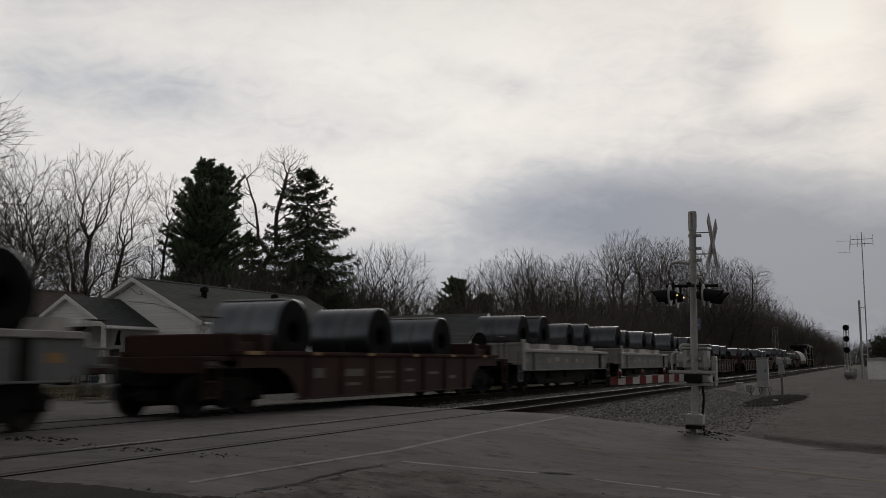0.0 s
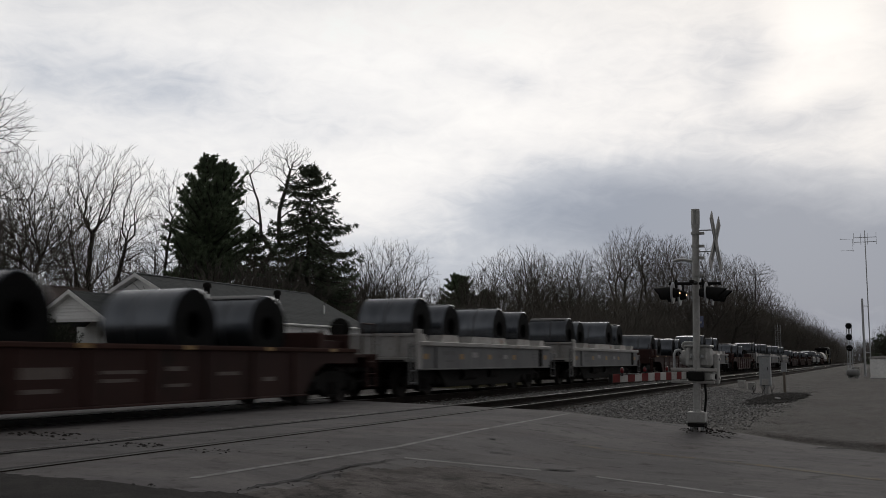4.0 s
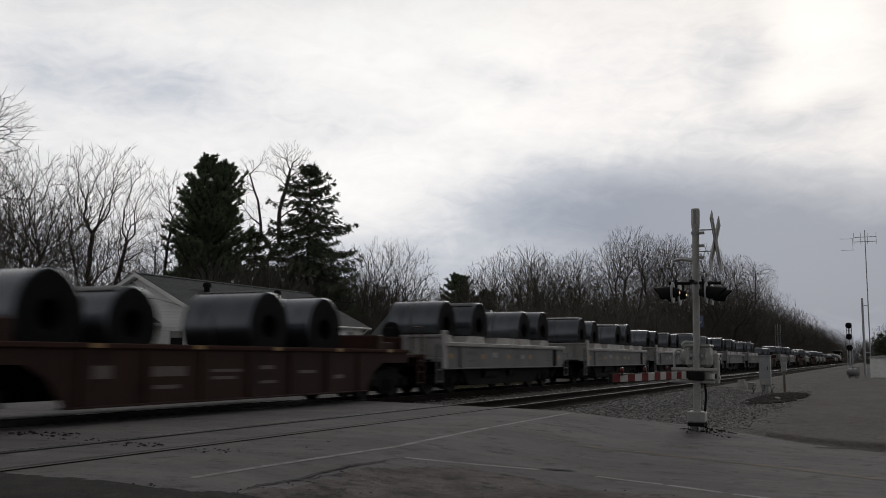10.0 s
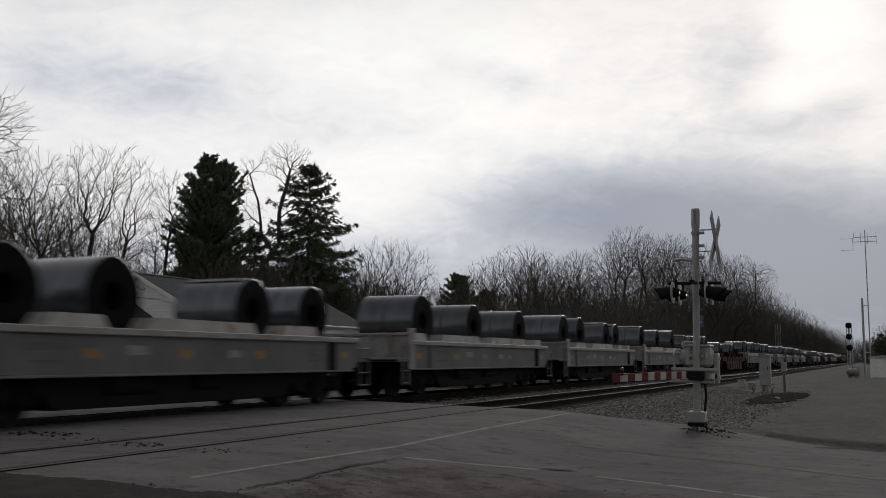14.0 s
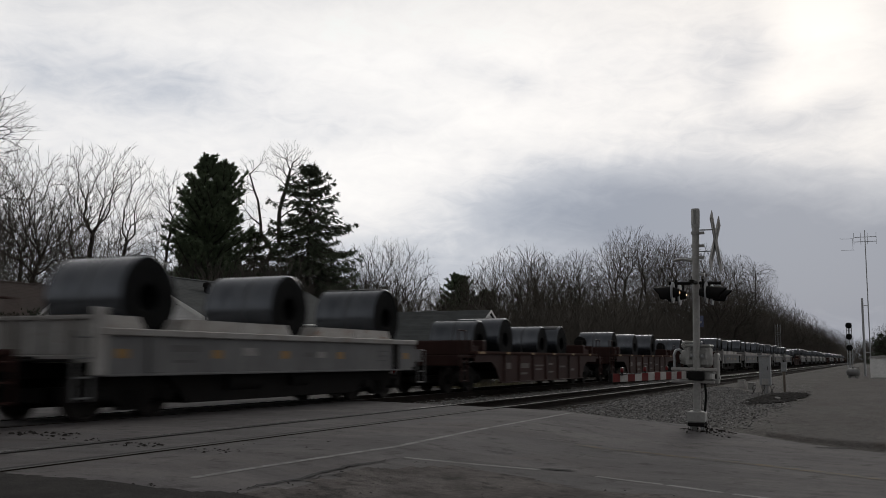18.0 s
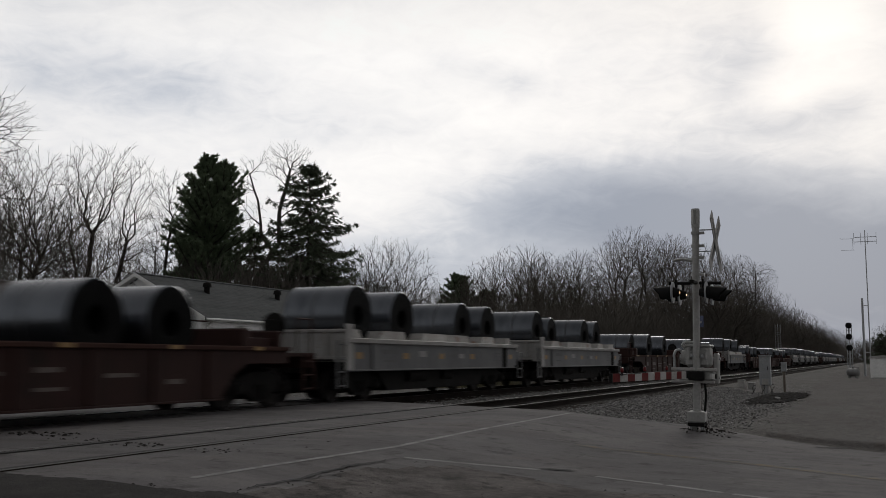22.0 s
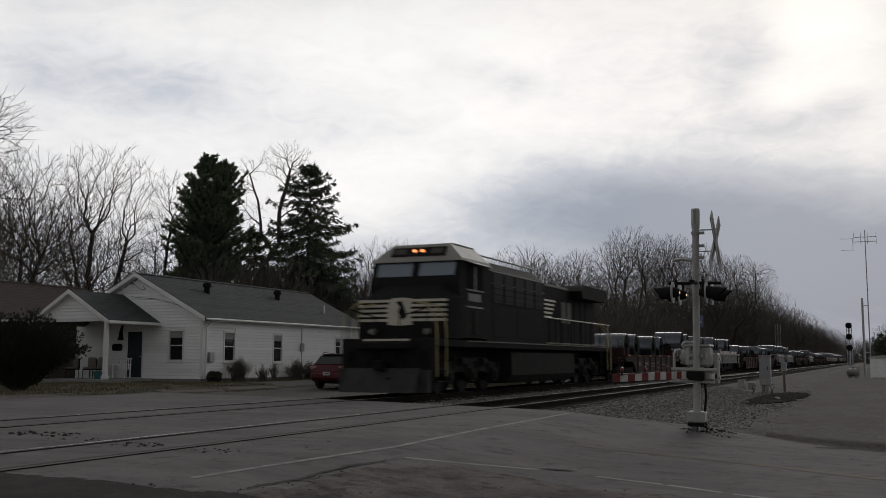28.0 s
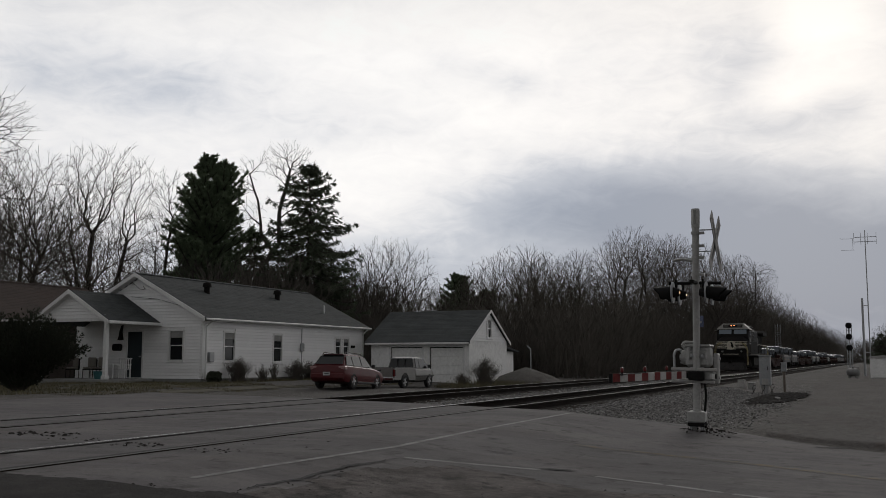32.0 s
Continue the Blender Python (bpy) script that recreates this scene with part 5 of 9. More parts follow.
far_loco = copy_thing(loco, pose(210.5, FAR_TRACK, 0, 0, 0, 180))
far_loco["label"] = "black freight locomotive at the far end of the train"
TRAIN.append((far_loco, 211.5, 0.0))


def covered_car():
    """A coil car under a rounded grey hood."""
    car = thing("covered_coil_car", "grey coil car under a rounded steel hood", "railway car", "railway cars of the train")
    n = 14
    prof = [(1.5 * math.cos(math.pi * i / n), 1.35 + 1.75 * math.sin(math.pi * i / n)) for i in range(n + 1)]
    part("hood", Mb().prism(prof, -7.0, 7.0, "x"), SILVER_RUST, car, "rounded grey hood")
    part("body", Mb().cbox(-8.2, 8.2, -1.5, 1.5, 0.8, 1.35, 0.03), RED, car)
    for x in (-5.8, 5.8):
        truck(car, x)
    part("coupler", COUPLER_ME, GRIME, car, at=pose(7.9, 0, 0))
    part("coupler", COUPLER_ME, GRIME, car, at=pose(-7.9, 0, 0, 0, 0, 180))
    return car


cov = covered_car()
cov.location = (190.3, FAR_TRACK, 0)
TRAIN.append((cov, 191.5, 0.0))


# ---- houses ----
SIDING = mat("white_siding", (0.85, 0.85, 0.85), (0.8, 0.8, 0.805), 0.35, 0.6, bump=0.03, bscale=20, mid=0.03, c3=(0.7, 0.69, 0.675), cut=0.7, spread=0.05)
TRIM = mat("white_trim", (0.76, 0.76, 0.755), (0.68, 0.68, 0.675), 1.5, 0.5, c3=(0.55, 0.54, 0.53), cut=0.66)
SHINGLE = mat("grey_shingle", (0.05, 0.056, 0.057), (0.03, 0.034, 0.036), 2.6, 0.95, bump=0.6, bscale=14, streak=(1, 1, 1), spread=0.15)
# garage shingle, coloured paler to offset its slope facing away from the sun
PALE_SHINGLE = mat("brightened_grey_shingle", (0.072, 0.079, 0.08), (0.048, 0.053, 0.055), 1.0, 0.9, bump=0.6, bscale=14, spread=0.12)
BROWN_SHINGLE = mat("brown_shingle", (0.06, 0.041, 0.034), (0.04, 0.029, 0.025), 1.0, 0.9, bump=0.6, bscale=14)
DOOR_PAINT = mat("dark_teal_door", (0.018, 0.03, 0.036), (0.014, 0.024, 0.03), 2, 0.45)
WIN_GLASS = glass_mat("window_glass", (0.014, 0.016, 0.018), 0.08)
WIN_GLASS.node_tree.nodes["Principled BSDF"].inputs["Specular IOR Level"].default_value = 0.35
PALE_WALL = mat("faded_white_board", (0.85, 0.85, 0.84), (0.78, 0.78, 0.77), 0.8, 0.7, bump=0.1, c3=(0.4, 0.39, 0.38), cut=0.62)
BLACK_METAL = mat("black_metal", (0.014, 0.014, 0.014), (0.01, 0.01, 0.01), 3, 0.7, 0.0, spec=0.12)
GALV = mat("galvanised_steel", (0.4, 0.41, 0.42), (0.32, 0.33, 0.34), 4, 0.45, 0.7, bump=0.1)
BRICK = mat("foundation_block", (0.3, 0.3, 0.29), (0.22, 0.22, 0.215), 2, 0.9, bump=0.3)
BLIND = mat("drawn_blind", (0.3, 0.3, 0.29), (0.24, 0.24, 0.235), 3, 0.8)
WOOD = mat("weathered_wood", (0.2, 0.17, 0.14), (0.13, 0.11, 0.095), 2, 0.85, bump=0.4, streak=(1, 1, 6))


def boards(parent, along, fixed, lo, hi, z0, z1, out, pitch=0.152, top=None, holes=()):
    """Overlapping siding boards on one wall: along 'x' or 'y' at the fixed other coordinate, facing out (+1 or -1).
    top(z) gives the ends of a board under a gable; holes are (lo, hi, z0, z1) of the openings."""
    z = z0
    while z < z1 - 0.02:
        h = min(pitch, z1 - z)
        a, b = top(z + h * 0.5) if top else (lo, hi)
        cuts = [(a, b)]
        for h0, h1, q0, q1 in holes:
            if z + h > q0 + 0.01 and z < q1 - 0.01:
                cuts = [c for u, w in cuts for c in ((u, min(w, h0)), (max(u, h1), w)) if c[1] - c[0] > 0.03]
        for u, w in cuts:
            lip = [(fixed, z - 0.008), (fixed + out * 0.042, z - 0.012), (fixed + out * 0.042, z + 0.012), (fixed + out * 0.004, z + h), (fixed, z + h)]
            if along == "x":
                m = Mb().prism(lip, u, w, "x")
            else:
                m = Mb().prism(lip, u, w, "y")
            part("siding_board", m, SIDING, parent, smooth=0)
        z += pitch


def wall_boxes(m, along, f0, f1, lo, hi, z0, z1, holes):
    """A wall slab with openings cut through it."""
    us = sorted({lo, hi, *[h for q in holes for h in q[:2]]})
    zs = sorted({z0, z1, *[h for q in holes for h in q[2:]]})
    for a, b in zip(us, us[1:]):
        run = None
        for c, d in zip(zs, zs[1:]):
            open_here = any(h[0] <= a and b <= h[1] and h[2] <= c and d <= h[3] for h in holes)
            if open_here:
                if run:
                    m.box(a, b, f0, f1, *run) if along == "x" else m.box(f0, f1, a, b, *run)
                run = None
            else:
                run = (run[0], d) if run else (c, d)
        if run:
            m.box(a, b, f0, f1, *run) if along == "x" else m.box(f0, f1, a, b, *run)
    return m


def window(parent, along, fixed, lo, hi, z0, z1, out, divided=True):
    """A sash window in a wall; along is the wall's direction."""
    def bx(m, u0, u1, d0, d1, q0, q1, c=0.008):
        f0, f1 = sorted((fixed + out * d0, fixed + out * d1))
        return m.cbox(u0, u1, f0, f1, q0, q1, c) if along == "x" else m.cbox(f0, f1, u0, u1, q0, q1, c)
    t = 0.1
    m = Mb()
    for u0, u1, q0, q1 in ((lo - t, lo, z0 - t, z1 + t), (hi, hi + t, z0 - t, z1 + t), (lo, hi, z1, z1 + t), (lo, hi, z0 - t, z0)):
        bx(m, u0, u1, 0.0, 0.055, q0, q1)
    w = part("window", m, TRIM, parent, "white sash window with dark glass")
    mid = (z0 + z1) / 2
    m = Mb()
    bx(m, lo, hi, -0.02, 0.03, mid - 0.025, mid + 0.025)
    part("meeting_rail", m, TRIM, w)
    m = Mb()
    bx(m, lo - 0.14, hi + 0.14, 0.0, 0.09, z0 - 0.14, z0 - 0.1)
    part("sill", m, TRIM, w)
    for q0, q1, d in ((z0, mid - 0.025, -0.03), (mid + 0.025, z1, -0.01)):
        m = Mb()
        bx(m, lo, hi, d - 0.012, d, q0, q1, 0.003)
        part("pane", m, WIN_GLASS, w)
    m = Mb()
    bx(m, lo, hi, -0.009, -0.004, mid + 0.55 * (z1 - mid), z1, 0.001)
    part("blind", m, BLIND, w)


def courses(parent, x0, x1, e, r, y_sign, material, axis="x"):
    """Shingle courses from eave e=(across, z) to ridge r, running along x (or y)."""
    n = 24
    d = Vector((r[0] - e[0], r[1] - e[1]))
    nrm = Vector((-d.y, d.x)).normalized()
    if nrm.y < 0:
        nrm = -nrm
    for i in range(n):
        p0 = Vector(e) + d * (i / n)
        p1 = Vector(e) + d * ((i + 1.08) / n)
        prof = [tuple(p0), tuple(p0 + nrm * 0.009), tuple(p1 + nrm * 0.005), tuple(p1)]
        part("shingle_course", Mb().prism(prof, x0, x1, axis), material, parent, smooth=0)


def house():
    h = thing("house", "low white clapboard house with grey shingle roof and gabled porch", "house")
    X0, X1, Y0, Y1, E, R = 38.2, 54.1, 28.98, 36.65, 3.08, 5.1
    YM = (Y0 + Y1) / 2
    part("foundation", Mb().cbox(X0 + 0.02, X1 - 0.02, Y0 + 0.02, Y1 - 0.02, -0.4, 0.16, 0.01), BRICK, h)
    T = 0.16
    wins = ((39.9, 40.69, 1.02, 2.35), (44.19, 44.94, 0.98, 2.32), (50.68, 51.26, 1.38, 2.27), (51.61, 52.22, 1.38, 2.27))
    m = wall_boxes(Mb(), "y", X0, X0 + T, Y0, Y1, 0.16, E, ((30.09, 30.84, 1.05, 2.39), (32.5, 33.38, 0.2, 2.4)))
    front = part("wall", m.prism([(Y0, E), (Y1, E), (YM, R - 0.1)], X0, X0 + T, "x"), SIDING, h)
    side = part("wall", wall_boxes(Mb(), "x", Y0, Y0 + T, X0 + T, X1, 0.16, E, wins), SIDING, h)
    part("inner_wall", Mb().box(X0 + 1.2, X0 + 1.3, Y0 + T, Y1 - T, 0.16, E), BROWN_SHINGLE, h)
    part("wall", Mb().box(X0 + T, X1, Y1 - T, Y1, 0.16, E), SIDING, h)
    part("wall", Mb().box(X1 - T, X1, Y0 + T, Y1 - T, 0.16, E), SIDING, h)

    def gable(z):
        if z < E:
            return Y0, Y1
        k = (z - E) / (R - 0.1 - E)
        return Y0 + (YM - Y0) * k, Y1 - (Y1 - YM) * k
    boards(front, "y", X0, Y0, Y1, 0.16, R - 0.15, -1, top=gable, holes=((29.99, 30.94, 0.95, 2.49), (32.4, 33.48, 0.2, 2.5)))
    boards(side, "x", Y0, X0, X1, 0.16, E, -1, holes=[(a - 0.1, b + 0.1, c - 0.1, d + 0.1) for a, b, c, d in wins])
    for a, b, c, d in wins:
        window(side, "x", Y0 - 0.004, a, b, c, d, -1)
    window(front, "y", X0 - 0.004, 30.09, 30.84, 1.05, 2.39, -1)
    dr = part("door", Mb().cbox(X0 - 0.03, X0 - 0.004, 32.5, 33.38, 0.2, 2.4, 0.008), DOOR_PAINT, front, "dark teal front door")
    part("door_frame", Mb().cbox(X0 - 0.05, X0 - 0.004, 32.4, 32.5, 0.18, 2.48, 0.008).cbox(X0 - 0.05, X0 - 0.004, 33.38, 33.48, 0.18, 2.5, 0.008).cbox(X0 - 0.05, X0 - 0.004, 32.5, 33.38, 2.4, 2.5, 0.008), TRIM, dr)
    part("door_knob", Mb().tube((X0 - 0.09, 32.6, 1.2), (X0 - 0.03, 32.6, 1.2), 0.035, n=10), GALV, dr)
    for z0, z1 in ((0.4, 1.1), (1.25, 2.2)):
        part("door_panel", Mb().cbox(X0 - 0.036, X0 - 0.03, 32.62, 33.26, z0, z1, 0.003), DOOR_PAINT, dr)
    part("corner_board", Mb().cbox(X0 - 0.035, X0 + 0.1, Y0 - 0.035, Y0 + 0.1, 0.16, E, 0.008), TRIM, h)
    part("corner_board", Mb().cbox(X1 - 0.1, X1 + 0.02, Y0 - 0.035, Y0 + 0.1, 0.16, E, 0.008), TRIM, h)
    # roof
    ov, s = 0.36, (R - E) / (YM - Y0)
    y0, y1, z0 = Y0 - ov, Y1 + ov, E - ov * s + 0.12
    HX = X1 + 0.3
    zr = R + 0.12
    hip = X1 - 0.2
    v = [(X0 - 0.35, y0, z0), (HX, y0, z0), (HX, y1, z0), (X0 - 0.35, y1, z0), (X0 - 0.35, YM, zr), (hip, YM, zr)]
    v += [(x, y, z - 0.12) for x, y, z in v]
    roof = part("roof", Mb().add(v, [(0, 1, 5, 4), (2, 3, 4, 5), (1, 2, 5), (6, 10, 11, 7), (8, 11, 10, 9), (7, 11, 8), (0, 6, 7, 1), (1, 7, 8, 2), (2, 8, 9, 3), (0, 4, 10, 6), (3, 9, 10, 4)]), SHINGLE, h, "grey asphalt shingle roof", smooth=0)
    courses(roof, X0 - 0.36, HX - 0.35, (y0 - 0.01, z0 + 0.004), (YM, zr + 0.004), -1, SHINGLE)
    part("ridge_cap", Mb().prism([(YM - 0.13, zr - 0.01), (YM, zr + 0.06), (YM + 0.13, zr - 0.01)], X0 - 0.36, hip, "x"), SHINGLE, roof)
    for sg, ye in ((1, y0), (-1, y1)):
        pr = [(ye - 0.02 * sg, z0 - 0.16), (ye - 0.02 * sg, z0 + 0.03), (YM, zr + 0.03), (YM, zr - 0.16)]
        part("rake_board", Mb().prism(pr, X0 - 0.39, X0 - 0.35, "x"), TRIM, roof, "white rake board")
    for ye in (y0, y1):
        part("rake_soffit", Mb().prism([(ye, z0 - 0.125), (YM, zr - 0.125), (YM, zr - 0.15), (ye, z0 - 0.15)], X0 - 0.348, X0 + 0.02, "x"), TRIM, roof)
    gut = part("gutter", Mb().cbox(X0 - 0.3, HX, y0 - 0.12, y0 - 0.005, z0 - 0.115, z0 - 0.015, 0.025), TRIM, h, "white eave gutter")
    part("soffit", Mb().box(X0 - 0.3, HX, y0, Y0, z0 - 0.15, z0 - 0.125), TRIM, h)
    part("downspout", Mb().path([(X0 + 0.22, y0 - 0.05, z0 - 0.12), (X0 + 0.22, Y0 - 0.06, z0 - 0.4), (X0 + 0.22, Y0 - 0.06, 0.1)], 0.04, 8), TRIM, gut)
    part("downspout", Mb().path([(X1 - 0.1, y0 - 0.05, z0 - 0.12), (X1 - 0.1, Y0 - 0.06, z0 - 0.4), (X1 - 0.1, Y0 - 0.06, 0.1)], 0.04, 8), TRIM, gut)
    for x, y, c in ((41.6, 31.35, GRIME), (48.2, 31.4, GRIME)):
        zz = z0 + (y - y0) * s
        vent = part("roof_vent", Mb().tube((x, y, zz - 0.05), (x, y, zz + 0.34), 0.15, n=14).tube((x, y, zz + 0.3), (x, y, zz + 0.5), 0.24, 0.2, 14), c, roof, "black roof vent")
        part("vent_cap", Mb().tube((x, y, zz + 0.5), (x, y, zz + 0.56), 0.16, 0.08, 12), GRIME, vent)
    zz = z0 + (30.1 - y0) * s
    part("vent_pipe", Mb().tube((51.3, 30.1, zz - 0.05), (51.3, 30.1, zz + 0.5), 0.05, n=10), TRIM, roof)
    part("service_wire", Mb().path([(X0 - 0.4, YM + 0.05, 4.75), (X0 - 0.2, YM - 0.2, 4.45), (X0 - 0.08, YM - 0.45, 4.42), (X0 - 0.08, YM - 0.3, 4.62)], 0.012, 5).path([(X0 - 0.08, YM + 0.4, 4.1), (X0 - 0.08, YM - 1.2, 3.95), (X0 - 0.08, YM - 3.2, 3.45)], 0.01, 5), BLACK_METAL, front, "thin sagging service wire")
    part("meter_box", Mb().cbox(46.72, 47.04, Y0 - 0.18, Y0 - 0.045, 1.5, 1.95, 0.04).tube((46.88, Y0 - 0.08, 1.9), (46.88, Y0 - 0.08, 2.75), 0.025, n=8).tube((46.88, Y0 - 0.08, 0.3), (46.88, Y0 - 0.08, 1.5), 0.02, n=8), GALV, side, "grey electric meter and conduit")
    part("utility_box", Mb().cbox(38.55, 38.9, Y0 - 0.2, Y0 - 0.03, 0.95, 1.4, 0.02), GALV, side)
    part("wall_box", Mb().cbox(52.5, 52.9, Y0 - 0.12, Y0 - 0.03, 1.75, 1.9, 0.01), BLACK_METAL, side)
    # porch
    PX, PL, PR, PE, PP = 34.9, 31.74, 35.84, 2.98, 4.22
    PM = (PL + PR) / 2
    deck = part("porch_deck", Mb().cbox(PX, X0 - 0.03, PL, PR, -0.2, 0.16, 0.02), BRICK, h)
    part("porch_step", Mb().cbox(PX - 0.05, PX + 1.0, PL - 0.7, PL - 0.02, -0.2, 0.05, 0.02), BRICK, deck)
    sp = (PP - PE) / (PM - PL)
    prf = [(PL - 0.3, PE - 0.3 * sp), (PM, PP), (PR + 0.3, PE - 0.3 * sp), (PR + 0.3, PE - 0.3 * sp - 0.12), (PM, PP - 0.12), (PL - 0.3, PE - 0.3 * sp - 0.12)]
    proof = part("porch_roof", Mb().prism(prf, PX - 0.3, X0 + 0.3, "x"), SHINGLE, h, "grey shingled porch gable roof", smooth=0)
    courses(proof, PX - 0.31, X0, (PL - 0.31, PE - 0.3 * sp + 0.002), (PM, PP + 0.004), -1, SHINGLE)
    for sg, ye in ((1, PL - 0.32), (-1, PR + 0.32)):
        part("rake_board", Mb().prism([(ye, PE - 0.32 * sp - 0.16), (ye, PE - 0.32 * sp + 0.03), (PM, PP + 0.03), (PM, PP - 0.16)], PX - 0.34, PX - 0.3, "x"), TRIM, proof)
    for ye in (PL - 0.3, PR + 0.3):
        part("rake_soffit", Mb().prism([(ye, PE - 0.3 * sp - 0.125), (PM, PP - 0.125), (PM, PP - 0.15), (ye, PE - 0.3 * sp - 0.15)], PX - 0.298, PX + 0.02, "x"), TRIM, proof)
    part("porch_ceiling", Mb().box(PX + 0.1, X0 - 0.05, PL + 0.1, PR - 0.1, PE - 0.06, PE - 0.045), TRIM, h)
    pg = part("porch_gable", Mb().prism([(PL, PE - 0.04), (PR, PE - 0.04), (PM, PP - 0.14)], PX, PX + 0.08, "x"), SIDING, h)

    def pgable(z):
        k = max(0.0, (z - PE + 0.04) / (PP - PE - 0.1))
        return PL + (PM - PL) * k, PR - (PR - PM) * k
    boards(pg, "y", PX, PL, PR, PE - 0.04, PP - 0.2, -1, top=pgable)
    part("porch_beam", Mb().cbox(PX - 0.03, PX + 0.15, PL, PR, PE - 0.2, PE - 0.04, 0.01).cbox(PX + 0.15, X0 - 0.03, PL, PL + 0.15, PE - 0.2, PE - 0.04, 0.01), TRIM, h)
    part("gutter", Mb().cbox(PX - 0.3, X0 - 0.04, PL - 0.42, PL - 0.31, PE - 0.3 * sp - 0.14, PE - 0.3 * sp, 0.02), TRIM, proof)
    for y in (PL + 0.12, PR - 0.12):
        po = part("porch_post", Mb().cbox(PX + 0.02, PX + 0.2, y - 0.09, y + 0.09, 0.16, PE - 0.2, 0.015), TRIM, h)
        part("post_base", Mb().cbox(PX - 0.02, PX + 0.24, y - 0.13, y + 0.13, 0.16, 0.34, 0.015), TRIM, po)
    part("mailbox", Mb().cbox(X0 - 0.2, X0 - 0.03, 33.68, 34.25, 1.48, 1.82, 0.06), BLACK_METAL, front, "black wall mailbox")
    part("wall_bracket", Mb().prism([(33.62, 2.0), (33.98, 2.0), (33.9, 2.2), (33.86, 2.45), (33.74, 2.72), (33.66, 2.72), (33.72, 2.4), (33.68, 2.2)], X0 - 0.1, X0 - 0.045, "x"), BLACK_METAL, front, "black wrought wall bracket")
    return h


house()


def bench(x, y, turn):
    b = thing("porch_bench", "white slatted wooden bench on the porch", "bench", at=pose(x, y, 0.16, 0, 0, turn))
    for i in range(3):
        part("seat_slat", Mb().cbox(-0.38, 0.38, -0.2 + i * 0.14, -0.09 + i * 0.14, 0.42, 0.45, 0.005), TRIM, b)
    for i in range(6):
        part("back_slat", Mb().cbox(-0.34 + i * 0.125, -0.28 + i * 0.125, 0.24, 0.27, 0.45, 0.92, 0.005), TRIM, b)
    part("back_rail", Mb().cbox(-0.4, 0.4, 0.23, 0.28, 0.9, 0.97, 0.008), TRIM, b)
    for sx in (-0.38, 0.32):
        for sy in (-0.2, 0.2):
            part("leg", Mb().cbox(sx, sx + 0.06, sy - 0.03, sy + 0.03, 0, 0.62, 0.006), TRIM, b)
        part("armrest", Mb().cbox(sx - 0.01, sx + 0.07, -0.25, 0.25, 0.62, 0.66, 0.006), TRIM, b)


bench(37.3, 32.95, -90)


def patio_chair(x, y, turn):
    c = thing("porch_chair", "dark metal porch chair with grey cushions", "chair", "chairs on the porch", at=pose(x, y, 0.16, 0, 0, turn))
    part("seat", Mb().cbox(-0.25, 0.25, -0.25, 0.25, 0.4, 0.45, 0.02), BLACK_METAL, c)
    part("backrest", Mb().cbox(-0.25, 0.25, 0.2, 0.26, 0.45, 0.95, 0.02), BLACK_METAL, c)
    part("cushion", Mb().cbox(-0.24, 0.24, -0.24, 0.2, 0.45, 0.54, 0.04), CUSHION, c, "grey seat cushion")
    part("cushion", Mb().cbox(-0.24, 0.24, 0.1, 0.2, 0.54, 1.0, 0.04), CUSHION, c, "grey back cushion")
    for sx in (-0.22, 0.22):
        for sy in (-0.22, 0.22):
            part("leg", Mb().tube((sx, sy, 0), (sx, sy, 0.42), 0.018, n=6), BLACK_METAL, c)


CUSHION = mat("grey_cushion", (0.2, 0.185, 0.165), (0.15, 0.14, 0.125), 3, 0.9, bump=0.3)
patio_chair(37.1, 34.1, 268)
patio_chair(37.15, 34.75, 272)
patio_chair(36.8, 35.5, 250)
pl = thing("planter", "teal plastic planter on the porch", "planter", at=pose(35.6, 32.8, 0.16))
part("pot", Mb().lathe([(0, 0.16), (0.36, 0.22), (0.36, 0.18), (0.05, 0.13)], 16, "z"), mat("teal_plastic", (0.03, 0.12, 0.13), (0.025, 0.1, 0.11), 3, 0.5), pl)


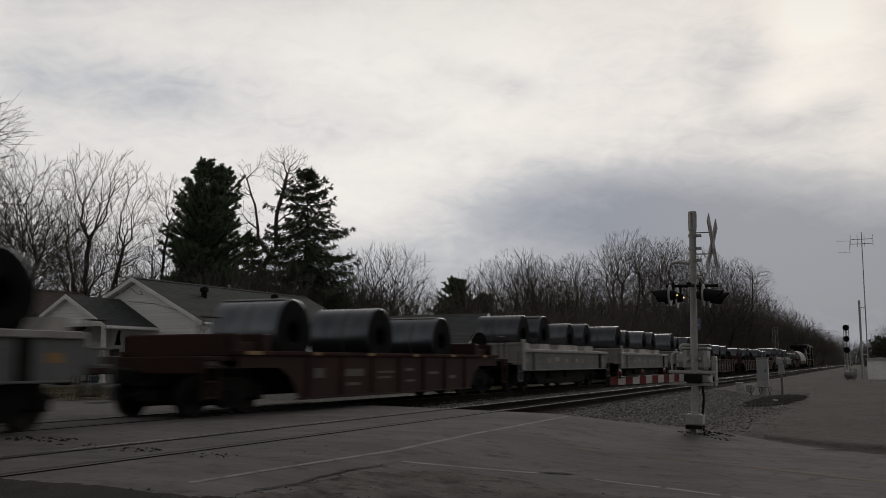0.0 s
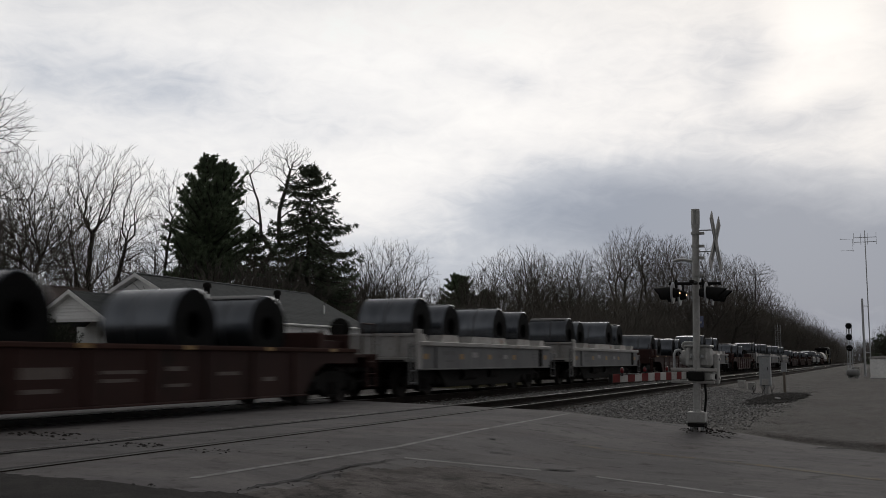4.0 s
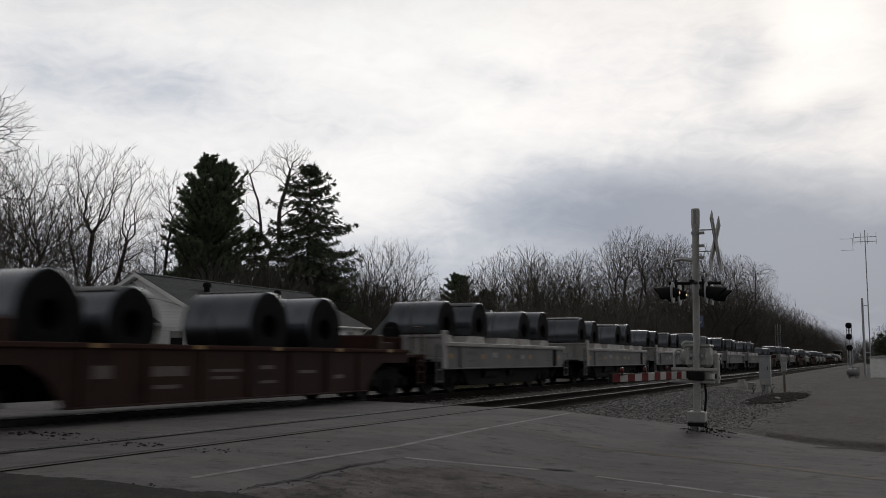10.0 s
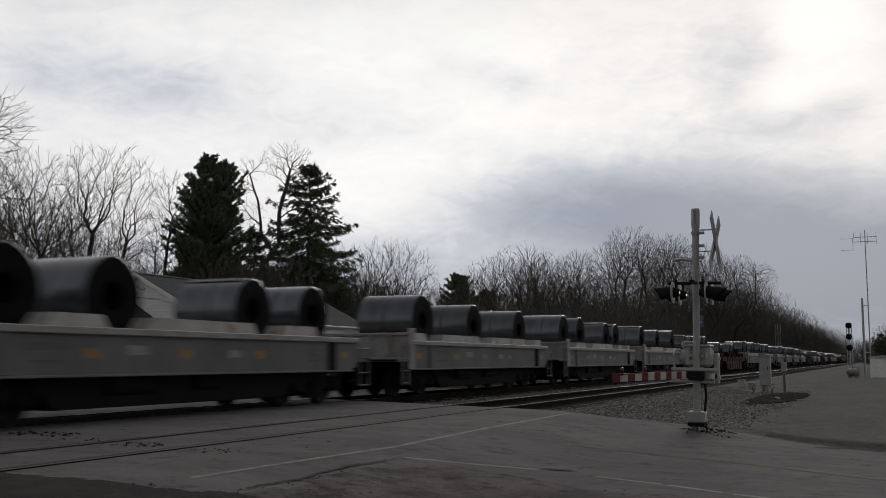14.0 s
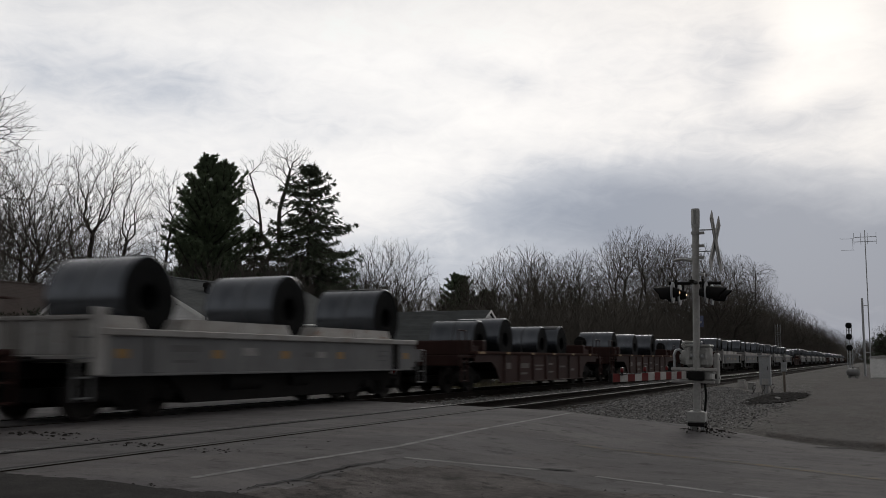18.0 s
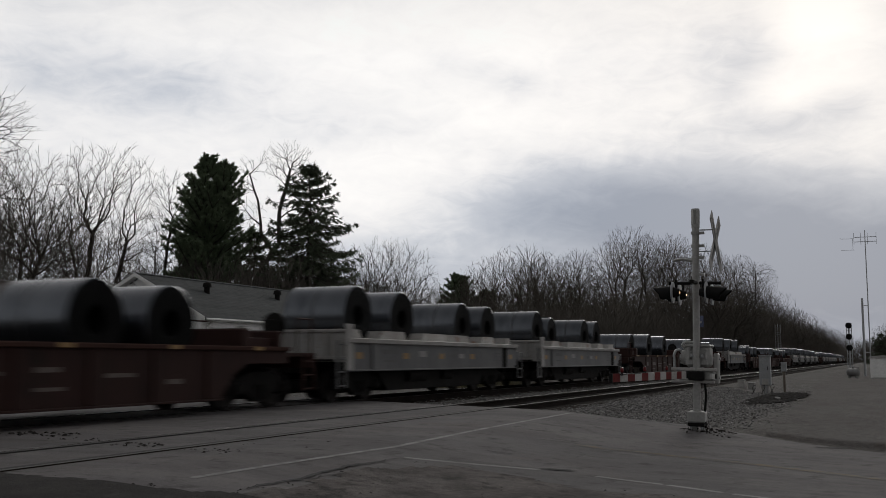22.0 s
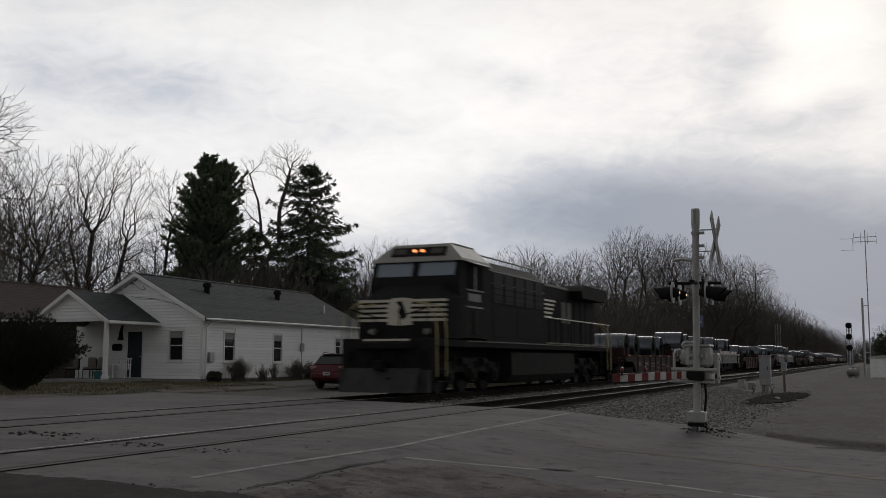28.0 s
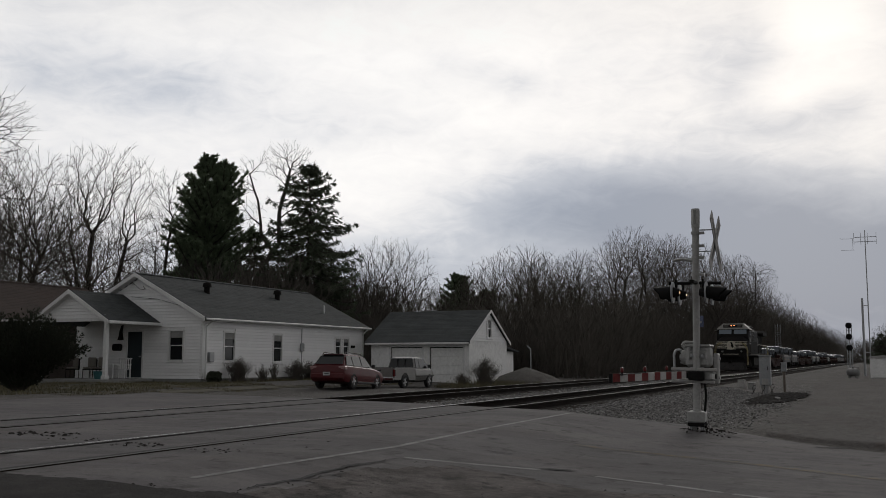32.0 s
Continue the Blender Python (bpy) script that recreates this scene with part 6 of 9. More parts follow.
def garage():
    g = thing("garage", "white two-door garage with grey shingle gable roof", "garage")
    X0, X1, Y0, Y1, E, R = 52.6, 58.85, 21.3, 27.6, 2.15, 3.92
    XM = (X0 + X1) / 2
    B = -0.35
    T = 0.14
    doors = ((21.67, 23.8), (24.23, 26.33))
    fr = part("wall", Mb().box(X0, X0 + T, Y0, doors[0][0], B, E).box(X0, X0 + T, doors[0][1], doors[1][0], B, E).box(X0, X0 + T, doors[1][1], Y1, B, E).box(X0, X0 + T, doors[0][0], doors[0][1], 1.78, E).box(X0, X0 + T, doors[1][0], doors[1][1], 1.78, E), PALE_WALL, g)
    gb = part("wall", Mb().box(X0 + T, X1, Y0, Y0 + T, B, E).prism([(X0, E), (55.4, E), (55.4, R - 0.25), (XM - 0.25, R - 0.25)], Y0, Y0 + T).prism([(56.0, E), (X1, E), (XM + 0.25, R - 0.25), (56.0, R - 0.25)], Y0, Y0 + T).box(55.4, 56.0, Y0, Y0 + T, E, 2.4).box(55.4, 56.0, Y0, Y0 + T, 3.4, R - 0.25), PALE_WALL, g)
    part("wall", Mb().prism([(X0 + T, B), (X1, B), (X1, E), (XM, R - 0.08), (X0 + T, E + 0.04)], Y1 - T, Y1), PALE_WALL, g)
    part("wall", Mb().box(X1 - T, X1, Y0 + T, Y1 - T, B, E), PALE_WALL, g)
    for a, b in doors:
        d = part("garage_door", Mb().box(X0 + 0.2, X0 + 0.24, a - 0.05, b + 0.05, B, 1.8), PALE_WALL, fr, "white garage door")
        for i in range(4):
            part("door_panel", Mb().cbox(X0 + 0.16, X0 + 0.2, a + 0.02, b - 0.02, B + 0.02 + i * 0.53, B + 0.53 + i * 0.53, 0.015), PALE_WALL, d)
        # dark strips along the opening, painted in for the shade round the door
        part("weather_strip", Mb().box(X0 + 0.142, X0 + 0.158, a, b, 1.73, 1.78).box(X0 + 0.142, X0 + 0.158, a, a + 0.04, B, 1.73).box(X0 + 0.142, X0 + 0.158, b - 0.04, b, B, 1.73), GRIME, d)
        part("door_trim", Mb().cbox(X0 - 0.03, X0 + 0.0, a - 0.1, a, B, 1.88, 0.006).cbox(X0 - 0.03, X0, b, b + 0.1, B, 1.88, 0.006).cbox(X0 - 0.03, X0, a, b, 1.78, 1.88, 0.006), TRIM, d)

    def gable(z):
        k = (z - E) / (R - 0.08 - E)
        return X0 + (XM - X0) * k, X1 - (X1 - XM) * k
    boards(gb, "x", Y0, X0, X1, E, R - 0.2, -1, top=gable, holes=((55.3, 56.1, 2.3, 3.5),))
    window(gb, "x", Y0 - 0.01, 55.4, 56.0, 2.4, 3.4, -1)
    s = (R - E) / (XM - X0)
    ov = 0.3
    prof = [(X0 - ov, E - ov * s + 0.1), (XM, R + 0.1), (X1 + ov, E - ov * s + 0.1), (X1 + ov, E - ov * s - 0.02), (XM, R - 0.02), (X0 - ov, E - ov * s - 0.02)]
    roof = part("roof", Mb().prism(prof, Y0 - 0.15, Y1 + 0.3), PALE_SHINGLE, g, "grey asphalt shingle roof", smooth=0)
    courses(roof, Y0 - 0.16, Y1 + 0.31, (X0 - ov - 0.01, E - ov * s + 0.104), (XM, R + 0.104), -1, PALE_SHINGLE, "y")
    part("gutter", Mb().cbox(X0 - ov - 0.1, X0 - ov - 0.01, Y0 - 0.1, Y1 + 0.25, E - ov * s - 0.06, E - ov * s + 0.06, 0.02), TRIM, g)
    for a, b in ((X0 - ov, XM), (X1 + ov, XM)):
        part("rake_board", Mb().prism([(a, E - ov * s - 0.04), (a, E - ov * s + 0.12), (b, R + 0.12), (b, R - 0.04)], Y0 - 0.19, Y0 - 0.15), TRIM, roof)
    return g


garage()


def brown_house():
    h = thing("neighbour_house", "dark house with brown shingle roof beside the white house", "house")
    X0, X1, Y0, Y1, E, R = 22.0, 44.4, 38.9, 46.1, 3.22, 5.2
    YM = (Y0 + Y1) / 2
    wall = mat("dark_brick_wall", (0.1, 0.085, 0.075), (0.075, 0.062, 0.055), 2, 0.9, bump=0.3)
    wins = [(x, x + 1.0, 1.0, 2.4) for x in (26.0, 31.0, 35.6)]
    part("wall", wall_boxes(Mb().box(X0, X1, Y1 - 0.2, Y1, -0.3, E).box(X0, X0 + 0.2, Y0 + 0.2, Y1 - 0.2, -0.3, E).box(X1 - 0.2, X1, Y0 + 0.2, Y1 - 0.2, -0.3, E), "x", Y0, Y0 + 0.2, X0, X1, -0.3, E, wins), wall, h)
    part("gable_wall", Mb().prism([(Y0, E), (Y1, E), (YM, R - 0.2)], X1 - 0.2, X1, "x"), wall, h)
    prof = [(Y0 - 0.5, E - 0.2), (YM, R), (Y1 + 0.5, E - 0.2), (Y1 + 0.5, E - 0.32), (YM, R - 0.14), (Y0 - 0.5, E - 0.32)]
    roof = part("roof", Mb().prism(prof, X0 - 0.5, X1 + 0.4, "x"), BROWN_SHINGLE, h, "brown shingle roof", smooth=0)
    courses(roof, X0 - 0.5, X1 + 0.4, (Y0 - 0.51, E - 0.196), (YM, R + 0.004), -1, BROWN_SHINGLE)
    part("ridge_cap", Mb().prism([(YM - 0.14, R - 0.02), (YM, R + 0.05), (YM + 0.14, R - 0.02)], X0 - 0.5, X1 + 0.4, "x"), BROWN_SHINGLE, roof)
    part("gutter", Mb().cbox(X0 - 0.5, X1 + 0.4, Y0 - 0.62, Y0 - 0.5, E - 0.35, E - 0.22, 0.02), TRIM, h)
    for a, b, c, d in wins:
        window(h, "x", Y0 - 0.005, a, b, c, d, -1)


brown_house()

# shed roof seen behind the garage
sh = thing("lean_to_shed", "small grey lean-to shed behind the garage", "shed")
part("wall", Mb().cbox(61.0, 63.5, 22.5, 25.0, -0.3, 1.6, 0.02), PALE_WALL, sh)
part("roof", Mb().prism([(60.7, 1.9), (63.8, 1.55), (63.8, 1.65), (60.7, 2.0)], 22.2, 25.3), SHINGLE, sh)
po = thing("yard_post", "bent pale metal post beside the garage", "post")
part("pole", Mb().path([(61.5, 20.6, -0.3), (61.5, 20.6, 1.75), (61.4, 20.8, 1.95)], 0.04, 8), GALV, po)


# ---- crossing signal and lineside things ----
MAST_PAINT = mat("aluminium_paint", (0.36, 0.36, 0.35), (0.29, 0.29, 0.28), 3, 0.55, 0.3, bump=0.1, c3=(0.2, 0.19, 0.18), cut=0.66)
GATE_WHITE = mat("gate_white", (0.42, 0.41, 0.4), (0.32, 0.31, 0.3), 3, 0.8, c3=(0.26, 0.25, 0.24), cut=0.62, spec=0.1)
GATE_RED = mat("gate_red", (0.14, 0.022, 0.022), (0.1, 0.02, 0.02), 3, 0.8, spec=0.08)
LENS_RED = mat("red_lens", (0.13, 0.008, 0.01), (0.09, 0.006, 0.008), 3, 0.25)
DOT_LIT = mat("lit_side_dot", (1.0, 0.5, 0.2), (1.0, 0.5, 0.2), 1, 0.4, emit=4.0)
SIGN_BLUE = mat("blue_sign", (0.1, 0.125, 0.23), (0.085, 0.105, 0.2), 3, 0.4)
BOX_GREY = mat("grey_cabinet", (0.3, 0.31, 0.32), (0.24, 0.25, 0.26), 2, 0.5, bump=0.05)
MX, MY, MZ = 18.66, 3.065, -0.24          # mast and gate are placed and tilted to look upright in the camera's view


def crossing_signal():
    s = thing("crossing_signal", "grey railway crossing signal mast with crossbuck and flashers", "crossing signal", at=pose(MX, MY, MZ, 1.1))
    part("mast", Mb().tube((0, 0, 0.28), (0, 0, 3.72), 0.065, n=18), MAST_PAINT, s)
    base = part("base", Mb().cbox(-0.16, 0.16, -0.16, 0.16, 0.14, 0.34, 0.02).tube((0, 0, 0.34), (0, 0, 0.39), 0.085, 0.07, 14), MAST_PAINT, s, "grey split junction base")
    # black block put in for the shaded gap beneath the base
    part("base_skirt", Mb().cbox(-0.15, 0.15, -0.15, 0.15, 0.07, 0.14, 0.01), GRIME, base)
    part("foundation", Mb().cbox(-0.07, 0.07, -0.0, 0.12, -0.4, 0.07, 0.02), BRICK, base)
    for dx in (-0.1, 0.1):
        for dy in (-0.1, 0.1):
            part("anchor_bolt", Mb().tube((dx, dy, 0.0), (dx, dy, 0.12), 0.02, n=6), GALV, base)
    bell = part("bell", Mb().tube((0, 0, 3.72), (0, 0, 3.79), 0.075, n=18).tube((0, 0, 4.04), (0, 0, 4.08), 0.075, n=18), MAST_PAINT, s, "slotted electronic bell")
    for i in range(4):
        t = radians(45 + 90 * i)
        part("bell_pillar", Mb().cbox(-0.025, 0.025, -0.035, 0.035, 3.78, 4.05, 0.006, m=Matrix.Translation((0.05 * math.cos(t), 0.05 * math.sin(t), 0)) @ Matrix.Rotation(t, 4, "Z")), MAST_PAINT, bell)
    # crossbuck
    for sg in (1, -1):
        blade = part("crossbuck_blade", Mb().cbox(-0.67, 0.67, -0.008, 0.008, -0.115, 0.115, 0.003), GATE_WHITE, s, "white crossbuck blade", at=pose(0, -0.36 - 0.012 * sg, 3.43, 0, 0, -2.5) @ pose(0, 0, 0, 0, 45 * sg, 0))
        part("lettering_bars", Mb().box(-0.5, -0.1, -0.0095, -0.0085, -0.05, 0.05).box(0.1, 0.5, -0.0095, -0.0085, -0.05, 0.05), DARK_STENCIL, blade)
    for z in (3.28, 3.68):
        part("crossbuck_bracket", Mb().tube((0, 0, z), (0, -0.36, z), 0.012, n=6), GALV, s)
    for z in (3.6, 3.36, 3.14, 2.82):
        part("clamp", Mb().tube((0, 0, z), (0, 0, z + 0.05), 0.085, n=14).cbox(-0.03, 0.03, -0.16, -0.06, z, z + 0.05, 0.006), MAST_PAINT, s)
    part("conduit_arm", Mb().path([(0, 0.05, 3.1), (0, 0.25, 3.14), (0, 0.38, 3.12), (0, 0.42, 3.1)], 0.03, 8), MAST_PAINT, s)
    part("light_crossarm", Mb().cbox(-0.5, 0.5, -0.04, 0.04, 2.66, 2.72, 0.01).path([(0, -0.45, 2.69), (0, 0.5, 2.69)], 0.03, 8), BLACK_METAL, s)
    for side in (1, -1):
        for x in (-0.36, 0.36):
            y = side * (0.36 if side > 0 else 0.24)
            u = part("flasher", Mb().lathe([(-0.012, 0.0001), (-0.012, 0.195), (0.012, 0.195), (0.012, 0.0001)], 24, "y"), BOX_GREY, s, "round pale flasher background plate", at=pose(x, y, 2.495))
            part("lens", Mb().lathe([(side * 0.012, 0.0001), (side * 0.012, 0.1), (side * 0.03, 0.085), (side * 0.05, 0.0001)], 18, "y"), LENS_RED, u)
            n, ring = 16, []
            for i in range(n + 1):
                t = math.pi * (-0.35 + 1.7 * i / n)
                l = 0.2 + 0.16 * max(0.0, math.sin(t)) + 0.04 * math.cos(t) ** 2
                c, q = math.cos(t), math.sin(t)
                ring += [(0.112 * c, side * 0.012, 0.112 * q), (0.108 * c, side * l, 0.108 * q - 0.025), (0.115 * c, side * l, 0.115 * q - 0.025), (0.119 * c, side * 0.012, 0.119 * q)]
            hf = [(4 * i + j, 4 * i + (j + 1) % 4, 4 * i + 4 + (j + 1) % 4, 4 * i + 4 + j) for i in range(n) for j in range(4)] + [(0, 1, 2, 3), (4 * n, 4 * n + 3, 4 * n + 2, 4 * n + 1)]
            hood = Mb().add(ring, hf)
            part("hood", hood, BLACK_METAL, u)
            part("housing", Mb().tube((0, -side * 0.012, 0), (0, -side * 0.12, 0), 0.1, 0.07, 14), BLACK_METAL, u)
            if side > 0:
                part("indicator_dot", Mb().tube((-0.0, -side * 0.13, 0.0), (-0.0, -side * 0.115, 0.0), 0.016, n=10), DOT_LIT, u, "small lit orange indicator")
            part("drop_tube", Mb().tube((0, -side * 0.06, 0.08), (0, -side * 0.06, 0.24), 0.02, n=8), BLACK_METAL, u)
    part("blue_notice", Mb().cbox(-0.05, 0.05, -0.145, -0.135, 1.88, 2.09, 0.003), SIGN_BLUE, s, "small blue notice plate", at=pose(0, 0, 0, 0, 0, 60))
    part("notice_bracket", Mb().cbox(-0.02, 0.02, -0.14, -0.05, 1.95, 1.99, 0.004, m=pose(0, 0, 0, 0, 0, 60)), GALV, s)
    part("cable", Mb().path([(0.02, -0.14, 0.9), (0.02, -0.16, 0.6), (0.02, -0.13, 0.3), (0.02, -0.15, 0.05)], 0.022, 8), BLACK_METAL, s)
    return s


crossing_signal()


def gate():
    """The lowered gate: machine on the mast, counterweight arms and the striped arm across the lane."""
    g = thing("crossing_gate", "lowered crossing gate arm striped red and white with lamps", "crossing gate", at=pose(MX, MY, MZ, 1.1))
    case = part("gate_machine", Mb().cbox(-0.2, 0.26, -0.24, 0.2, 1.14, 1.53, 0.05), MAST_PAINT, g, "grey gate motor case", at=pose(0.26, 0.02, 0))
    part("case_lid", Mb().cbox(-0.22, 0.28, -0.26, 0.22, 1.51, 1.56, 0.02), MAST_PAINT, case)
    for y in (-0.17, 0.12):
        part("case_hinge", Mb().tube((-0.22, y, 1.28), (-0.22, y, 1.42), 0.025, n=8).tube((-0.22, y, 1.45), (-0.22, y, 1.5), 0.035, n=8), MAST_PAINT, case)
    part("side_hub", Mb().tube((0.0, 0.2, 1.32), (0.0, 0.29, 1.32), 0.15, 0.13, 18).tube((0.0, 0.29, 1.32), (0.0, 0.33, 1.32), 0.06, n=12), MAST_PAINT, case, "round bolted bearing cover")
    for i in range(6):
        t = radians(60 * i)
        part("hub_bolt", Mb().tube((0.115 * math.cos(t), 0.27, 1.32 + 0.115 * math.sin(t)), (0.115 * math.cos(t), 0.31, 1.32 + 0.115 * math.sin(t)), 0.018, n=6), GALV, case)
    part("conduit_elbow", Mb().path([(-0.05, 0.22, 1.47), (-0.05, 0.28, 1.54), (-0.05, 0.24, 1.6), (0.02, 0.1, 1.6)], 0.025, 8), MAST_PAINT, case)
    for y in (-0.09, 0.09):
        part("u_bolt", Mb().tube((0, y, 1.32), (0, y, 1.38), 0.035, n=10).tube((0, y, 1.06), (0, y, 1.14), 0.035, n=10).tube((-0.09, y, 1.35), (0.09, y, 1.35), 0.014, n=6), GALV, g)
    part("shaft", Mb().tube((0.1, -0.34, 0.98), (0.1, 0.46, 0.98), 0.05, n=12), BLACK_METAL, g)
    for y in (-0.3, 0.42):
        part("counterweight_arm", Mb().prism([(-0.3, 0.94), (-0.26, 1.02), (0.25, 1.05), (0.55, 0.98), (0.55, 0.9), (0.25, 0.9)], y - 0.02, y + 0.02), MAST_PAINT, g)
    cw = part("counterweight", Mb().cbox(0.2, 0.42, -0.36, -0.27, 0.84, 1.4, 0.02), MAST_PAINT, g, "upright counterweight plate")
    part("counterweight_bolt", Mb().tube((0.31, -0.38, 1.3), (0.31, -0.25, 1.3), 0.03, n=8).tube((0.31, -0.38, 0.95), (0.31, -0.25, 0.95), 0.03, n=8), GALV, cw)
    part("guard_loop", Mb().path([(0.1, 0.42, 1.08), (0.1, 0.43, 1.36), (0.1, 0.4, 1.44), (0.1, 0.34, 1.46), (0.1, 0.3, 1.44)], 0.024, 8), GALV, g)
    part("cross_beam", Mb().cbox(-0.06, 0.06, -0.36, 0.46, 1.07, 1.13, 0.012), GATE_WHITE, g)
    part("cross_beam", Mb().cbox(-0.06, 0.06, -0.32, 0.46, 0.85, 0.9, 0.012), GATE_WHITE, g)
    part("bearing_block", Mb().cbox(-0.14, 0.14, -0.14, 0.14, 0.9, 1.07, 0.02), BLACK_METAL, g)
    part("lower_plate", Mb().cbox(0.0, 0.3, -0.3, -0.12, 0.9, 1.07, 0.02), MAST_PAINT, g)
    # the arm lies along the track, towards -x
    n = 12
    L = 4.95
    y0, y1 = 0.16, 0.30
    for i in range(n):
        a, b = -0.3 - L * i / n, -0.3 - L * (i + 1) / n
        h0, h1 = 0.064 - 0.008 * i / n, 0.064 - 0.008 * (i + 1) / n
        ya, yb = y0 + (y1 - y0) * i / n, y0 + (y1 - y0) * (i + 1) / n
        zc = 1.0 + 0.02 * i / n
        v = []
        for x, h, y in ((a, h0, ya), (b, h1, yb)):
            v += [(x, y - 0.022, zc - h), (x, y + 0.022, zc - h), (x, y + 0.022, zc + h), (x, y - 0.022, zc + h)]
        m = Mb().add(v, [(0, 1, 2, 3), (7, 6, 5, 4), (0, 4, 5, 1), (1, 5, 6, 2), (2, 6, 7, 3), (3, 7, 4, 0)])
        part("arm_section", m, GATE_RED if i % 2 else GATE_WHITE, g, "red gate stripe" if i % 2 else "white gate stripe", smooth=0)
    part("tip_cap", Mb().cbox(-0.32 - L, -0.3 - L + 0.02, y1 - 0.026, y1 + 0.026, 0.955, 1.08, 0.004), BLACK_METAL, g)
    for x in (-4.85, -3.35, -1.6):
        lamp = part("arm_lamp", Mb().tube((x, 0.24, 1.05), (x, 0.24, 1.1), 0.018, n=10), BLACK_METAL, g)
        part("lamp_lens", Mb().lathe([(0.0, 0.02), (0.03, 0.027), (0.065, 0.019), (0.075, 0.0001)], 12, "z").moved(pose(x, 0.24, 1.095)), LENS_RED, lamp, "red arm lamp")
    cable = Mb()
    for i in range(24):
        x0, x1 = -0.4 - i * 0.19, -0.4 - (i + 1) * 0.19
        cable.tube((x0, 0.24, 1.068 + 0.004 * math.sin(i * 1.3)), (x1, 0.24, 1.068 + 0.004 * math.sin((i + 1) * 1.3)), 0.009, n=5)
    part("arm_cable", cable, BLACK_METAL, g)
    return g


gate()


def cabinet(x, y):
    z = H(x, y) - 0.05
    c = thing("signal_cabinet", "tall grey trackside signal cabinet on a stand", "cabinet", at=pose(x, y, z))
    part("body", Mb().cbox(-0.2, 0.2, -0.23, 0.23, 0.4, 1.63, 0.02), BOX_GREY, c)
    part("lid", Mb().cbox(-0.23, 0.23, -0.26, 0.26, 1.63, 1.68, 0.015), BOX_GREY, c)
    d = part("door", Mb().cbox(-0.215, -0.2, -0.19, 0.19, 0.74, 1.56, 0.006), BOX_GREY, c)
    part("lower_door", Mb().cbox(-0.215, -0.2, -0.13, 0.13, 0.43, 0.68, 0.006), GATE_WHITE, c, "pale lower cover plate")
    part("label_plate", Mb().box(-0.22, -0.215, -0.08, 0.08, 1.57, 1.62), GATE_WHITE, c)
    part("handle", Mb().cbox(-0.24, -0.215, -0.14, -0.11, 1.05, 1.2, 0.005), BLACK_METAL, d)
    part("stand", Mb().tube((0, 0, -0.2), (0, 0, 0.42), 0.14, n=14), BOX_GREY, c)
    for i in range(3):
        part("conduit", Mb().tube((-0.16, -0.1 + i * 0.1, 0.05), (-0.16, -0.1 + i * 0.1, 0.4), 0.025, n=8), GATE_WHITE, c)
    return c


cabinet(44.4, 4.38)
px = thing("junction_box", "grey junction box on a short post", "junction box", at=pose(45.6, 3.72, H(45.6, 3.72) - 0.05))
part("post", Mb().tube((0, 0, -0.2), (0, 0, 0.98), 0.055, n=10), WOOD, px)
part("box", Mb().cbox(-0.1, 0.1, -0.115, 0.115, 0.95, 1.32, 0.02), BOX_GREY, px)
part("lid", Mb().cbox(-0.12, 0.12, -0.13, 0.13, 1.32, 1.35, 0.01), BOX_GREY, px)
for dy, h, label in ((0.27, 0.3, "low pale concrete trackside box"), (-0.18, 0.27, "low grey trackside box beside a pale one")):
    jb = thing("track_box", label, "junction box", "boxes beside the track", at=pose(48.6, 5.6 + dy, H(48.6, 5.6 + dy)))
    part("body", Mb().cbox(-0.2, 0.2, -0.14, 0.14, -0.1, h, 0.02), GATE_WHITE if dy > 0 else BRICK, jb)
    part("lid", Mb().cbox(-0.22, 0.22, -0.16, 0.16, h, h + 0.05, 0.015), GATE_WHITE if dy > 0 else BRICK, jb)
scrap = thing("paper_scrap", "crumpled white scrap of paper on the dark stones", "litter", at=pose(35.2, 3.1, H(35.2, 3.1) + mound_rise(35.2, 3.1) + 0.04, 0, 0, 30))
part("sheet", Mb().prism([(-0.09, 0.0), (-0.03, 0.04), (0.04, 0.01), (0.1, 0.05), (0.1, 0.056), (0.04, 0.018), (-0.03, 0.048), (-0.09, 0.008)], -0.06, 0.06, "y"), GATE_WHITE, scrap)
for i in range(3):
    cb = thing("cable_loop", "black cable looping out of the ballast", "cable", "cables beside the cabinet", at=pose(43.4 + i * 0.7, 4.75 - i * 0.3, H(43.4 + i * 0.7, 4.75 - i * 0.3)))
    part("cable", Mb().path([(0.4 * math.cos(t * 0.45), 0.1 * math.sin(t), 0.4 * math.sin(t * 0.45) - 0.02) for t in range(8)], 0.011, 6), BLACK_METAL, cb)


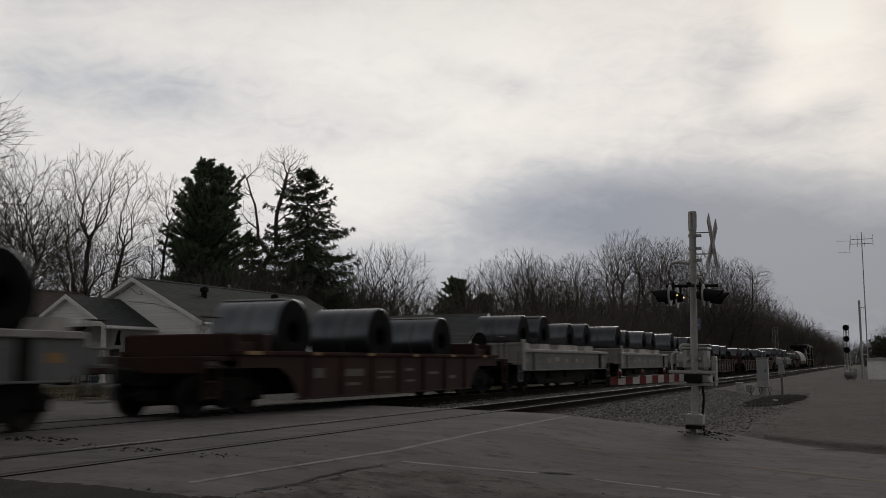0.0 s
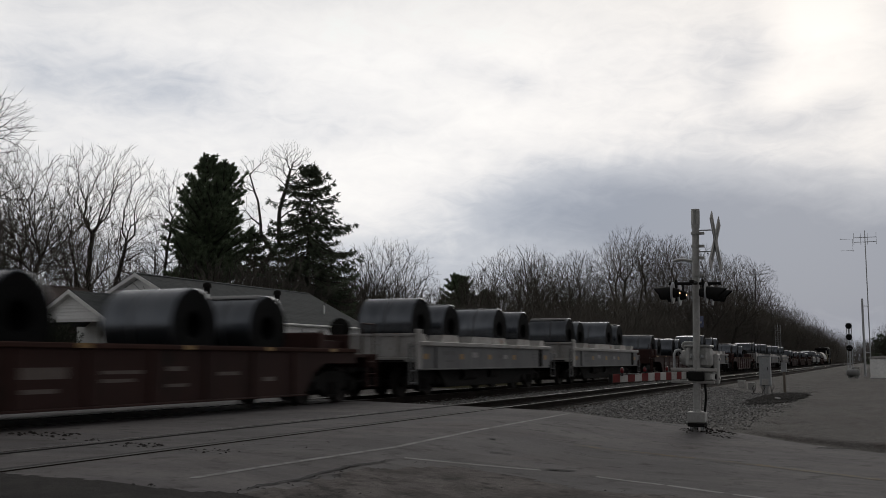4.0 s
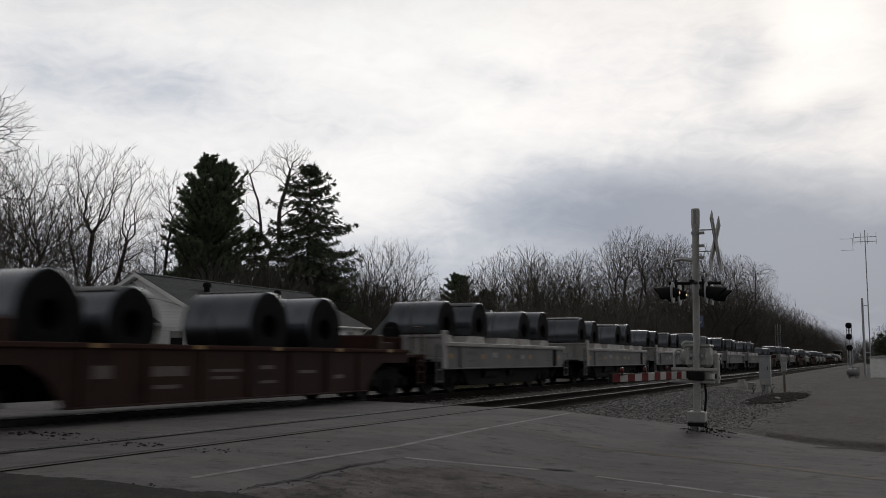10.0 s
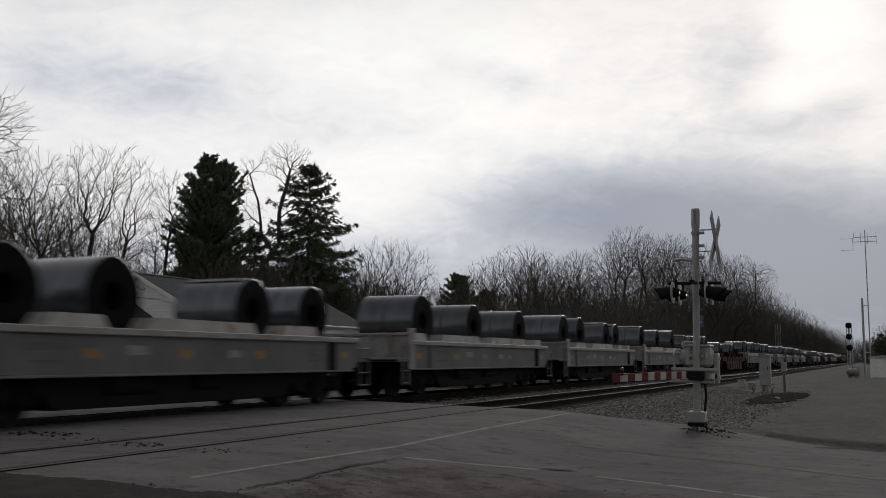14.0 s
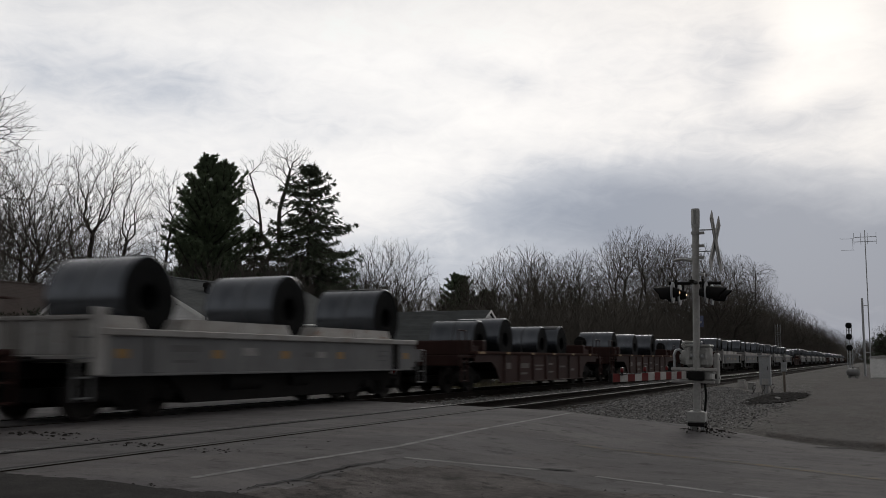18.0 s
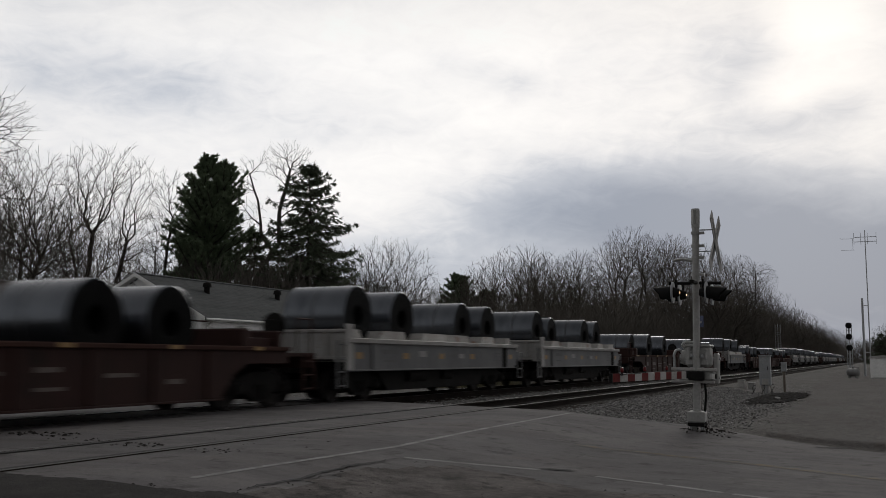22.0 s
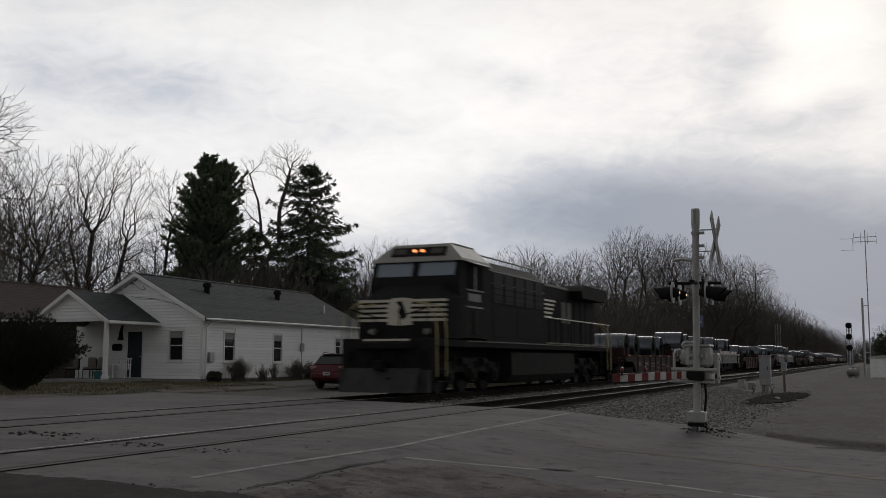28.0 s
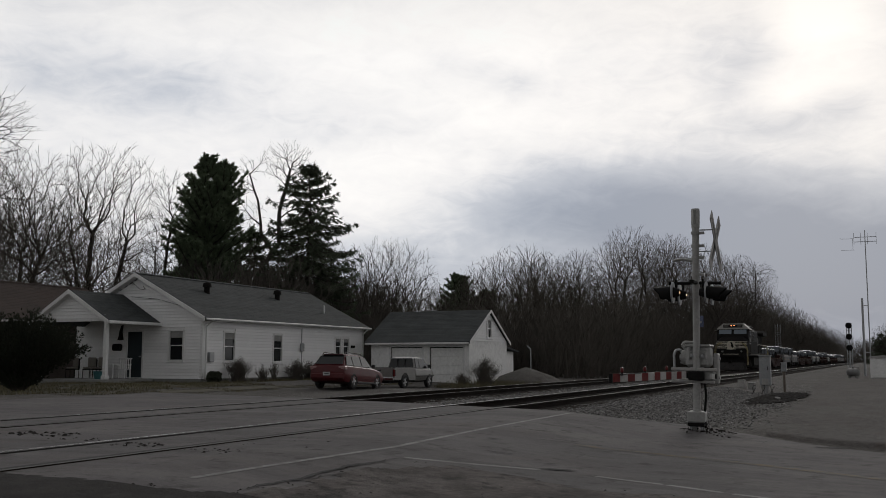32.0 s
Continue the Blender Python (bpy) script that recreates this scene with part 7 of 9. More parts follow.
def block_signal(x, y, h, heads, facing=-1, half=0.2):
    s = thing("block_signal", "tall black railway block signal on a thin mast", "railway signal", "block signals", at=pose(x, y, H(x, y)))
    part("mast", Mb().tube((0, 0, -0.2), (0, 0, h), 0.07, n=12), GALV, s)
    part("base", Mb().cbox(-0.25, 0.25, -0.25, 0.25, -0.2, 0.25, 0.03), BRICK, s)
    for i in range(heads):
        z = h - 0.25 - i * 0.95
        u = part("signal_head", Mb().lathe([(-0.03, 0.0001), (-0.03, 0.26), (0.03, 0.26), (0.03, 0.0001)], 22, "x"), BLACK_METAL, s, "round black signal head", at=pose(facing * 0.25, 0, z))
        for k in range(3):
            part("lens_hood", Mb().tube((0, 0.14 * math.sin(k * 2.1), 0.14 * math.cos(k * 2.1)), (facing * 0.25, 0.14 * math.sin(k * 2.1), 0.14 * math.cos(k * 2.1) - 0.03), 0.08, n=10), BLACK_METAL, u)
    lad = part("ladder", Mb().tube((0.35, -half, 0), (0.35, -half, h), 0.025 + half * 0.05, n=6).tube((0.35, half, 0), (0.35, half, h), 0.025 + half * 0.05, n=6).tube((0.0, 0.0, h * 0.6), (0.35, 0.0, h * 0.6), 0.03, n=6), GALV, s)
    for i in range(int(h / 0.4)):
        part("rung", Mb().tube((0.35, -half, 0.3 + i * 0.4), (0.35, half, 0.3 + i * 0.4), 0.018 + half * 0.03, n=5), GALV, lad)
    return s


block_signal(92.3, 2.1, 4.55, 3)
block_signal(186.0, 16.0, 7.7, 1, 1, 0.45)


def radio_mast(x, y):
    s = thing("radio_mast", "slim radio mast with a folded dipole antenna", "radio mast", at=pose(x, y, H(x, y)))
    part("pole", Mb().tube((0, 0, -0.2), (0, 0, 6.6), 0.1, 0.09, 14), GALV, s, at=pose(-1.2, 0.45, 0))
    part("upper_pole", Mb().tube((0, 0, -0.2), (0, 0, 12.6), 0.055, 0.04, 10), GALV, s)
    for z in (2.0, 6.0):
        part("pole_brace", Mb().tube((0, 0, z), (-1.2, 0.45, z), 0.03, n=6), GALV, s)
    an = part("antenna_boom", Mb().tube((0, -0.9, 11.6), (0, 0.9, 11.6), 0.025, n=6).tube((0, -0.9, 12.0), (0, 0.9, 12.0), 0.025, n=6), GALV, s)
    for y0 in (-0.9, -0.2, 0.35, 0.9):
        part("antenna_element", Mb().tube((0, y0, 11.35), (0, y0, 12.4), 0.018, n=5), GALV, an)
    part("side_dipole", Mb().path([(0, 0.9, 11.9), (0, 2.0, 11.9), (0, 2.0, 12.0)], 0.012, 5).path([(0, 0.9, 10.9), (0, 2.0, 10.9)], 0.012, 5).tube((0, 1.0, 10.8), (0, 1.0, 11.9), 0.015, n=5), GALV, an)
    return s


radio_mast(93.0, 0.48)
sd = thing("white_shed", "small white metal equipment shed", "shed", at=pose(84.5, -0.4, H(84, -0.4)))
part("body", Mb().cbox(-1.2, 1.2, -1.0, 0.9, -0.1, 1.5, 0.03), PALE_WALL, sd)
part("roof", Mb().prism([(-1.1, 1.5), (1.0, 1.5), (0.9, 1.62), (0.0, 1.72), (-1.0, 1.62)], -1.3, 1.3, "x"), GATE_WHITE, sd)
part("door", Mb().cbox(-1.23, -1.2, -0.2, 0.5, 0.0, 1.35, 0.01), PALE_WALL, sd)
TANK_GREY = mat("dull_grey_tank", (0.2, 0.2, 0.2), (0.13, 0.13, 0.13), 2, 0.5, c3=(0.1, 0.08, 0.07), cut=0.6)
tk = thing("gas_tank", "small pale horizontal gas tank on feet", "tank", at=pose(82.0, 1.7, H(82, 1.7), 0, 0, 62))
part("shell", Mb().lathe([(-0.5, 0.0001), (-0.46, 0.18), (-0.36, 0.29), (-0.26, 0.31), (0.26, 0.31), (0.36, 0.29), (0.46, 0.18), (0.5, 0.0001)], 20, "x").moved(pose(0, 0, 0.42)), TANK_GREY, tk)
part("dome", Mb().tube((0, 0, 0.71), (0, 0, 0.82), 0.09, n=12), TANK_GREY, tk)
for dx in (-0.28, 0.28):
    part("foot", Mb().cbox(dx - 0.05, dx + 0.05, -0.2, 0.2, -0.1, 0.2, 0.01), BRICK, tk)
rk = thing("relay_box", "small pale relay box beside the far signal", "junction box", at=pose(95.0, 1.7, H(95, 1.7)))
part("body", Mb().cbox(-0.3, 0.3, -0.3, 0.3, -0.1, 0.75, 0.03), GATE_WHITE, rk)
part("cap", Mb().cbox(-0.33, 0.33, -0.33, 0.33, 0.75, 0.8, 0.02), GATE_WHITE, rk)


# ---- parked vehicles ----
CAR_RED = mat("dark_red_car_paint", (0.085, 0.007, 0.01), (0.07, 0.006, 0.009), 1.5, 0.45, 0.0, coat=0.15, spec=0.3)
CAR_TAN = mat("silver_beige_car_paint", (0.2, 0.196, 0.188), (0.165, 0.162, 0.156), 1.5, 0.4, 0.2, coat=0.2)
TYRE = mat("tyre_rubber", (0.02, 0.02, 0.02), (0.014, 0.014, 0.014), 6, 0.85)
ALLOY = mat("alloy_wheel", (0.45, 0.45, 0.46), (0.35, 0.35, 0.36), 5, 0.35, 0.8)
TAIL = mat("tail_lamp", (0.1, 0.008, 0.008), (0.07, 0.006, 0.006), 4, 0.2)
TAIL_CLEAR = mat("clear_tail_lamp", (0.34, 0.24, 0.23), (0.24, 0.1, 0.1), 9, 0.25)
CHROME = mat("chrome", (0.6, 0.6, 0.6), (0.5, 0.5, 0.5), 5, 0.18, 1.0)
PLASTIC = mat("black_plastic", (0.02, 0.02, 0.021), (0.015, 0.015, 0.016), 5, 0.6)
PLATE = mat("number_plate", (0.5, 0.5, 0.5), (0.42, 0.42, 0.43), 5, 0.5)


def car_wheel(parent, x, y, r, out):
    w = part("wheel", Mb().lathe([(-0.09, r * 0.62), (-0.1, r * 0.9), (-0.07, r), (0.07, r), (0.1, r * 0.9), (0.09, r * 0.62)], 26, "y", True), TYRE, parent, "black tyre", at=pose(x, y, r))
    part("rim", Mb().lathe([(out * 0.05, 0.0001), (out * 0.06, 0.06), (out * 0.04, r * 0.6), (out * 0.075, r * 0.64), (out * -0.06, r * 0.63), (out * -0.06, 0.0001)], 26, "y"), PLASTIC, w)
    for i in range(5):
        t = radians(72 * i + 10)
        part("spoke", Mb().cbox(0.03, r * 0.61, -0.035 + out * 0.06, 0.015 + out * 0.06, -0.03, 0.03, 0.008, m=Matrix.Rotation(t, 4, "Y")), ALLOY, w)


def loft(sections, name_m=None):
    """Joins outlines with equal numbers of corners into one closed skin."""
    m = Mb()
    k = len(sections[0])
    v = [p for s in sections for p in s]
    f = []
    for j in range(len(sections) - 1):
        for i in range(k):
            f.append((j * k + i, j * k + (i + 1) % k, (j + 1) * k + (i + 1) % k, (j + 1) * k + i))
    f += [tuple(range(k))[::-1], tuple(range((len(sections) - 1) * k, len(sections) * k))]
    return m.add(v, f)


def body_section(x, half, z0, z1, belt, crown=0.03, tuck=0.06):
    """One outline across a car body at x."""
    return [(x, -half + tuck, z0), (x, -half, z0 + 0.14), (x, -half - 0.01, (z0 + z1) / 2), (x, -half + 0.02, z1 - 0.06), (x, -half + 0.1, z1), (x, 0, z1 + crown),
            (x, half - 0.1, z1), (x, half - 0.02, z1 - 0.06), (x, half + 0.01, (z0 + z1) / 2), (x, half, z0 + 0.14), (x, half - tuck, z0)]


def wagon(at):
    c = thing("station_wagon", "dark red compact station wagon parked on gravel", "car", "parked cars", at=at)
    W = 0.845
    secs = [body_section(*s) for s in ((-2.22, W - 0.14, 0.42, 0.80, 0), (-2.18, W - 0.06, 0.34, 0.92, 0), (-2.0, W - 0.01, 0.25, 0.95, 0), (-1.2, W, 0.2, 0.94, 0), (0.3, W, 0.2, 0.91, 0), (1.0, W, 0.2, 0.88, 0),
                                      (1.6, W - 0.02, 0.22, 0.82, 0), (2.0, W - 0.07, 0.26, 0.73, 0), (2.2, W - 0.2, 0.32, 0.62, 0))]
    body = part("body", loft(secs), CAR_RED, c, "dark red body", smooth=40)
    def top(x, half, z0, z1, hz):
        return [(x, -half, z0), (x, -hz, z1 - 0.03), (x, -hz + 0.1, z1), (x, hz - 0.1, z1), (x, hz, z1 - 0.03), (x, half, z0)]
    secs = [top(-2.14, 0.74, 0.88, 0.92, 0.72), (top(-1.9, 0.74, 0.88, 1.17, 0.64)), top(-1.58, 0.75, 0.88, 1.41, 0.54), top(-0.9, 0.76, 0.88, 1.465, 0.53), top(-0.1, 0.76, 0.88, 1.45, 0.53), top(0.2, 0.76, 0.88, 1.41, 0.54), top(0.75, 0.74, 0.87, 1.08, 0.64), top(1.05, 0.72, 0.84, 0.87, 0.68)]
    cabin = part("cabin", loft(secs), CAR_RED, body, smooth=40)
    def pane(y0, pts, name):
        for s in (-1, 1):
            part(name, Mb().add([(x, s * (0.77 - (z - 0.9) * 0.38 + 0.008), z) for x, z in pts] + [(x, s * (0.77 - (z - 0.9) * 0.38 - 0.01), z) for x, z in pts],
                 [tuple(range(len(pts))), tuple(range(len(pts), 2 * len(pts)))] + [(i, (i + 1) % len(pts), len(pts) + (i + 1) % len(pts), len(pts) + i) for i in range(len(pts))]), WIN_GLASS, cabin, "dark side window", smooth=0)
    pane(0, ((-1.9, 0.95), (-1.25, 0.95), (-1.2, 1.38), (-1.65, 1.36)), "side_window")
    pane(0, ((-1.18, 0.94), (-0.35, 0.93), (-0.35, 1.39), (-1.14, 1.39)), "side_window")
    pane(0, ((-0.28, 0.93), (0.72, 0.91), (0.2, 1.34), (-0.25, 1.39)), "side_window")
    part("rear_window", Mb().add([(-2.09, -0.66, 0.97), (-2.09, 0.66, 0.97), (-1.66, 0.52, 1.36), (-1.66, -0.52, 1.36), (-2.04, -0.66, 0.97), (-2.04, 0.66, 0.97), (-1.61, 0.52, 1.36), (-1.61, -0.52, 1.36)], [(0, 1, 2, 3), (4, 7, 6, 5), (0, 4, 5, 1), (1, 5, 6, 2), (2, 6, 7, 3), (3, 7, 4, 0)]).moved(pose(-0.02, 0, 0.02)), WIN_GLASS, cabin, "dark rear window", smooth=0)
    part("windshield", Mb().add([(0.98, -0.62, 0.92), (0.98, 0.62, 0.92), (0.28, 0.55, 1.39), (0.28, -0.55, 1.39), (0.94, -0.62, 0.9), (0.94, 0.62, 0.9), (0.24, 0.55, 1.36), (0.24, -0.55, 1.36)], [(0, 1, 2, 3), (4, 7, 6, 5), (0, 4, 5, 1), (1, 5, 6, 2), (2, 6, 7, 3), (3, 7, 4, 0)]).moved(pose(0.03, 0, 0.02)), WIN_GLASS, cabin, smooth=0)
    for s in (-1, 1):
        rr = part("roof_rail", Mb().path([(-1.6, s * 0.52, 1.45), (-1.5, s * 0.52, 1.51), (0.0, s * 0.52, 1.5), (0.1, s * 0.52, 1.44)], 0.018, 6), PLASTIC, cabin)
        part("tail_lamp", Mb().cbox(-2.215, -1.95, *sorted((s * 0.5, s * 0.835)), 0.74, 0.9, 0.03), TAIL_CLEAR, body, "pale clear tail lamp")
        part("mirror", Mb().cbox(0.52, 0.66, *sorted((s * 0.82, s * 0.99)), 0.93, 1.06, 0.03), PLASTIC, body)
        part("door_handle", Mb().cbox(-0.3, -0.14, *sorted((s * 0.85, s * 0.87)), 0.8, 0.83, 0.006), CAR_RED, body)
        part("sill_trim", Mb().cbox(-0.9, 0.9, *sorted((s * 0.82, s * 0.86)), 0.2, 0.28, 0.01), PLASTIC, body)
        for x in (-1.3, 1.22):
            car_wheel(c, x, s * 0.76, 0.31, s)
            part("wheel_arch", Mb().lathe([(s * 0.7, 0.345), (s * 0.852, 0.345), (s * 0.852, 0.325), (s * 0.7, 0.325)], 24, "y", True).moved(pose(x, 0, 0.31)), PLASTIC, body)
    part("bumper", Mb().cbox(-2.27, -2.1, -0.78, 0.78, 0.36, 0.6, 0.05), CAR_RED, body)
    part("number_plate", Mb().cbox(-2.285, -2.272, -0.16, 0.16, 0.5, 0.65, 0.003), PLATE, body, "pale number plate")
    part("plate_bars", Mb().box(-2.288, -2.286, -0.11, 0.11, 0.55, 0.6), DARK_STENCIL, body)
    part("spoiler", Mb().cbox(-1.74, -1.5, -0.5, 0.5, 1.405, 1.435, 0.012), CAR_RED, cabin)
    return c


wagon(pose(38.95, 21.55, -0.215, 0, 2.6, 4))


def pickup(at):
    c = thing("pickup_truck", "silver extended-cab pickup truck parked on gravel", "pickup truck", "parked cars", at=at)
    W = 0.81
    low = [body_section(*s) for s in ((0.05, W, 0.38, 0.98, 0), (0.9, W, 0.38, 0.97, 0), (1.3, W, 0.4, 0.96, 0), (2.0, W - 0.02, 0.42, 0.93, 0), (2.3, W - 0.08, 0.45, 0.86, 0))]
    part("body", loft(low), CAR_TAN, c, "silver beige body", smooth=40)
    for s in (-1, 1):
        part("bed_side", Mb().prism([(-2.3, 0.45), (-2.3, 1.02), (0.02, 1.02), (0.02, 0.42), (-0.75, 0.42), (-0.85, 0.62), (-1.05, 0.76), (-1.35, 0.76), (-1.55, 0.62), (-1.65, 0.45)], *sorted((s * W, s * (W - 0.06)))), CAR_TAN, c)
        part("bed_rail", Mb().cbox(-2.3, 0.0, *sorted((s * (W + 0.01), s * (W - 0.09))), 1.02, 1.05, 0.01), PLASTIC, c)
        part("tail_lamp", Mb().cbox(-2.32, -2.22, *sorted((s * (W + 0.01), s * (W - 0.12))), 0.62, 0.95, 0.02), TAIL, c, "red tail lamp")
    part("bed_floor", Mb().cbox(-2.25, 0.02, -W + 0.07, W - 0.07, 0.5, 0.56, 0.01), PLASTIC, c)
    tg = part("tailgate", Mb().cbox(-2.33, -2.27, -W + 0.13, W - 0.13, 0.52, 1.03, 0.015), CAR_TAN, c, "silver tailgate")
    part("gate_handle", Mb().cbox(-2.345, -2.33, -0.1, 0.1, 0.88, 0.94, 0.006), PLASTIC, tg)
    part("rear_bumper", Mb().cbox(-2.48, -2.33, -W, W, 0.42, 0.58, 0.03), CHROME, c, "chrome rear bumper")
    part("number_plate", Mb().cbox(-2.49, -2.482, -0.15, 0.15, 0.44, 0.56, 0.003), PLATE, c)
    def top(x, half, z0, z1, hz):
        return [(x, -half, z0), (x, -hz, z1 - 0.03), (x, -hz + 0.1, z1), (x, hz - 0.1, z1), (x, hz, z1 - 0.03), (x, half, z0)]
    cabin = part("cabin", loft([top(0.02, 0.76, 0.95, 0.98, 0.75), top(0.12, 0.76, 0.95, 1.48, 0.62), top(0.3, 0.76, 0.95, 1.54, 0.6), top(1.0, 0.76, 0.95, 1.53, 0.6), top(1.2, 0.76, 0.95, 1.49, 0.61), top(1.75, 0.74, 0.93, 1.0, 0.7)]), CAR_TAN, c, smooth=40)
    for s in (-1, 1):
        for pts in (((0.14, 1.0), (0.52, 1.0), (0.52, 1.46), (0.22, 1.46)), ((0.57, 1.0), (1.66, 0.99), (1.22, 1.44), (0.58, 1.46))):
            k = len(pts)
            part("side_window", Mb().add([(x, s * (0.77 - (z - 0.98) * 0.27 + 0.008), z) for x, z in pts] + [(x, s * (0.77 - (z - 0.98) * 0.27 - 0.01), z) for x, z in pts], [tuple(range(k)), tuple(range(k, 2 * k))] + [(i, (i + 1) % k, k + (i + 1) % k, k + i) for i in range(k)]), WIN_GLASS, cabin, smooth=0)
        part("mirror", Mb().cbox(1.4, 1.52, *sorted((s * 0.8, s * 0.97)), 1.0, 1.16, 0.03), PLASTIC, c)
        part("side_trim", Mb().cbox(0.1, 2.2, *sorted((s * (W + 0.02), s * (W - 0.01))), 0.58, 0.63, 0.006), PLASTIC, c)
        for x in (-1.2, 1.65):
            car_wheel(c, x, s * 0.73, 0.35, s)
    part("rear_window", Mb().add([(0.0, -0.68, 1.0), (0.0, 0.68, 1.0), (0.09, 0.56, 1.47), (0.09, -0.56, 1.47), (0.05, -0.68, 1.0), (0.05, 0.68, 1.0), (0.14, 0.56, 1.47), (0.14, -0.56, 1.47)], [(0, 1, 2, 3), (4, 7, 6, 5), (0, 4, 5, 1), (1, 5, 6, 2), (2, 6, 7, 3), (3, 7, 4, 0)]), WIN_GLASS, cabin, "dark sliding rear window", smooth=0)
    for y in (-0.2, 0.2):
        part("window_bar", Mb().cbox(-0.01, 0.1, y - 0.012, y + 0.012, 1.0, 1.47, 0.003), PLASTIC, cabin)
    part("chassis", Mb().cbox(-2.2, 2.1, -0.45, 0.45, 0.3, 0.48, 0.02), PLASTIC, c)
    return c


pickup(pose(44.49, 21.68, -0.36, 0, 0, 0))


# ---- trees ----
BARK = mat("grey_bark", (0.075, 0.065, 0.056), (0.05, 0.043, 0.037), 1.5, 0.95, bump=0.5, bscale=12, streak=(4, 4, 0.7), spread=0.2)
TWIG = mat("twig_bark", (0.1, 0.089, 0.077), (0.07, 0.062, 0.054), 2, 0.95, spread=0.25, spec=0.1)
NEEDLE = mat("dark_needles", (0.1740, 0.2175, 0.1377), (0.1160, 0.1522, 0.0943), 0.9, 0.85, spread=0.15, spec=0.15)
SPRUCE_N = mat("spruce_needles", (0.1250, 0.1500, 0.1000), (0.0813, 0.0975, 0.0675), 0.9, 0.85, spec=0.15)
BRUSH = mat("dry_brush", (0.125, 0.114, 0.1), (0.08, 0.073, 0.064), 0.5, 0.95, spec=0.1)
BUSH_LEAF = mat("dark_shrub_leaf", (0.05, 0.056, 0.04), (0.03, 0.034, 0.025), 1.2, 0.85, spec=0.1)


def limb(v, f, p0, p1, r0, r1, n):
    w = p1 - p0
    a = w.orthogonal().normalized()
    b = w.normalized().cross(a)
    o = len(v)
    if n == 3 and r1 < 0.007:
        v += [tuple(p0 + a * r0), tuple(p0 - a * r0 * 0.5 + b * r0 * 0.87), tuple(p0 - a * r0 * 0.5 - b * r0 * 0.87), tuple(p1)]
        f += [(o, o + 1, o + 3), (o + 1, o + 2, o + 3), (o + 2, o, o + 3)]
        return
    for p, r in ((p0, r0), (p1, r1)):
        for i in range(n):
            t = 2 * math.pi * i / n
            v.append(tuple(p + a * (math.cos(t) * r) + b * (math.sin(t) * r)))
    for i in range(n):
        f.append((o + i, o + (i + 1) % n, o + n + (i + 1) % n, o + n + i))


def bare_tree(seed, h, stems, crown, count=1500, reach=0.03, stout=0.02, rise=0.12, twigs=2, tip=0.0085, direct=0.35, bend=0.9):
    """Meshes of a leafless tree of the height h. Its stems, and the round heaps of its crown (middle and half axes), are in parts
    of h. Buds strewn through the crown are joined, inner ones first, into branches that run outwards."""
    rg = np.random.RandomState(seed)
    pts = []
    size = [ax * ay * az for _, (ax, ay, az) in crown]
    for (c, ax), s in zip(crown, size):
        k = int(count * s / sum(size)) + 8
        d = rg.normal(size=(k, 3))
        d /= np.linalg.norm(d, axis=1)[:, None]
        pts.append(np.array(c) + d * np.array(ax) * (rg.rand(k, 1) ** 0.42))
    pts = np.concatenate(pts)
    pts = pts[pts[:, 2] > 0.02]
    node, up, path = [], [], []
    for line in stems:
        prev, start = -1, 0.0
        if node and line[0][2] > 0.03:
            prev = int(np.argmin([np.linalg.norm(q - np.array(line[0])) for q in node]))
            start = path[prev]
        for p, q in zip(line, line[1:]):
            p, q = np.array(p, float), np.array(q, float)
            k = max(1, int(np.linalg.norm(q - p) / 0.035))
            for i in range(1, k + 1) if prev >= 0 else range(k + 1):
                at = p + (q - p) * i / k + rg.normal(0, 0.002, 3)
                start += 0.45 * np.linalg.norm(at - node[prev]) if prev >= 0 else 0.0
                node.append(at)
                up.append(prev)
                path.append(start)
                prev = len(node) - 1
    k, n = len(node), len(pts)
    N, way, P = np.zeros((k + n, 3)), np.zeros((k + n, 3)), np.zeros(k + n)
    N[:k], P[:k], U = node, path, up + [0] * n
    for i in range(k):
        way[i] = N[i] - N[U[i]] if U[i] >= 0 else (0, 0, 1)
        way[i] /= np.linalg.norm(way[i]) + 1e-9
    # each bud joins where its twig is short, its way from the root short, and the bend slight
    pts = pts[np.argsort(np.min(np.linalg.norm(pts[:, None, :] - N[None, :k:2, :], axis=2), axis=1))]
    for q in pts:
        d = q - N[:k]
        ln = np.linalg.norm(d, axis=1) + 1e-9
        cos = np.sum(d * way[:k], axis=1) / ln
        j = int(np.argmin(ln * (1 + bend * (1 - cos)) + direct * P[:k]))
        N[k], U[k], P[k] = q, j, P[j] + ln[j]
        way[k] = d[j] / ln[j] * 0.75 + way[j] * 0.25
        way[k] /= np.linalg.norm(way[k]) + 1e-9
        k += 1
    kids = [[] for _ in U]
    for i, u in enumerate(U):
        if u >= 0:
            kids[u].append(i)
    # even out the zigzag of the joined buds
    for _ in range(2):
        M = N.copy()
        for i in range(len(node), len(U)):
            if kids[i]:
                M[i] = 0.4 * N[i] + 0.3 * N[U[i]] + 0.3 * np.mean(N[kids[i]], axis=0)
        N = M
    tips = np.zeros(len(U))
    for i in sorted(range(len(U)), key=lambda j: -j):
        if not kids[i]:
            tips[i] = 1
    order, seen = [], [i for i, u in enumerate(U) if u < 0]
    while seen:
        i = seen.pop()
        order.append(i)
        seen += kids[i]
    for i in order[::-1]:
        if U[i] >= 0:
            tips[U[i]] += tips[i]
    roots = [i for i, u in enumerate(U) if u < 0]
    most = max(tips[i] for i in roots)
    e = math.log(stout * h / tip) / math.log(max(4, most))
    T, L, W = ([], []), ([], []), ([], [])
    pr = random.Random(seed)
    top = np.quantile(N[:, 2], 0.997)
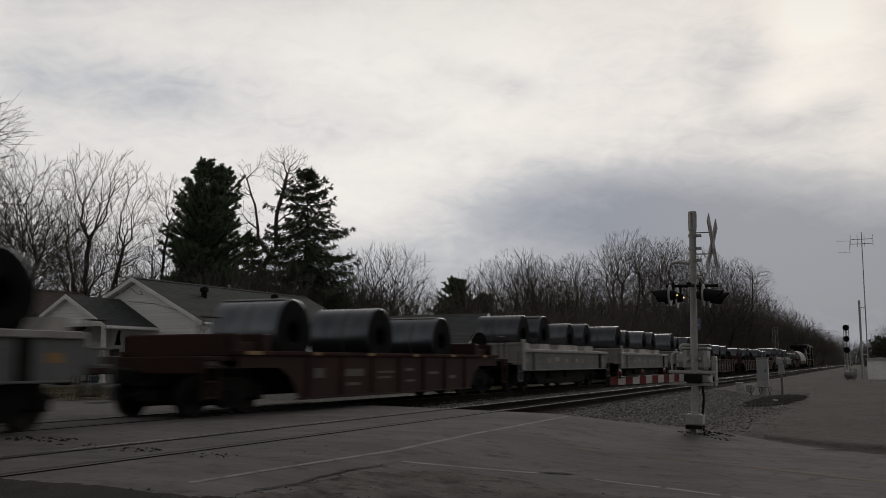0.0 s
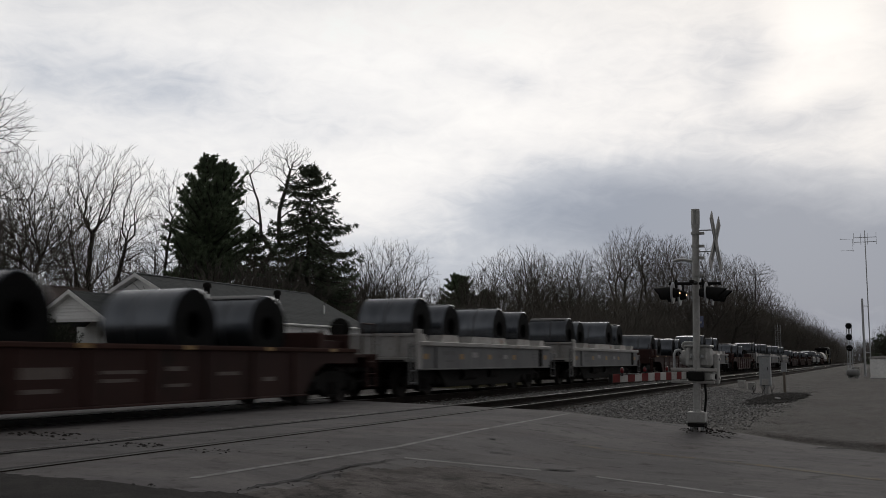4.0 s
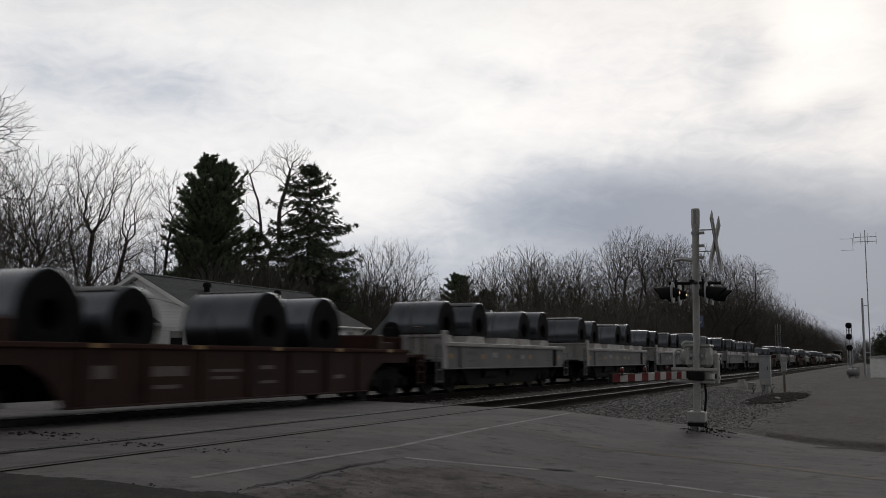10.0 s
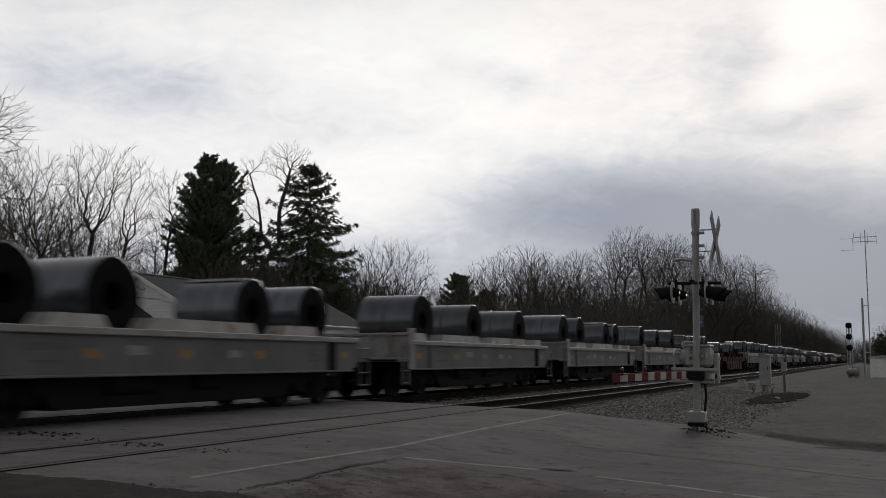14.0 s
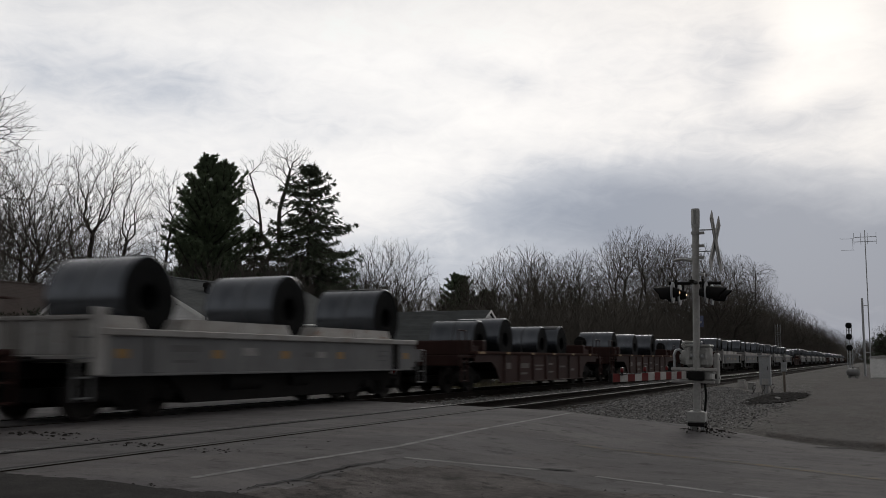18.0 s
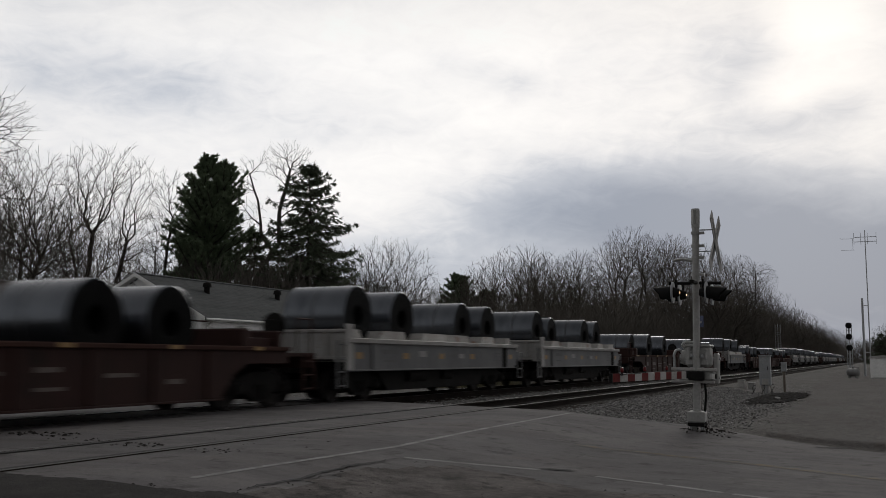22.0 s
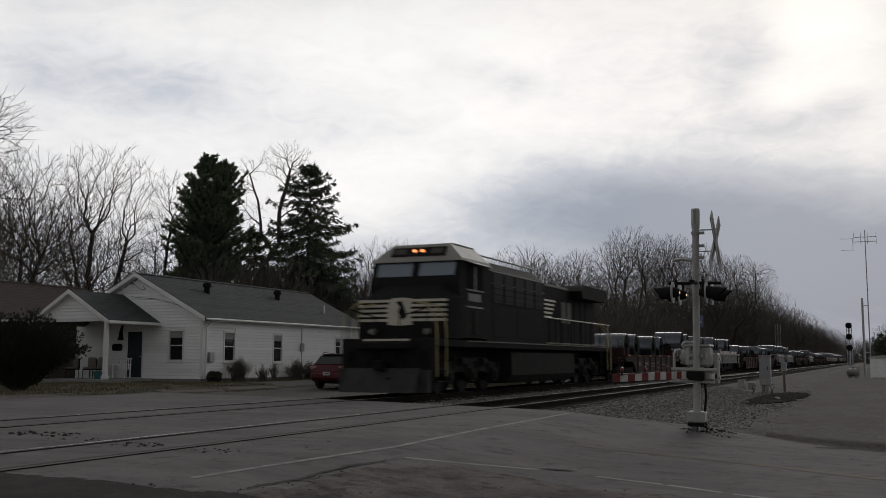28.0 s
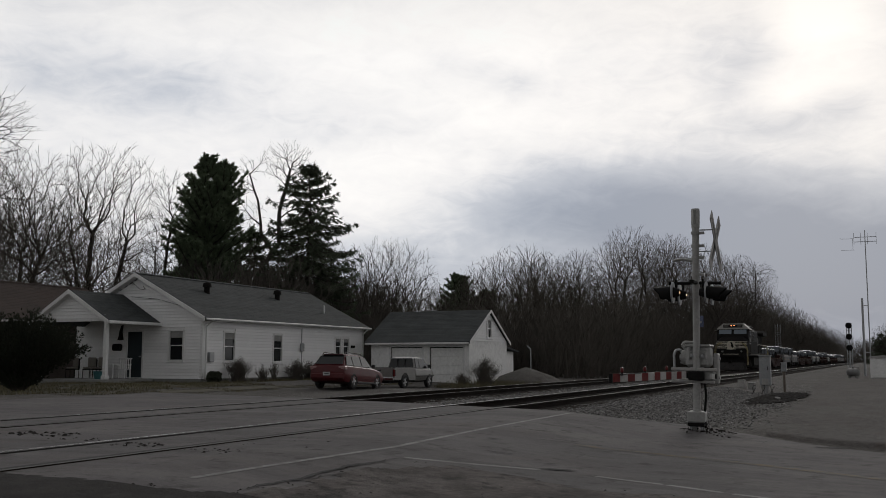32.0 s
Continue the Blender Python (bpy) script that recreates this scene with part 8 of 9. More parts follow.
    N = N / top * h

    def rad(i):
        return tip * tips[i] ** e

    for i in order:
        if U[i] < 0:
            continue
        p = U[i]
        r0, r1 = rad(p) if tips[p] < tips[i] * 2.2 else rad(i) * 1.25, rad(i)
        limb(*(T if r0 > 0.0075 * h else L if r0 > 0.028 else W), Vector(N[p]), Vector(N[i]), r0, max(0.0072, r1), 8 if r0 > 0.09 else 5 if r0 > 0.035 else 3)
        if tips[i] <= 4:
            d = Vector(N[i] - N[p]).normalized()
            for _ in range(twigs if not kids[i] else 1):
                q = (d + Vector((pr.gauss(0, 0.34), pr.gauss(0, 0.34), pr.gauss(rise, 0.26)))).normalized()
                a = Vector(N[p]).lerp(Vector(N[i]), pr.random())
                limb(*W, a, a + q * h * reach * pr.uniform(0.6, 1.6), tip * 0.85, 0.003, 3)
    out = []
    for (v, f), nm, mt in ((T, "trunk", BARK), (L, "branchwork", BARK), (W, "twig_crown", TWIG)):
        me = bpy.data.meshes.new(nm)
        me.from_pydata(v, [], f)
        me.shade_smooth()
        me.materials.append(mt)
        me["tall"] = h
        out.append(me)
    return out


def plant_bare(meshes, x, y, tall, turn, label="bare leafless deciduous tree behind the houses", group="bare trees"):
    t = thing("bare_tree", label, "tree", group, at=pose(x, y, H(x, y) - 0.05, 0, 0, turn))
    s = tall / (meshes[2].get("tall") or 1.0)
    part("trunk", meshes[0], BARK, t)
    tagged(part("branchwork", meshes[1], BARK, t), kind="stuff")
    tagged(part("twig_crown", meshes[2], TWIG, t), kind="stuff")
    for o in t.children:
        o.scale = (s, s, s)
    return t


def tuft(v, f, c, d, size, rg, n=7, thin=0.07):
    """A spray of thin needle blades round the direction d."""
    for i in range(n):
        q = (d + Vector((rg.uniform(-1, 1), rg.uniform(-1, 1), rg.uniform(-0.8, 1))) * 0.85).normalized()
        w = q.orthogonal().normalized()
        w = (w * math.cos(i * 1.3) + q.cross(w) * math.sin(i * 1.3)) * size * thin
        tip = c + q * size * rg.uniform(0.6, 1.15)
        o = len(v)
        v += [tuple(c - w * 1.2), tuple(c + w * 1.2), tuple(tip)]
        f.append((o, o + 1, o + 2))


def profile(stops, u):
    for (a, ra), (b, rb) in zip(stops, stops[1:]):
        if a <= u <= b:
            return ra + (rb - ra) * (u - a) / (b - a)
    return stops[-1][1]


def conifer(name, label, x, y, h, width, seed, style, material, bottom=0.06):
    """style 'pine': upswept tufted boughs; 'spruce': drooping layered boughs."""
    rg = random.Random(seed)
    pine = style == "pine"
    t = thing(name, label, "tree", "evergreens", at=pose(x, y, H(x, y) - 0.05, 0, 0, -66.4))
    tv, tf, bv, bf, nv, nf = [], [], [], [], [], []
    tops = [(0.0, 0.0, 1.0)]
    if pine:
        tops.append((0.07 * h, 0.03 * h, 0.985))
    for ox, oy, s in tops:
        segs = 10
        for i in range(segs):
            k0, k1 = i / segs, (i + 1) / segs
            f0, f1 = step(0.55, 0.9, k0), step(0.55, 0.9, k1)
            limb(tv, tf, Vector((0.1 * math.sin(i) + ox * f0, oy * f0, h * s * k0 * 0.98)), Vector((0.1 * math.sin(i + 1) + ox * f1, oy * f1, h * s * k1 * 0.98)), h * 0.018 * (1 - k0) + 0.02, h * 0.018 * (1 - k1) + 0.02, 8)
    stops = ((0, 1.0), (0.3, 1.05), (0.51, 1.0), (0.61, 0.95), (0.715, 0.82), (0.82, 0.7), (0.87, 0.52), (0.94, 0.36), (1.0, 0.12)) if pine else ((0, 0.95), (0.48, 1.0), (0.59, 0.98), (0.69, 0.86), (0.775, 0.74), (0.88, 0.48), (0.95, 0.26), (1.0, 0.05))
    levels = int(h * (5.2 if pine else 2.5))
    for j in range(levels):
        k = 6
        for i in range(k):
            u = bottom + (1 - bottom) * (j + rg.uniform(-1.2, 1.2)) / levels
            u = min(0.99, max(0.02, u))
            az = 2 * math.pi * (i + rg.random() * 0.9) / k + j * 1.1
            lump = noise.noise(Vector((math.cos(az) * 1.5, math.sin(az) * 1.5, u * (7 if pine else 11) + seed)))
            ln = width / 2 * profile(stops, u) * (1 + (0.8 if pine else 0.5) * lump) * (rg.uniform(0.62, 1.06) if pine else rg.uniform(0.72, 1.12))
            ox, oy, s = tops[i % len(tops)] if u > 0.6 else tops[0]
            f0 = step(0.55, 0.9, u)
            q = Vector((ox * f0, oy * f0, h * u * s))
            d = Vector((math.cos(az), math.sin(az), rg.uniform(0.0, 0.5) + 0.9 * step(0.6, 1.0, u) if pine else rg.uniform(-0.08, 0.16) - 0.2 * (1 - u) + 0.5 * step(0.75, 1.0, u))).normalized()
            n = max(3, int(ln / 0.4))
            for m in range(n):
                w = (m + 0.5) / n
                d = (d + Vector((rg.uniform(-0.09, 0.09), rg.uniform(-0.09, 0.09), 0.045 if pine else (-0.1 if w < 0.45 else 0.13)))).normalized()
                q2 = q + d * (ln / n)
                limb(bv, bf, q, q2, 0.04 * (1 - m / n) + 0.012, 0.04 * (1 - (m + 1) / n) + 0.01, 4)
                if w > (0.18 if pine else 0.12):
                    for sd in (-1, 1):
                        for _ in range(4 if pine else 2):
                            side = Vector((-d.y, d.x, 0)).normalized() * sd
                            bl = (0.75 if pine else 0.85) * min(1.0, 0.35 + ln * 0.25) * rg.uniform(0.5, 1.1) * (1.15 - 0.6 * w)
                            e = (d * rg.uniform(0.5, 0.9) + side * rg.uniform(0.5, 1.0) + Vector((0, 0, rg.uniform(-0.3, 0.8) if pine else rg.uniform(-0.75, -0.2)))).normalized()
                            p = q.lerp(q2, rg.random())
                            limb(bv, bf, p, p + e * bl, 0.012, 0.006, 3)
                            for z in range(3 if pine else 4):
                                c = p + e * bl * (0.3 + 0.7 * (z + rg.random()) / 4)
                                tuft(nv, nf, c, (e + Vector((0, 0, 0.4 if pine else -0.35))).normalized(), rg.uniform(0.16, 0.3) if pine else rg.uniform(0.2, 0.34), rg, 7 if pine else 5, 0.11 if pine else 0.085)
                q = q2
            tuft(nv, nf, q, d, 0.26 if pine else 0.4, rg, 8, 0.09)
    for nm, v, f, mt in (("trunk", tv, tf, BARK), ("bough_frame", bv, bf, BARK), ("needle_crown", nv, nf, material)):
        me = bpy.data.meshes.new(nm)
        me.from_pydata(v, [], f)
        me.materials.append(mt)
        o = part(nm, me, mt, t)
        if nm != "trunk":
            o["kind"] = "stuff"
    return t


conifer("pine_tree", "tall dense dark green pine with two tops behind the house", 60.9, 46.2, 16.0, 7.2, 5, "pine", NEEDLE)
conifer("spruce_tree", "drooping dark spruce with open layered boughs", 64.2, 39.1, 15.8, 8.0, 8, "spruce", SPRUCE_N)
conifer("spruce_tree", "dark evergreen filling the gap between the taller evergreens", 70.6, 48.4, 12.0, 6.4, 19, "spruce", SPRUCE_N)
conifer("spruce_tree", "distant dark evergreen beside the railway", 150.0, -0.9, 4.9, 4.8, 23, "spruce", SPRUCE_N)
conifer("pine_tree", "small dark pine behind the garage", 102.4, 43.0, 10.4, 5.0, 11, "pine", NEEDLE)
conifer("pine_tree", "small dark pine behind the garage", 103.0, 39.8, 8.6, 4.0, 12, "pine", NEEDLE)

# crowns of the single trees, seen along the view
SPREAD = bare_tree(1, 14.0, [[(0, 0, -0.02), (0.0, 0, 0.1)], [(0.0, 0, 0.06), (-0.1, 0.02, 0.2), (-0.17, 0, 0.38)], [(0.0, 0, 0.08), (0.13, 0, 0.2), (0.3, 0.02, 0.36)], [(0, 0, 0.09), (-0.02, 0.08, 0.3), (-0.03, 0.1, 0.5)], [(0, 0, 0.09), (0.06, -0.05, 0.3), (0.12, -0.06, 0.5)], [(0, 0, 0.07), (-0.22, -0.02, 0.16), (-0.36, 0, 0.25)]],
                   [((0.0, 0, 0.62), (0.42, 0.4, 0.36)), ((-0.18, 0, 0.45), (0.32, 0.3, 0.3)), ((0.22, 0, 0.45), (0.32, 0.3, 0.28))], 5200, 0.03, 0.018, 0.15, 3, 0.0095)
DROOP = bare_tree(41, 17.0, [[(0, 0, -0.02), (0.0, 0, 0.3), (0.02, 0, 0.5)], [(0.0, 0, 0.35), (0.16, 0, 0.5), (0.3, 0, 0.56)], [(0.01, 0, 0.45), (0.14, 0, 0.66), (0.24, 0, 0.76)]],
                  [((0.05, 0, 0.72), (0.3, 0.28, 0.27)), ((0.26, 0, 0.78), (0.16, 0.14, 0.14)), ((0.28, 0, 0.58), (0.17, 0.13, 0.08))], 2600, 0.028, 0.014, 0.05, 3, 0.008)
TALL = bare_tree(2, 16.0, [[(0, 0, -0.02), (-0.02, 0, 0.2), (-0.05, 0, 0.42), (-0.04, 0, 0.6)], [(0.02, 0, -0.02), (0.03, 0, 0.2), (0.06, 0.01, 0.36), (0.1, 0.02, 0.56)], [(-0.02, 0, 0.2), (-0.1, 0.02, 0.4), (-0.14, 0.02, 0.56)]],
                 [((-0.05, 0, 0.78), (0.15, 0.16, 0.22)), ((0.1, 0, 0.78), (0.15, 0.16, 0.2)), ((-0.14, 0, 0.6), (0.12, 0.14, 0.2)), ((0.17, 0, 0.56), (0.12, 0.14, 0.18))], 1700, 0.028, 0.0125, 0.15, 3, 0.008)
SLIM = bare_tree(3, 15.0, [[(0, 0, -0.02), (0.0, 0, 0.2), (0.02, 0, 0.45), (0.05, 0, 0.75)], [(0.0, 0, 0.22), (-0.03, 0.02, 0.45), (-0.02, 0, 0.62)]],
                 [((0.03, 0, 0.7), (0.14, 0.14, 0.3)), ((0.0, 0, 0.45), (0.13, 0.13, 0.2))], 1100, 0.03, 0.010, 0.3, 3, 0.008)
FORK = bare_tree(24, 18.8, [[(0, 0, -0.01), (0.03, 0, 0.3), (0.045, 0, 0.46), (0.115, 0, 0.56), (0.118, 0, 0.7), (0.145, 0, 0.8), (0.16, 0, 0.88)], [(0.085, 0, 0.52), (0.04, 0, 0.6), (0.02, 0.02, 0.75), (-0.02, 0.02, 0.86)], [(0.117, 0, 0.68), (0.19, 0, 0.71), (0.25, 0, 0.725)], [(0.03, 0, 0.64), (-0.03, 0, 0.7), (-0.06, 0, 0.74)]],
                 [((0.15, 0, 0.91), (0.125, 0.12, 0.095)), ((0.235, 0, 0.86), (0.05, 0.08, 0.05)), ((-0.025, 0, 0.85), (0.06, 0.06, 0.1)), ((-0.01, 0, 0.68), (0.08, 0.07, 0.07)), ((0.2, 0, 0.72), (0.09, 0.06, 0.03))], 700, 0.02, 0.0118, 0.1, 2, 0.008, 0.3, 0.5)
DOME = bare_tree(5, 12.0, [[(0, 0, -0.02), (-0.02, 0, 0.12), (-0.05, 0, 0.3)], [(0.03, 0.02, -0.02), (0.1, 0.02, 0.18), (0.2, 0.02, 0.36)], [(-0.03, 0.03, -0.02), (-0.14, 0.07, 0.2), (-0.26, 0.05, 0.4)], [(0.0, -0.03, -0.02), (0.03, -0.1, 0.25)]],
                 [((0, 0, 0.62), (0.42, 0.4, 0.38)), ((0.2, 0, 0.45), (0.25, 0.25, 0.25)), ((-0.22, 0, 0.48), (0.25, 0.25, 0.25))], 3300, 0.026, 0.016, 0.15, 2, 0.0082)
OVAL = bare_tree(6, 14.0, [[(0, 0, -0.02), (0.01, 0, 0.2), (-0.02, 0.01, 0.45), (-0.05, 0, 0.65)], [(0.0, 0, 0.3), (0.08, 0.03, 0.5), (0.12, 0, 0.66)]],
                 [((0.0, 0, 0.7), (0.25, 0.25, 0.3)), ((-0.06, 0, 0.86), (0.13, 0.13, 0.13)), ((0.03, 0, 0.42), (0.2, 0.2, 0.18))], 2500, 0.025, 0.0135, 0.12, 2, 0.0082)
BROOM = bare_tree(7, 12.0, [[(0, 0, -0.02), (0.0, 0, 0.2), (-0.04, 0, 0.4)], [(0.03, 0, -0.02), (0.1, 0, 0.25), (0.16, 0, 0.5)], [(-0.03, 0, -0.02), (-0.1, 0.03, 0.25), (-0.15, 0.03, 0.5)], [(0, 0.05, -0.02), (0.03, 0.1, 0.3)]],
                  [((0.0, 0, 0.65), (0.3, 0.3, 0.36)), ((0.02, 0, 0.35), (0.26, 0.26, 0.25))], 2100, 0.028, 0.0105, 0.3, 2, 0.0082)
FAN = bare_tree(19, 18.0, [[(0, 0, -0.02), (0.02, 0, 0.2), (0.0, 0, 0.42)], [(0.01, 0, 0.3), (-0.06, 0.02, 0.5), (-0.09, 0, 0.75)], [(0.01, 0, 0.32), (0.07, 0, 0.55), (0.08, 0, 0.8)], [(0.01, 0, 0.3), (0.12, 0, 0.44), (0.19, 0, 0.6)]],
                [((-0.04, 0, 0.84), (0.14, 0.16, 0.15)), ((0.11, 0, 0.72), (0.17, 0.16, 0.2)), ((-0.05, 0, 0.56), (0.2, 0.18, 0.22)), ((0.2, 0, 0.52), (0.1, 0.12, 0.14))], 3200, 0.022, 0.012, 0.1, 2, 0.0085)
KINDS = [SPREAD, TALL, SLIM, DOME, OVAL, BROOM, FAN]
SEEN = -66.4
plant_bare(DROOP, 36.2, 47.4, 16.8, SEEN, "tall bare tree with drooping boughs behind the houses")
plant_bare(SPREAD, 45.4, 48.6, 13.9, SEEN, "wide spreading bare tree with many stems behind the houses")
plant_bare(DOME, 51.2, 53.5, 12.4, 140)
plant_bare(OVAL, 44.0, 53.0, 12.8, 60)
plant_bare(SPREAD, 49.8, 57.0, 14.4, 150, "wide spreading bare tree with many stems behind the houses")
plant_bare(OVAL, 56.2, 54.6, 11.4, 200)
plant_bare(BROOM, 47.5, 54.5, 12.0, 10)
plant_bare(DOME, 47.0, 60.0, 14.0, 30)
plant_bare(SPREAD, 41.5, 52.5, 13.4, 75, "wide spreading bare tree with many stems behind the houses")
plant_bare(TALL, 53.0, 49.0, 16.0, SEEN, "bare tree with two slender trunks")
plant_bare(BROOM, 60.2, 54.0, 11.4, 70)
plant_bare(SLIM, 60.4, 50.0, 15.6, SEEN, "slender bare tree behind the house")
plant_bare(SLIM, 58.6, 52.0, 11.4, 200, "slender bare tree behind the house")
plant_bare(BROOM, 66.0, 50.0, 10.0, 120)
plant_bare(FORK, 67.6, 46.6, 18.9, SEEN, "tall forked bare tree between the evergreens")
plant_bare(BROOM, 69.0, 46.2, 10.6, 15)
plant_bare(OVAL, 70.2, 44.4, 10.6, 15)
plant_bare(BROOM, 75.5, 42.2, 11.0, 100)
plant_bare(BROOM, 76.8, 39.6, 11.6, 190)
plant_bare(BROOM, 78.6, 38.2, 11.6, 10)
plant_bare(BROOM, 82.5, 38.0, 8.8, 300)
plant_bare(OVAL, 93.4, 41.0, 8.6, 30)
plant_bare(BROOM, 104.6, 41.0, 9.0, 75)
plant_bare(DOME, 99.0, 36.5, 8.2, 75)
WOOD_TREES = ((88.2, 35.4, 4, 9.2), (93.2, 36.4, 5, 10.1), (82.6, 30.4, 3, 10.4), (87.0, 29.8, 3, 11.6), (95.2, 30.7, 4, 11.8), (95.7, 28.9, 5, 11.1), (103.9, 29.4, 4, 12.9), (108.2, 29.1, 5, 11.7), (114.6, 28.0, 4, 15.2), (120.9, 27.6, 1, 17.5), (122.4, 25.3, 4, 16.5), (127.9, 23.5, 4, 17.3), (133.1, 22.6, 3, 16.7), (138.4, 21.2, 5, 16.4), (148.6, 20.4, 3, 16.6), (163.8, 19.9, 5, 16.4), (178.7, 20.3, 6, 19.6), (200.4, 18.3, 4, 13.4), (227.2, 18.3, 3, 13.2), (269.6, 18.3, 3, 14.5), (319.5, 18.3, 3, 12.4), (399.2, 18.3, 3, 14.3), (508.3, 18.3, 3, 16.7), (634.7, 18.3, 3, 17.1), (98.9, 35.2, 5, 11.1), (106.2, 35.4, 4, 11.9), (109.8, 34.2, 5, 11.3), (121.0, 31.4, 3, 12.1), (136.8, 29.9, 5, 15.8), (142.3, 27.8, 5, 16.3), (157.9, 25.6, 4, 16.3), (183.5, 23.8, 3, 16.0), (198.7, 22.6, 4, 15.7), (214.0, 21.0, 4, 13.4), (249.3, 18.9, 4, 11.4), (113.3, 32.9, 3, 11.0))
WOOD_TREES += tuple((160 + 24 * i, 19.5 + 3.5 * (i % 2), (3, 4)[i % 2], 12.5 + 1.5 * (i % 3)) for i in range(14))
for i, (x, y, k, h) in enumerate(WOOD_TREES):
    plant_bare(KINDS[k], x, y, h, -85.0 if k == 6 else i * 67, "bare leafless tree in the trackside wood", "trees of the wood")


def brush_row(name, label, x0, x1, y0, y1, count, h0, h1, seed, material=BRUSH):
    """Dense leafless undergrowth: thin forking stems."""
    rg = random.Random(seed)
    v, f = [], []
    for _ in range(count):
        x, y = rg.uniform(x0, x1), rg.uniform(y0, y1)
        h = rg.uniform(h0, h1)
        p = Vector((x, y, H(x, y) - 0.1))
        for _ in range(rg.randint(2, 4)):
            d = Vector((rg.uniform(-0.35, 0.35), rg.uniform(-0.35, 0.35), 1)).normalized()
            q = p
            r = 0.016 + 0.012 * h / 3
            for i in range(3):
                d = (d + Vector((rg.uniform(-0.2, 0.2), rg.uniform(-0.2, 0.2), 0))).normalized()
                q2 = q + d * h / 3
                limb(v, f, q, q2, r * (1 - i * 0.28), r * (1 - (i + 1) * 0.28), 3)
                for _ in range(3):
                    e = (d + Vector((rg.uniform(-1, 1), rg.uniform(-1, 1), rg.uniform(-0.2, 0.6)))).normalized()
                    a = q.lerp(q2, rg.random())
                    limb(v, f, a, a + e * h * rg.uniform(0.12, 0.3), r * 0.7, 0.004, 3)
                q = q2
    me = bpy.data.meshes.new(name)
    me.from_pydata(v, [], f)
    me.materials.append(material)
    return tagged(new(name, me), label, "undergrowth", kind="stuff")


brush_row("undergrowth", "dense leafless brush at the edge of the wood", 72, 150, 19.5, 28, 1500, 2.0, 6.5, 21)
brush_row("undergrowth", "tall leafless saplings inside the wood", 92, 200, 22, 34, 1000, 5.0, 9.5, 28)
brush_row("undergrowth", "dense leafless brush along the far track", 150, 300, 17.8, 26, 1300, 4.0, 11.0, 22)
brush_row("undergrowth", "dense leafless brush along the far track", 300, 640, 18.0, 28, 700, 5.0, 13.0, 29)
brush_row("undergrowth", "dense leafless brush behind the garage", 66, 110, 25, 45, 900, 2.0, 6.0, 23)
brush_row("undergrowth", "leafless thicket behind the house", 57, 82, 38, 50, 1300, 3.0, 8.5, 24)
brush_row("undergrowth", "leafless thicket behind the houses", 38, 62, 52, 66, 650, 3.0, 7.0, 25)
brush_row("undergrowth", "far leafless trees closing the view along the tracks", 420, 800, -14, 45, 700, 6.0, 12.0, 27)
for i, (x, y, h) in enumerate(((150, -1.6, 6.4), (165, -3.4, 7.5), (185, -2.5, 6.5), (210, -4.0, 8.0), (300, -1.0, 8.0), (330, 2.5, 7.5), (360, -3.0, 9.0), (390, 3.5, 8.5), (430, 0.0, 10.0), (260, -6.0, 8.0), (480, 4.0, 10.0))):
    plant_bare(KINDS[(3, 5)[i % 2]], x, y, h, i * 50, "distant bare tree beside the railway", "distant trees")
brush_row("undergrowth", "low scrub along the railway", 160, 500, -6, 0.5, 300, 1.0, 2.5, 26)


def shrub(name, label, x, y, h, w, seed, count, neck=0.25, material=BUSH_LEAF, leaf=0.09):
    """A leafy shrub of stems and many small leaves."""
    rg = random.Random(seed)
    t = thing(name, label, "shrub", "shrubs by the house", at=pose(x, y, H(x, y)))
    sv, sf, lv, lf = [], [], [], []
    for i in range(9):
        az = i * 0.7
        limb(sv, sf, Vector((0.1 * math.cos(az), 0.1 * math.sin(az), -0.1)), Vector((w * 0.33 * math.cos(az), w * 0.33 * math.sin(az), h * 0.7)), 0.03, 0.012, 4)
    for _ in range(count):
        u = rg.random()
        prof = neck + (1 - neck) * math.sin(math.pi * min(1.0, 0.12 + u * 0.88)) ** 0.6
        az = rg.uniform(0, 2 * math.pi)
        lump = 0.86 + 0.2 * noise.noise(Vector((math.cos(az) * 1.7, math.sin(az) * 1.7, u * 3 + seed)))
        r = w / 2 * prof * lump * (rg.random() ** 0.35)
        c = Vector((r * math.cos(az), r * math.sin(az), h * u * (0.95 + 0.1 * lump)))
        a = Vector((rg.uniform(-1, 1), rg.uniform(-1, 1), rg.uniform(-1, 1))).normalized() * leaf
        b = a.orthogonal().normalized() * leaf * 0.5
        o = len(lv)
        lv += [tuple(c - a), tuple(c + b), tuple(c + a), tuple(c - b)]
        lf.append((o, o + 1, o + 2, o + 3))
    for nm, v, f, mt in (("stem_frame", sv, sf, BARK), ("leaf_mass", lv, lf, material)):
        me = bpy.data.meshes.new(nm)
        me.from_pydata(v, [], f)
        me.materials.append(mt)
        tagged(part(nm, me, mt, t), kind="stuff")
    return t


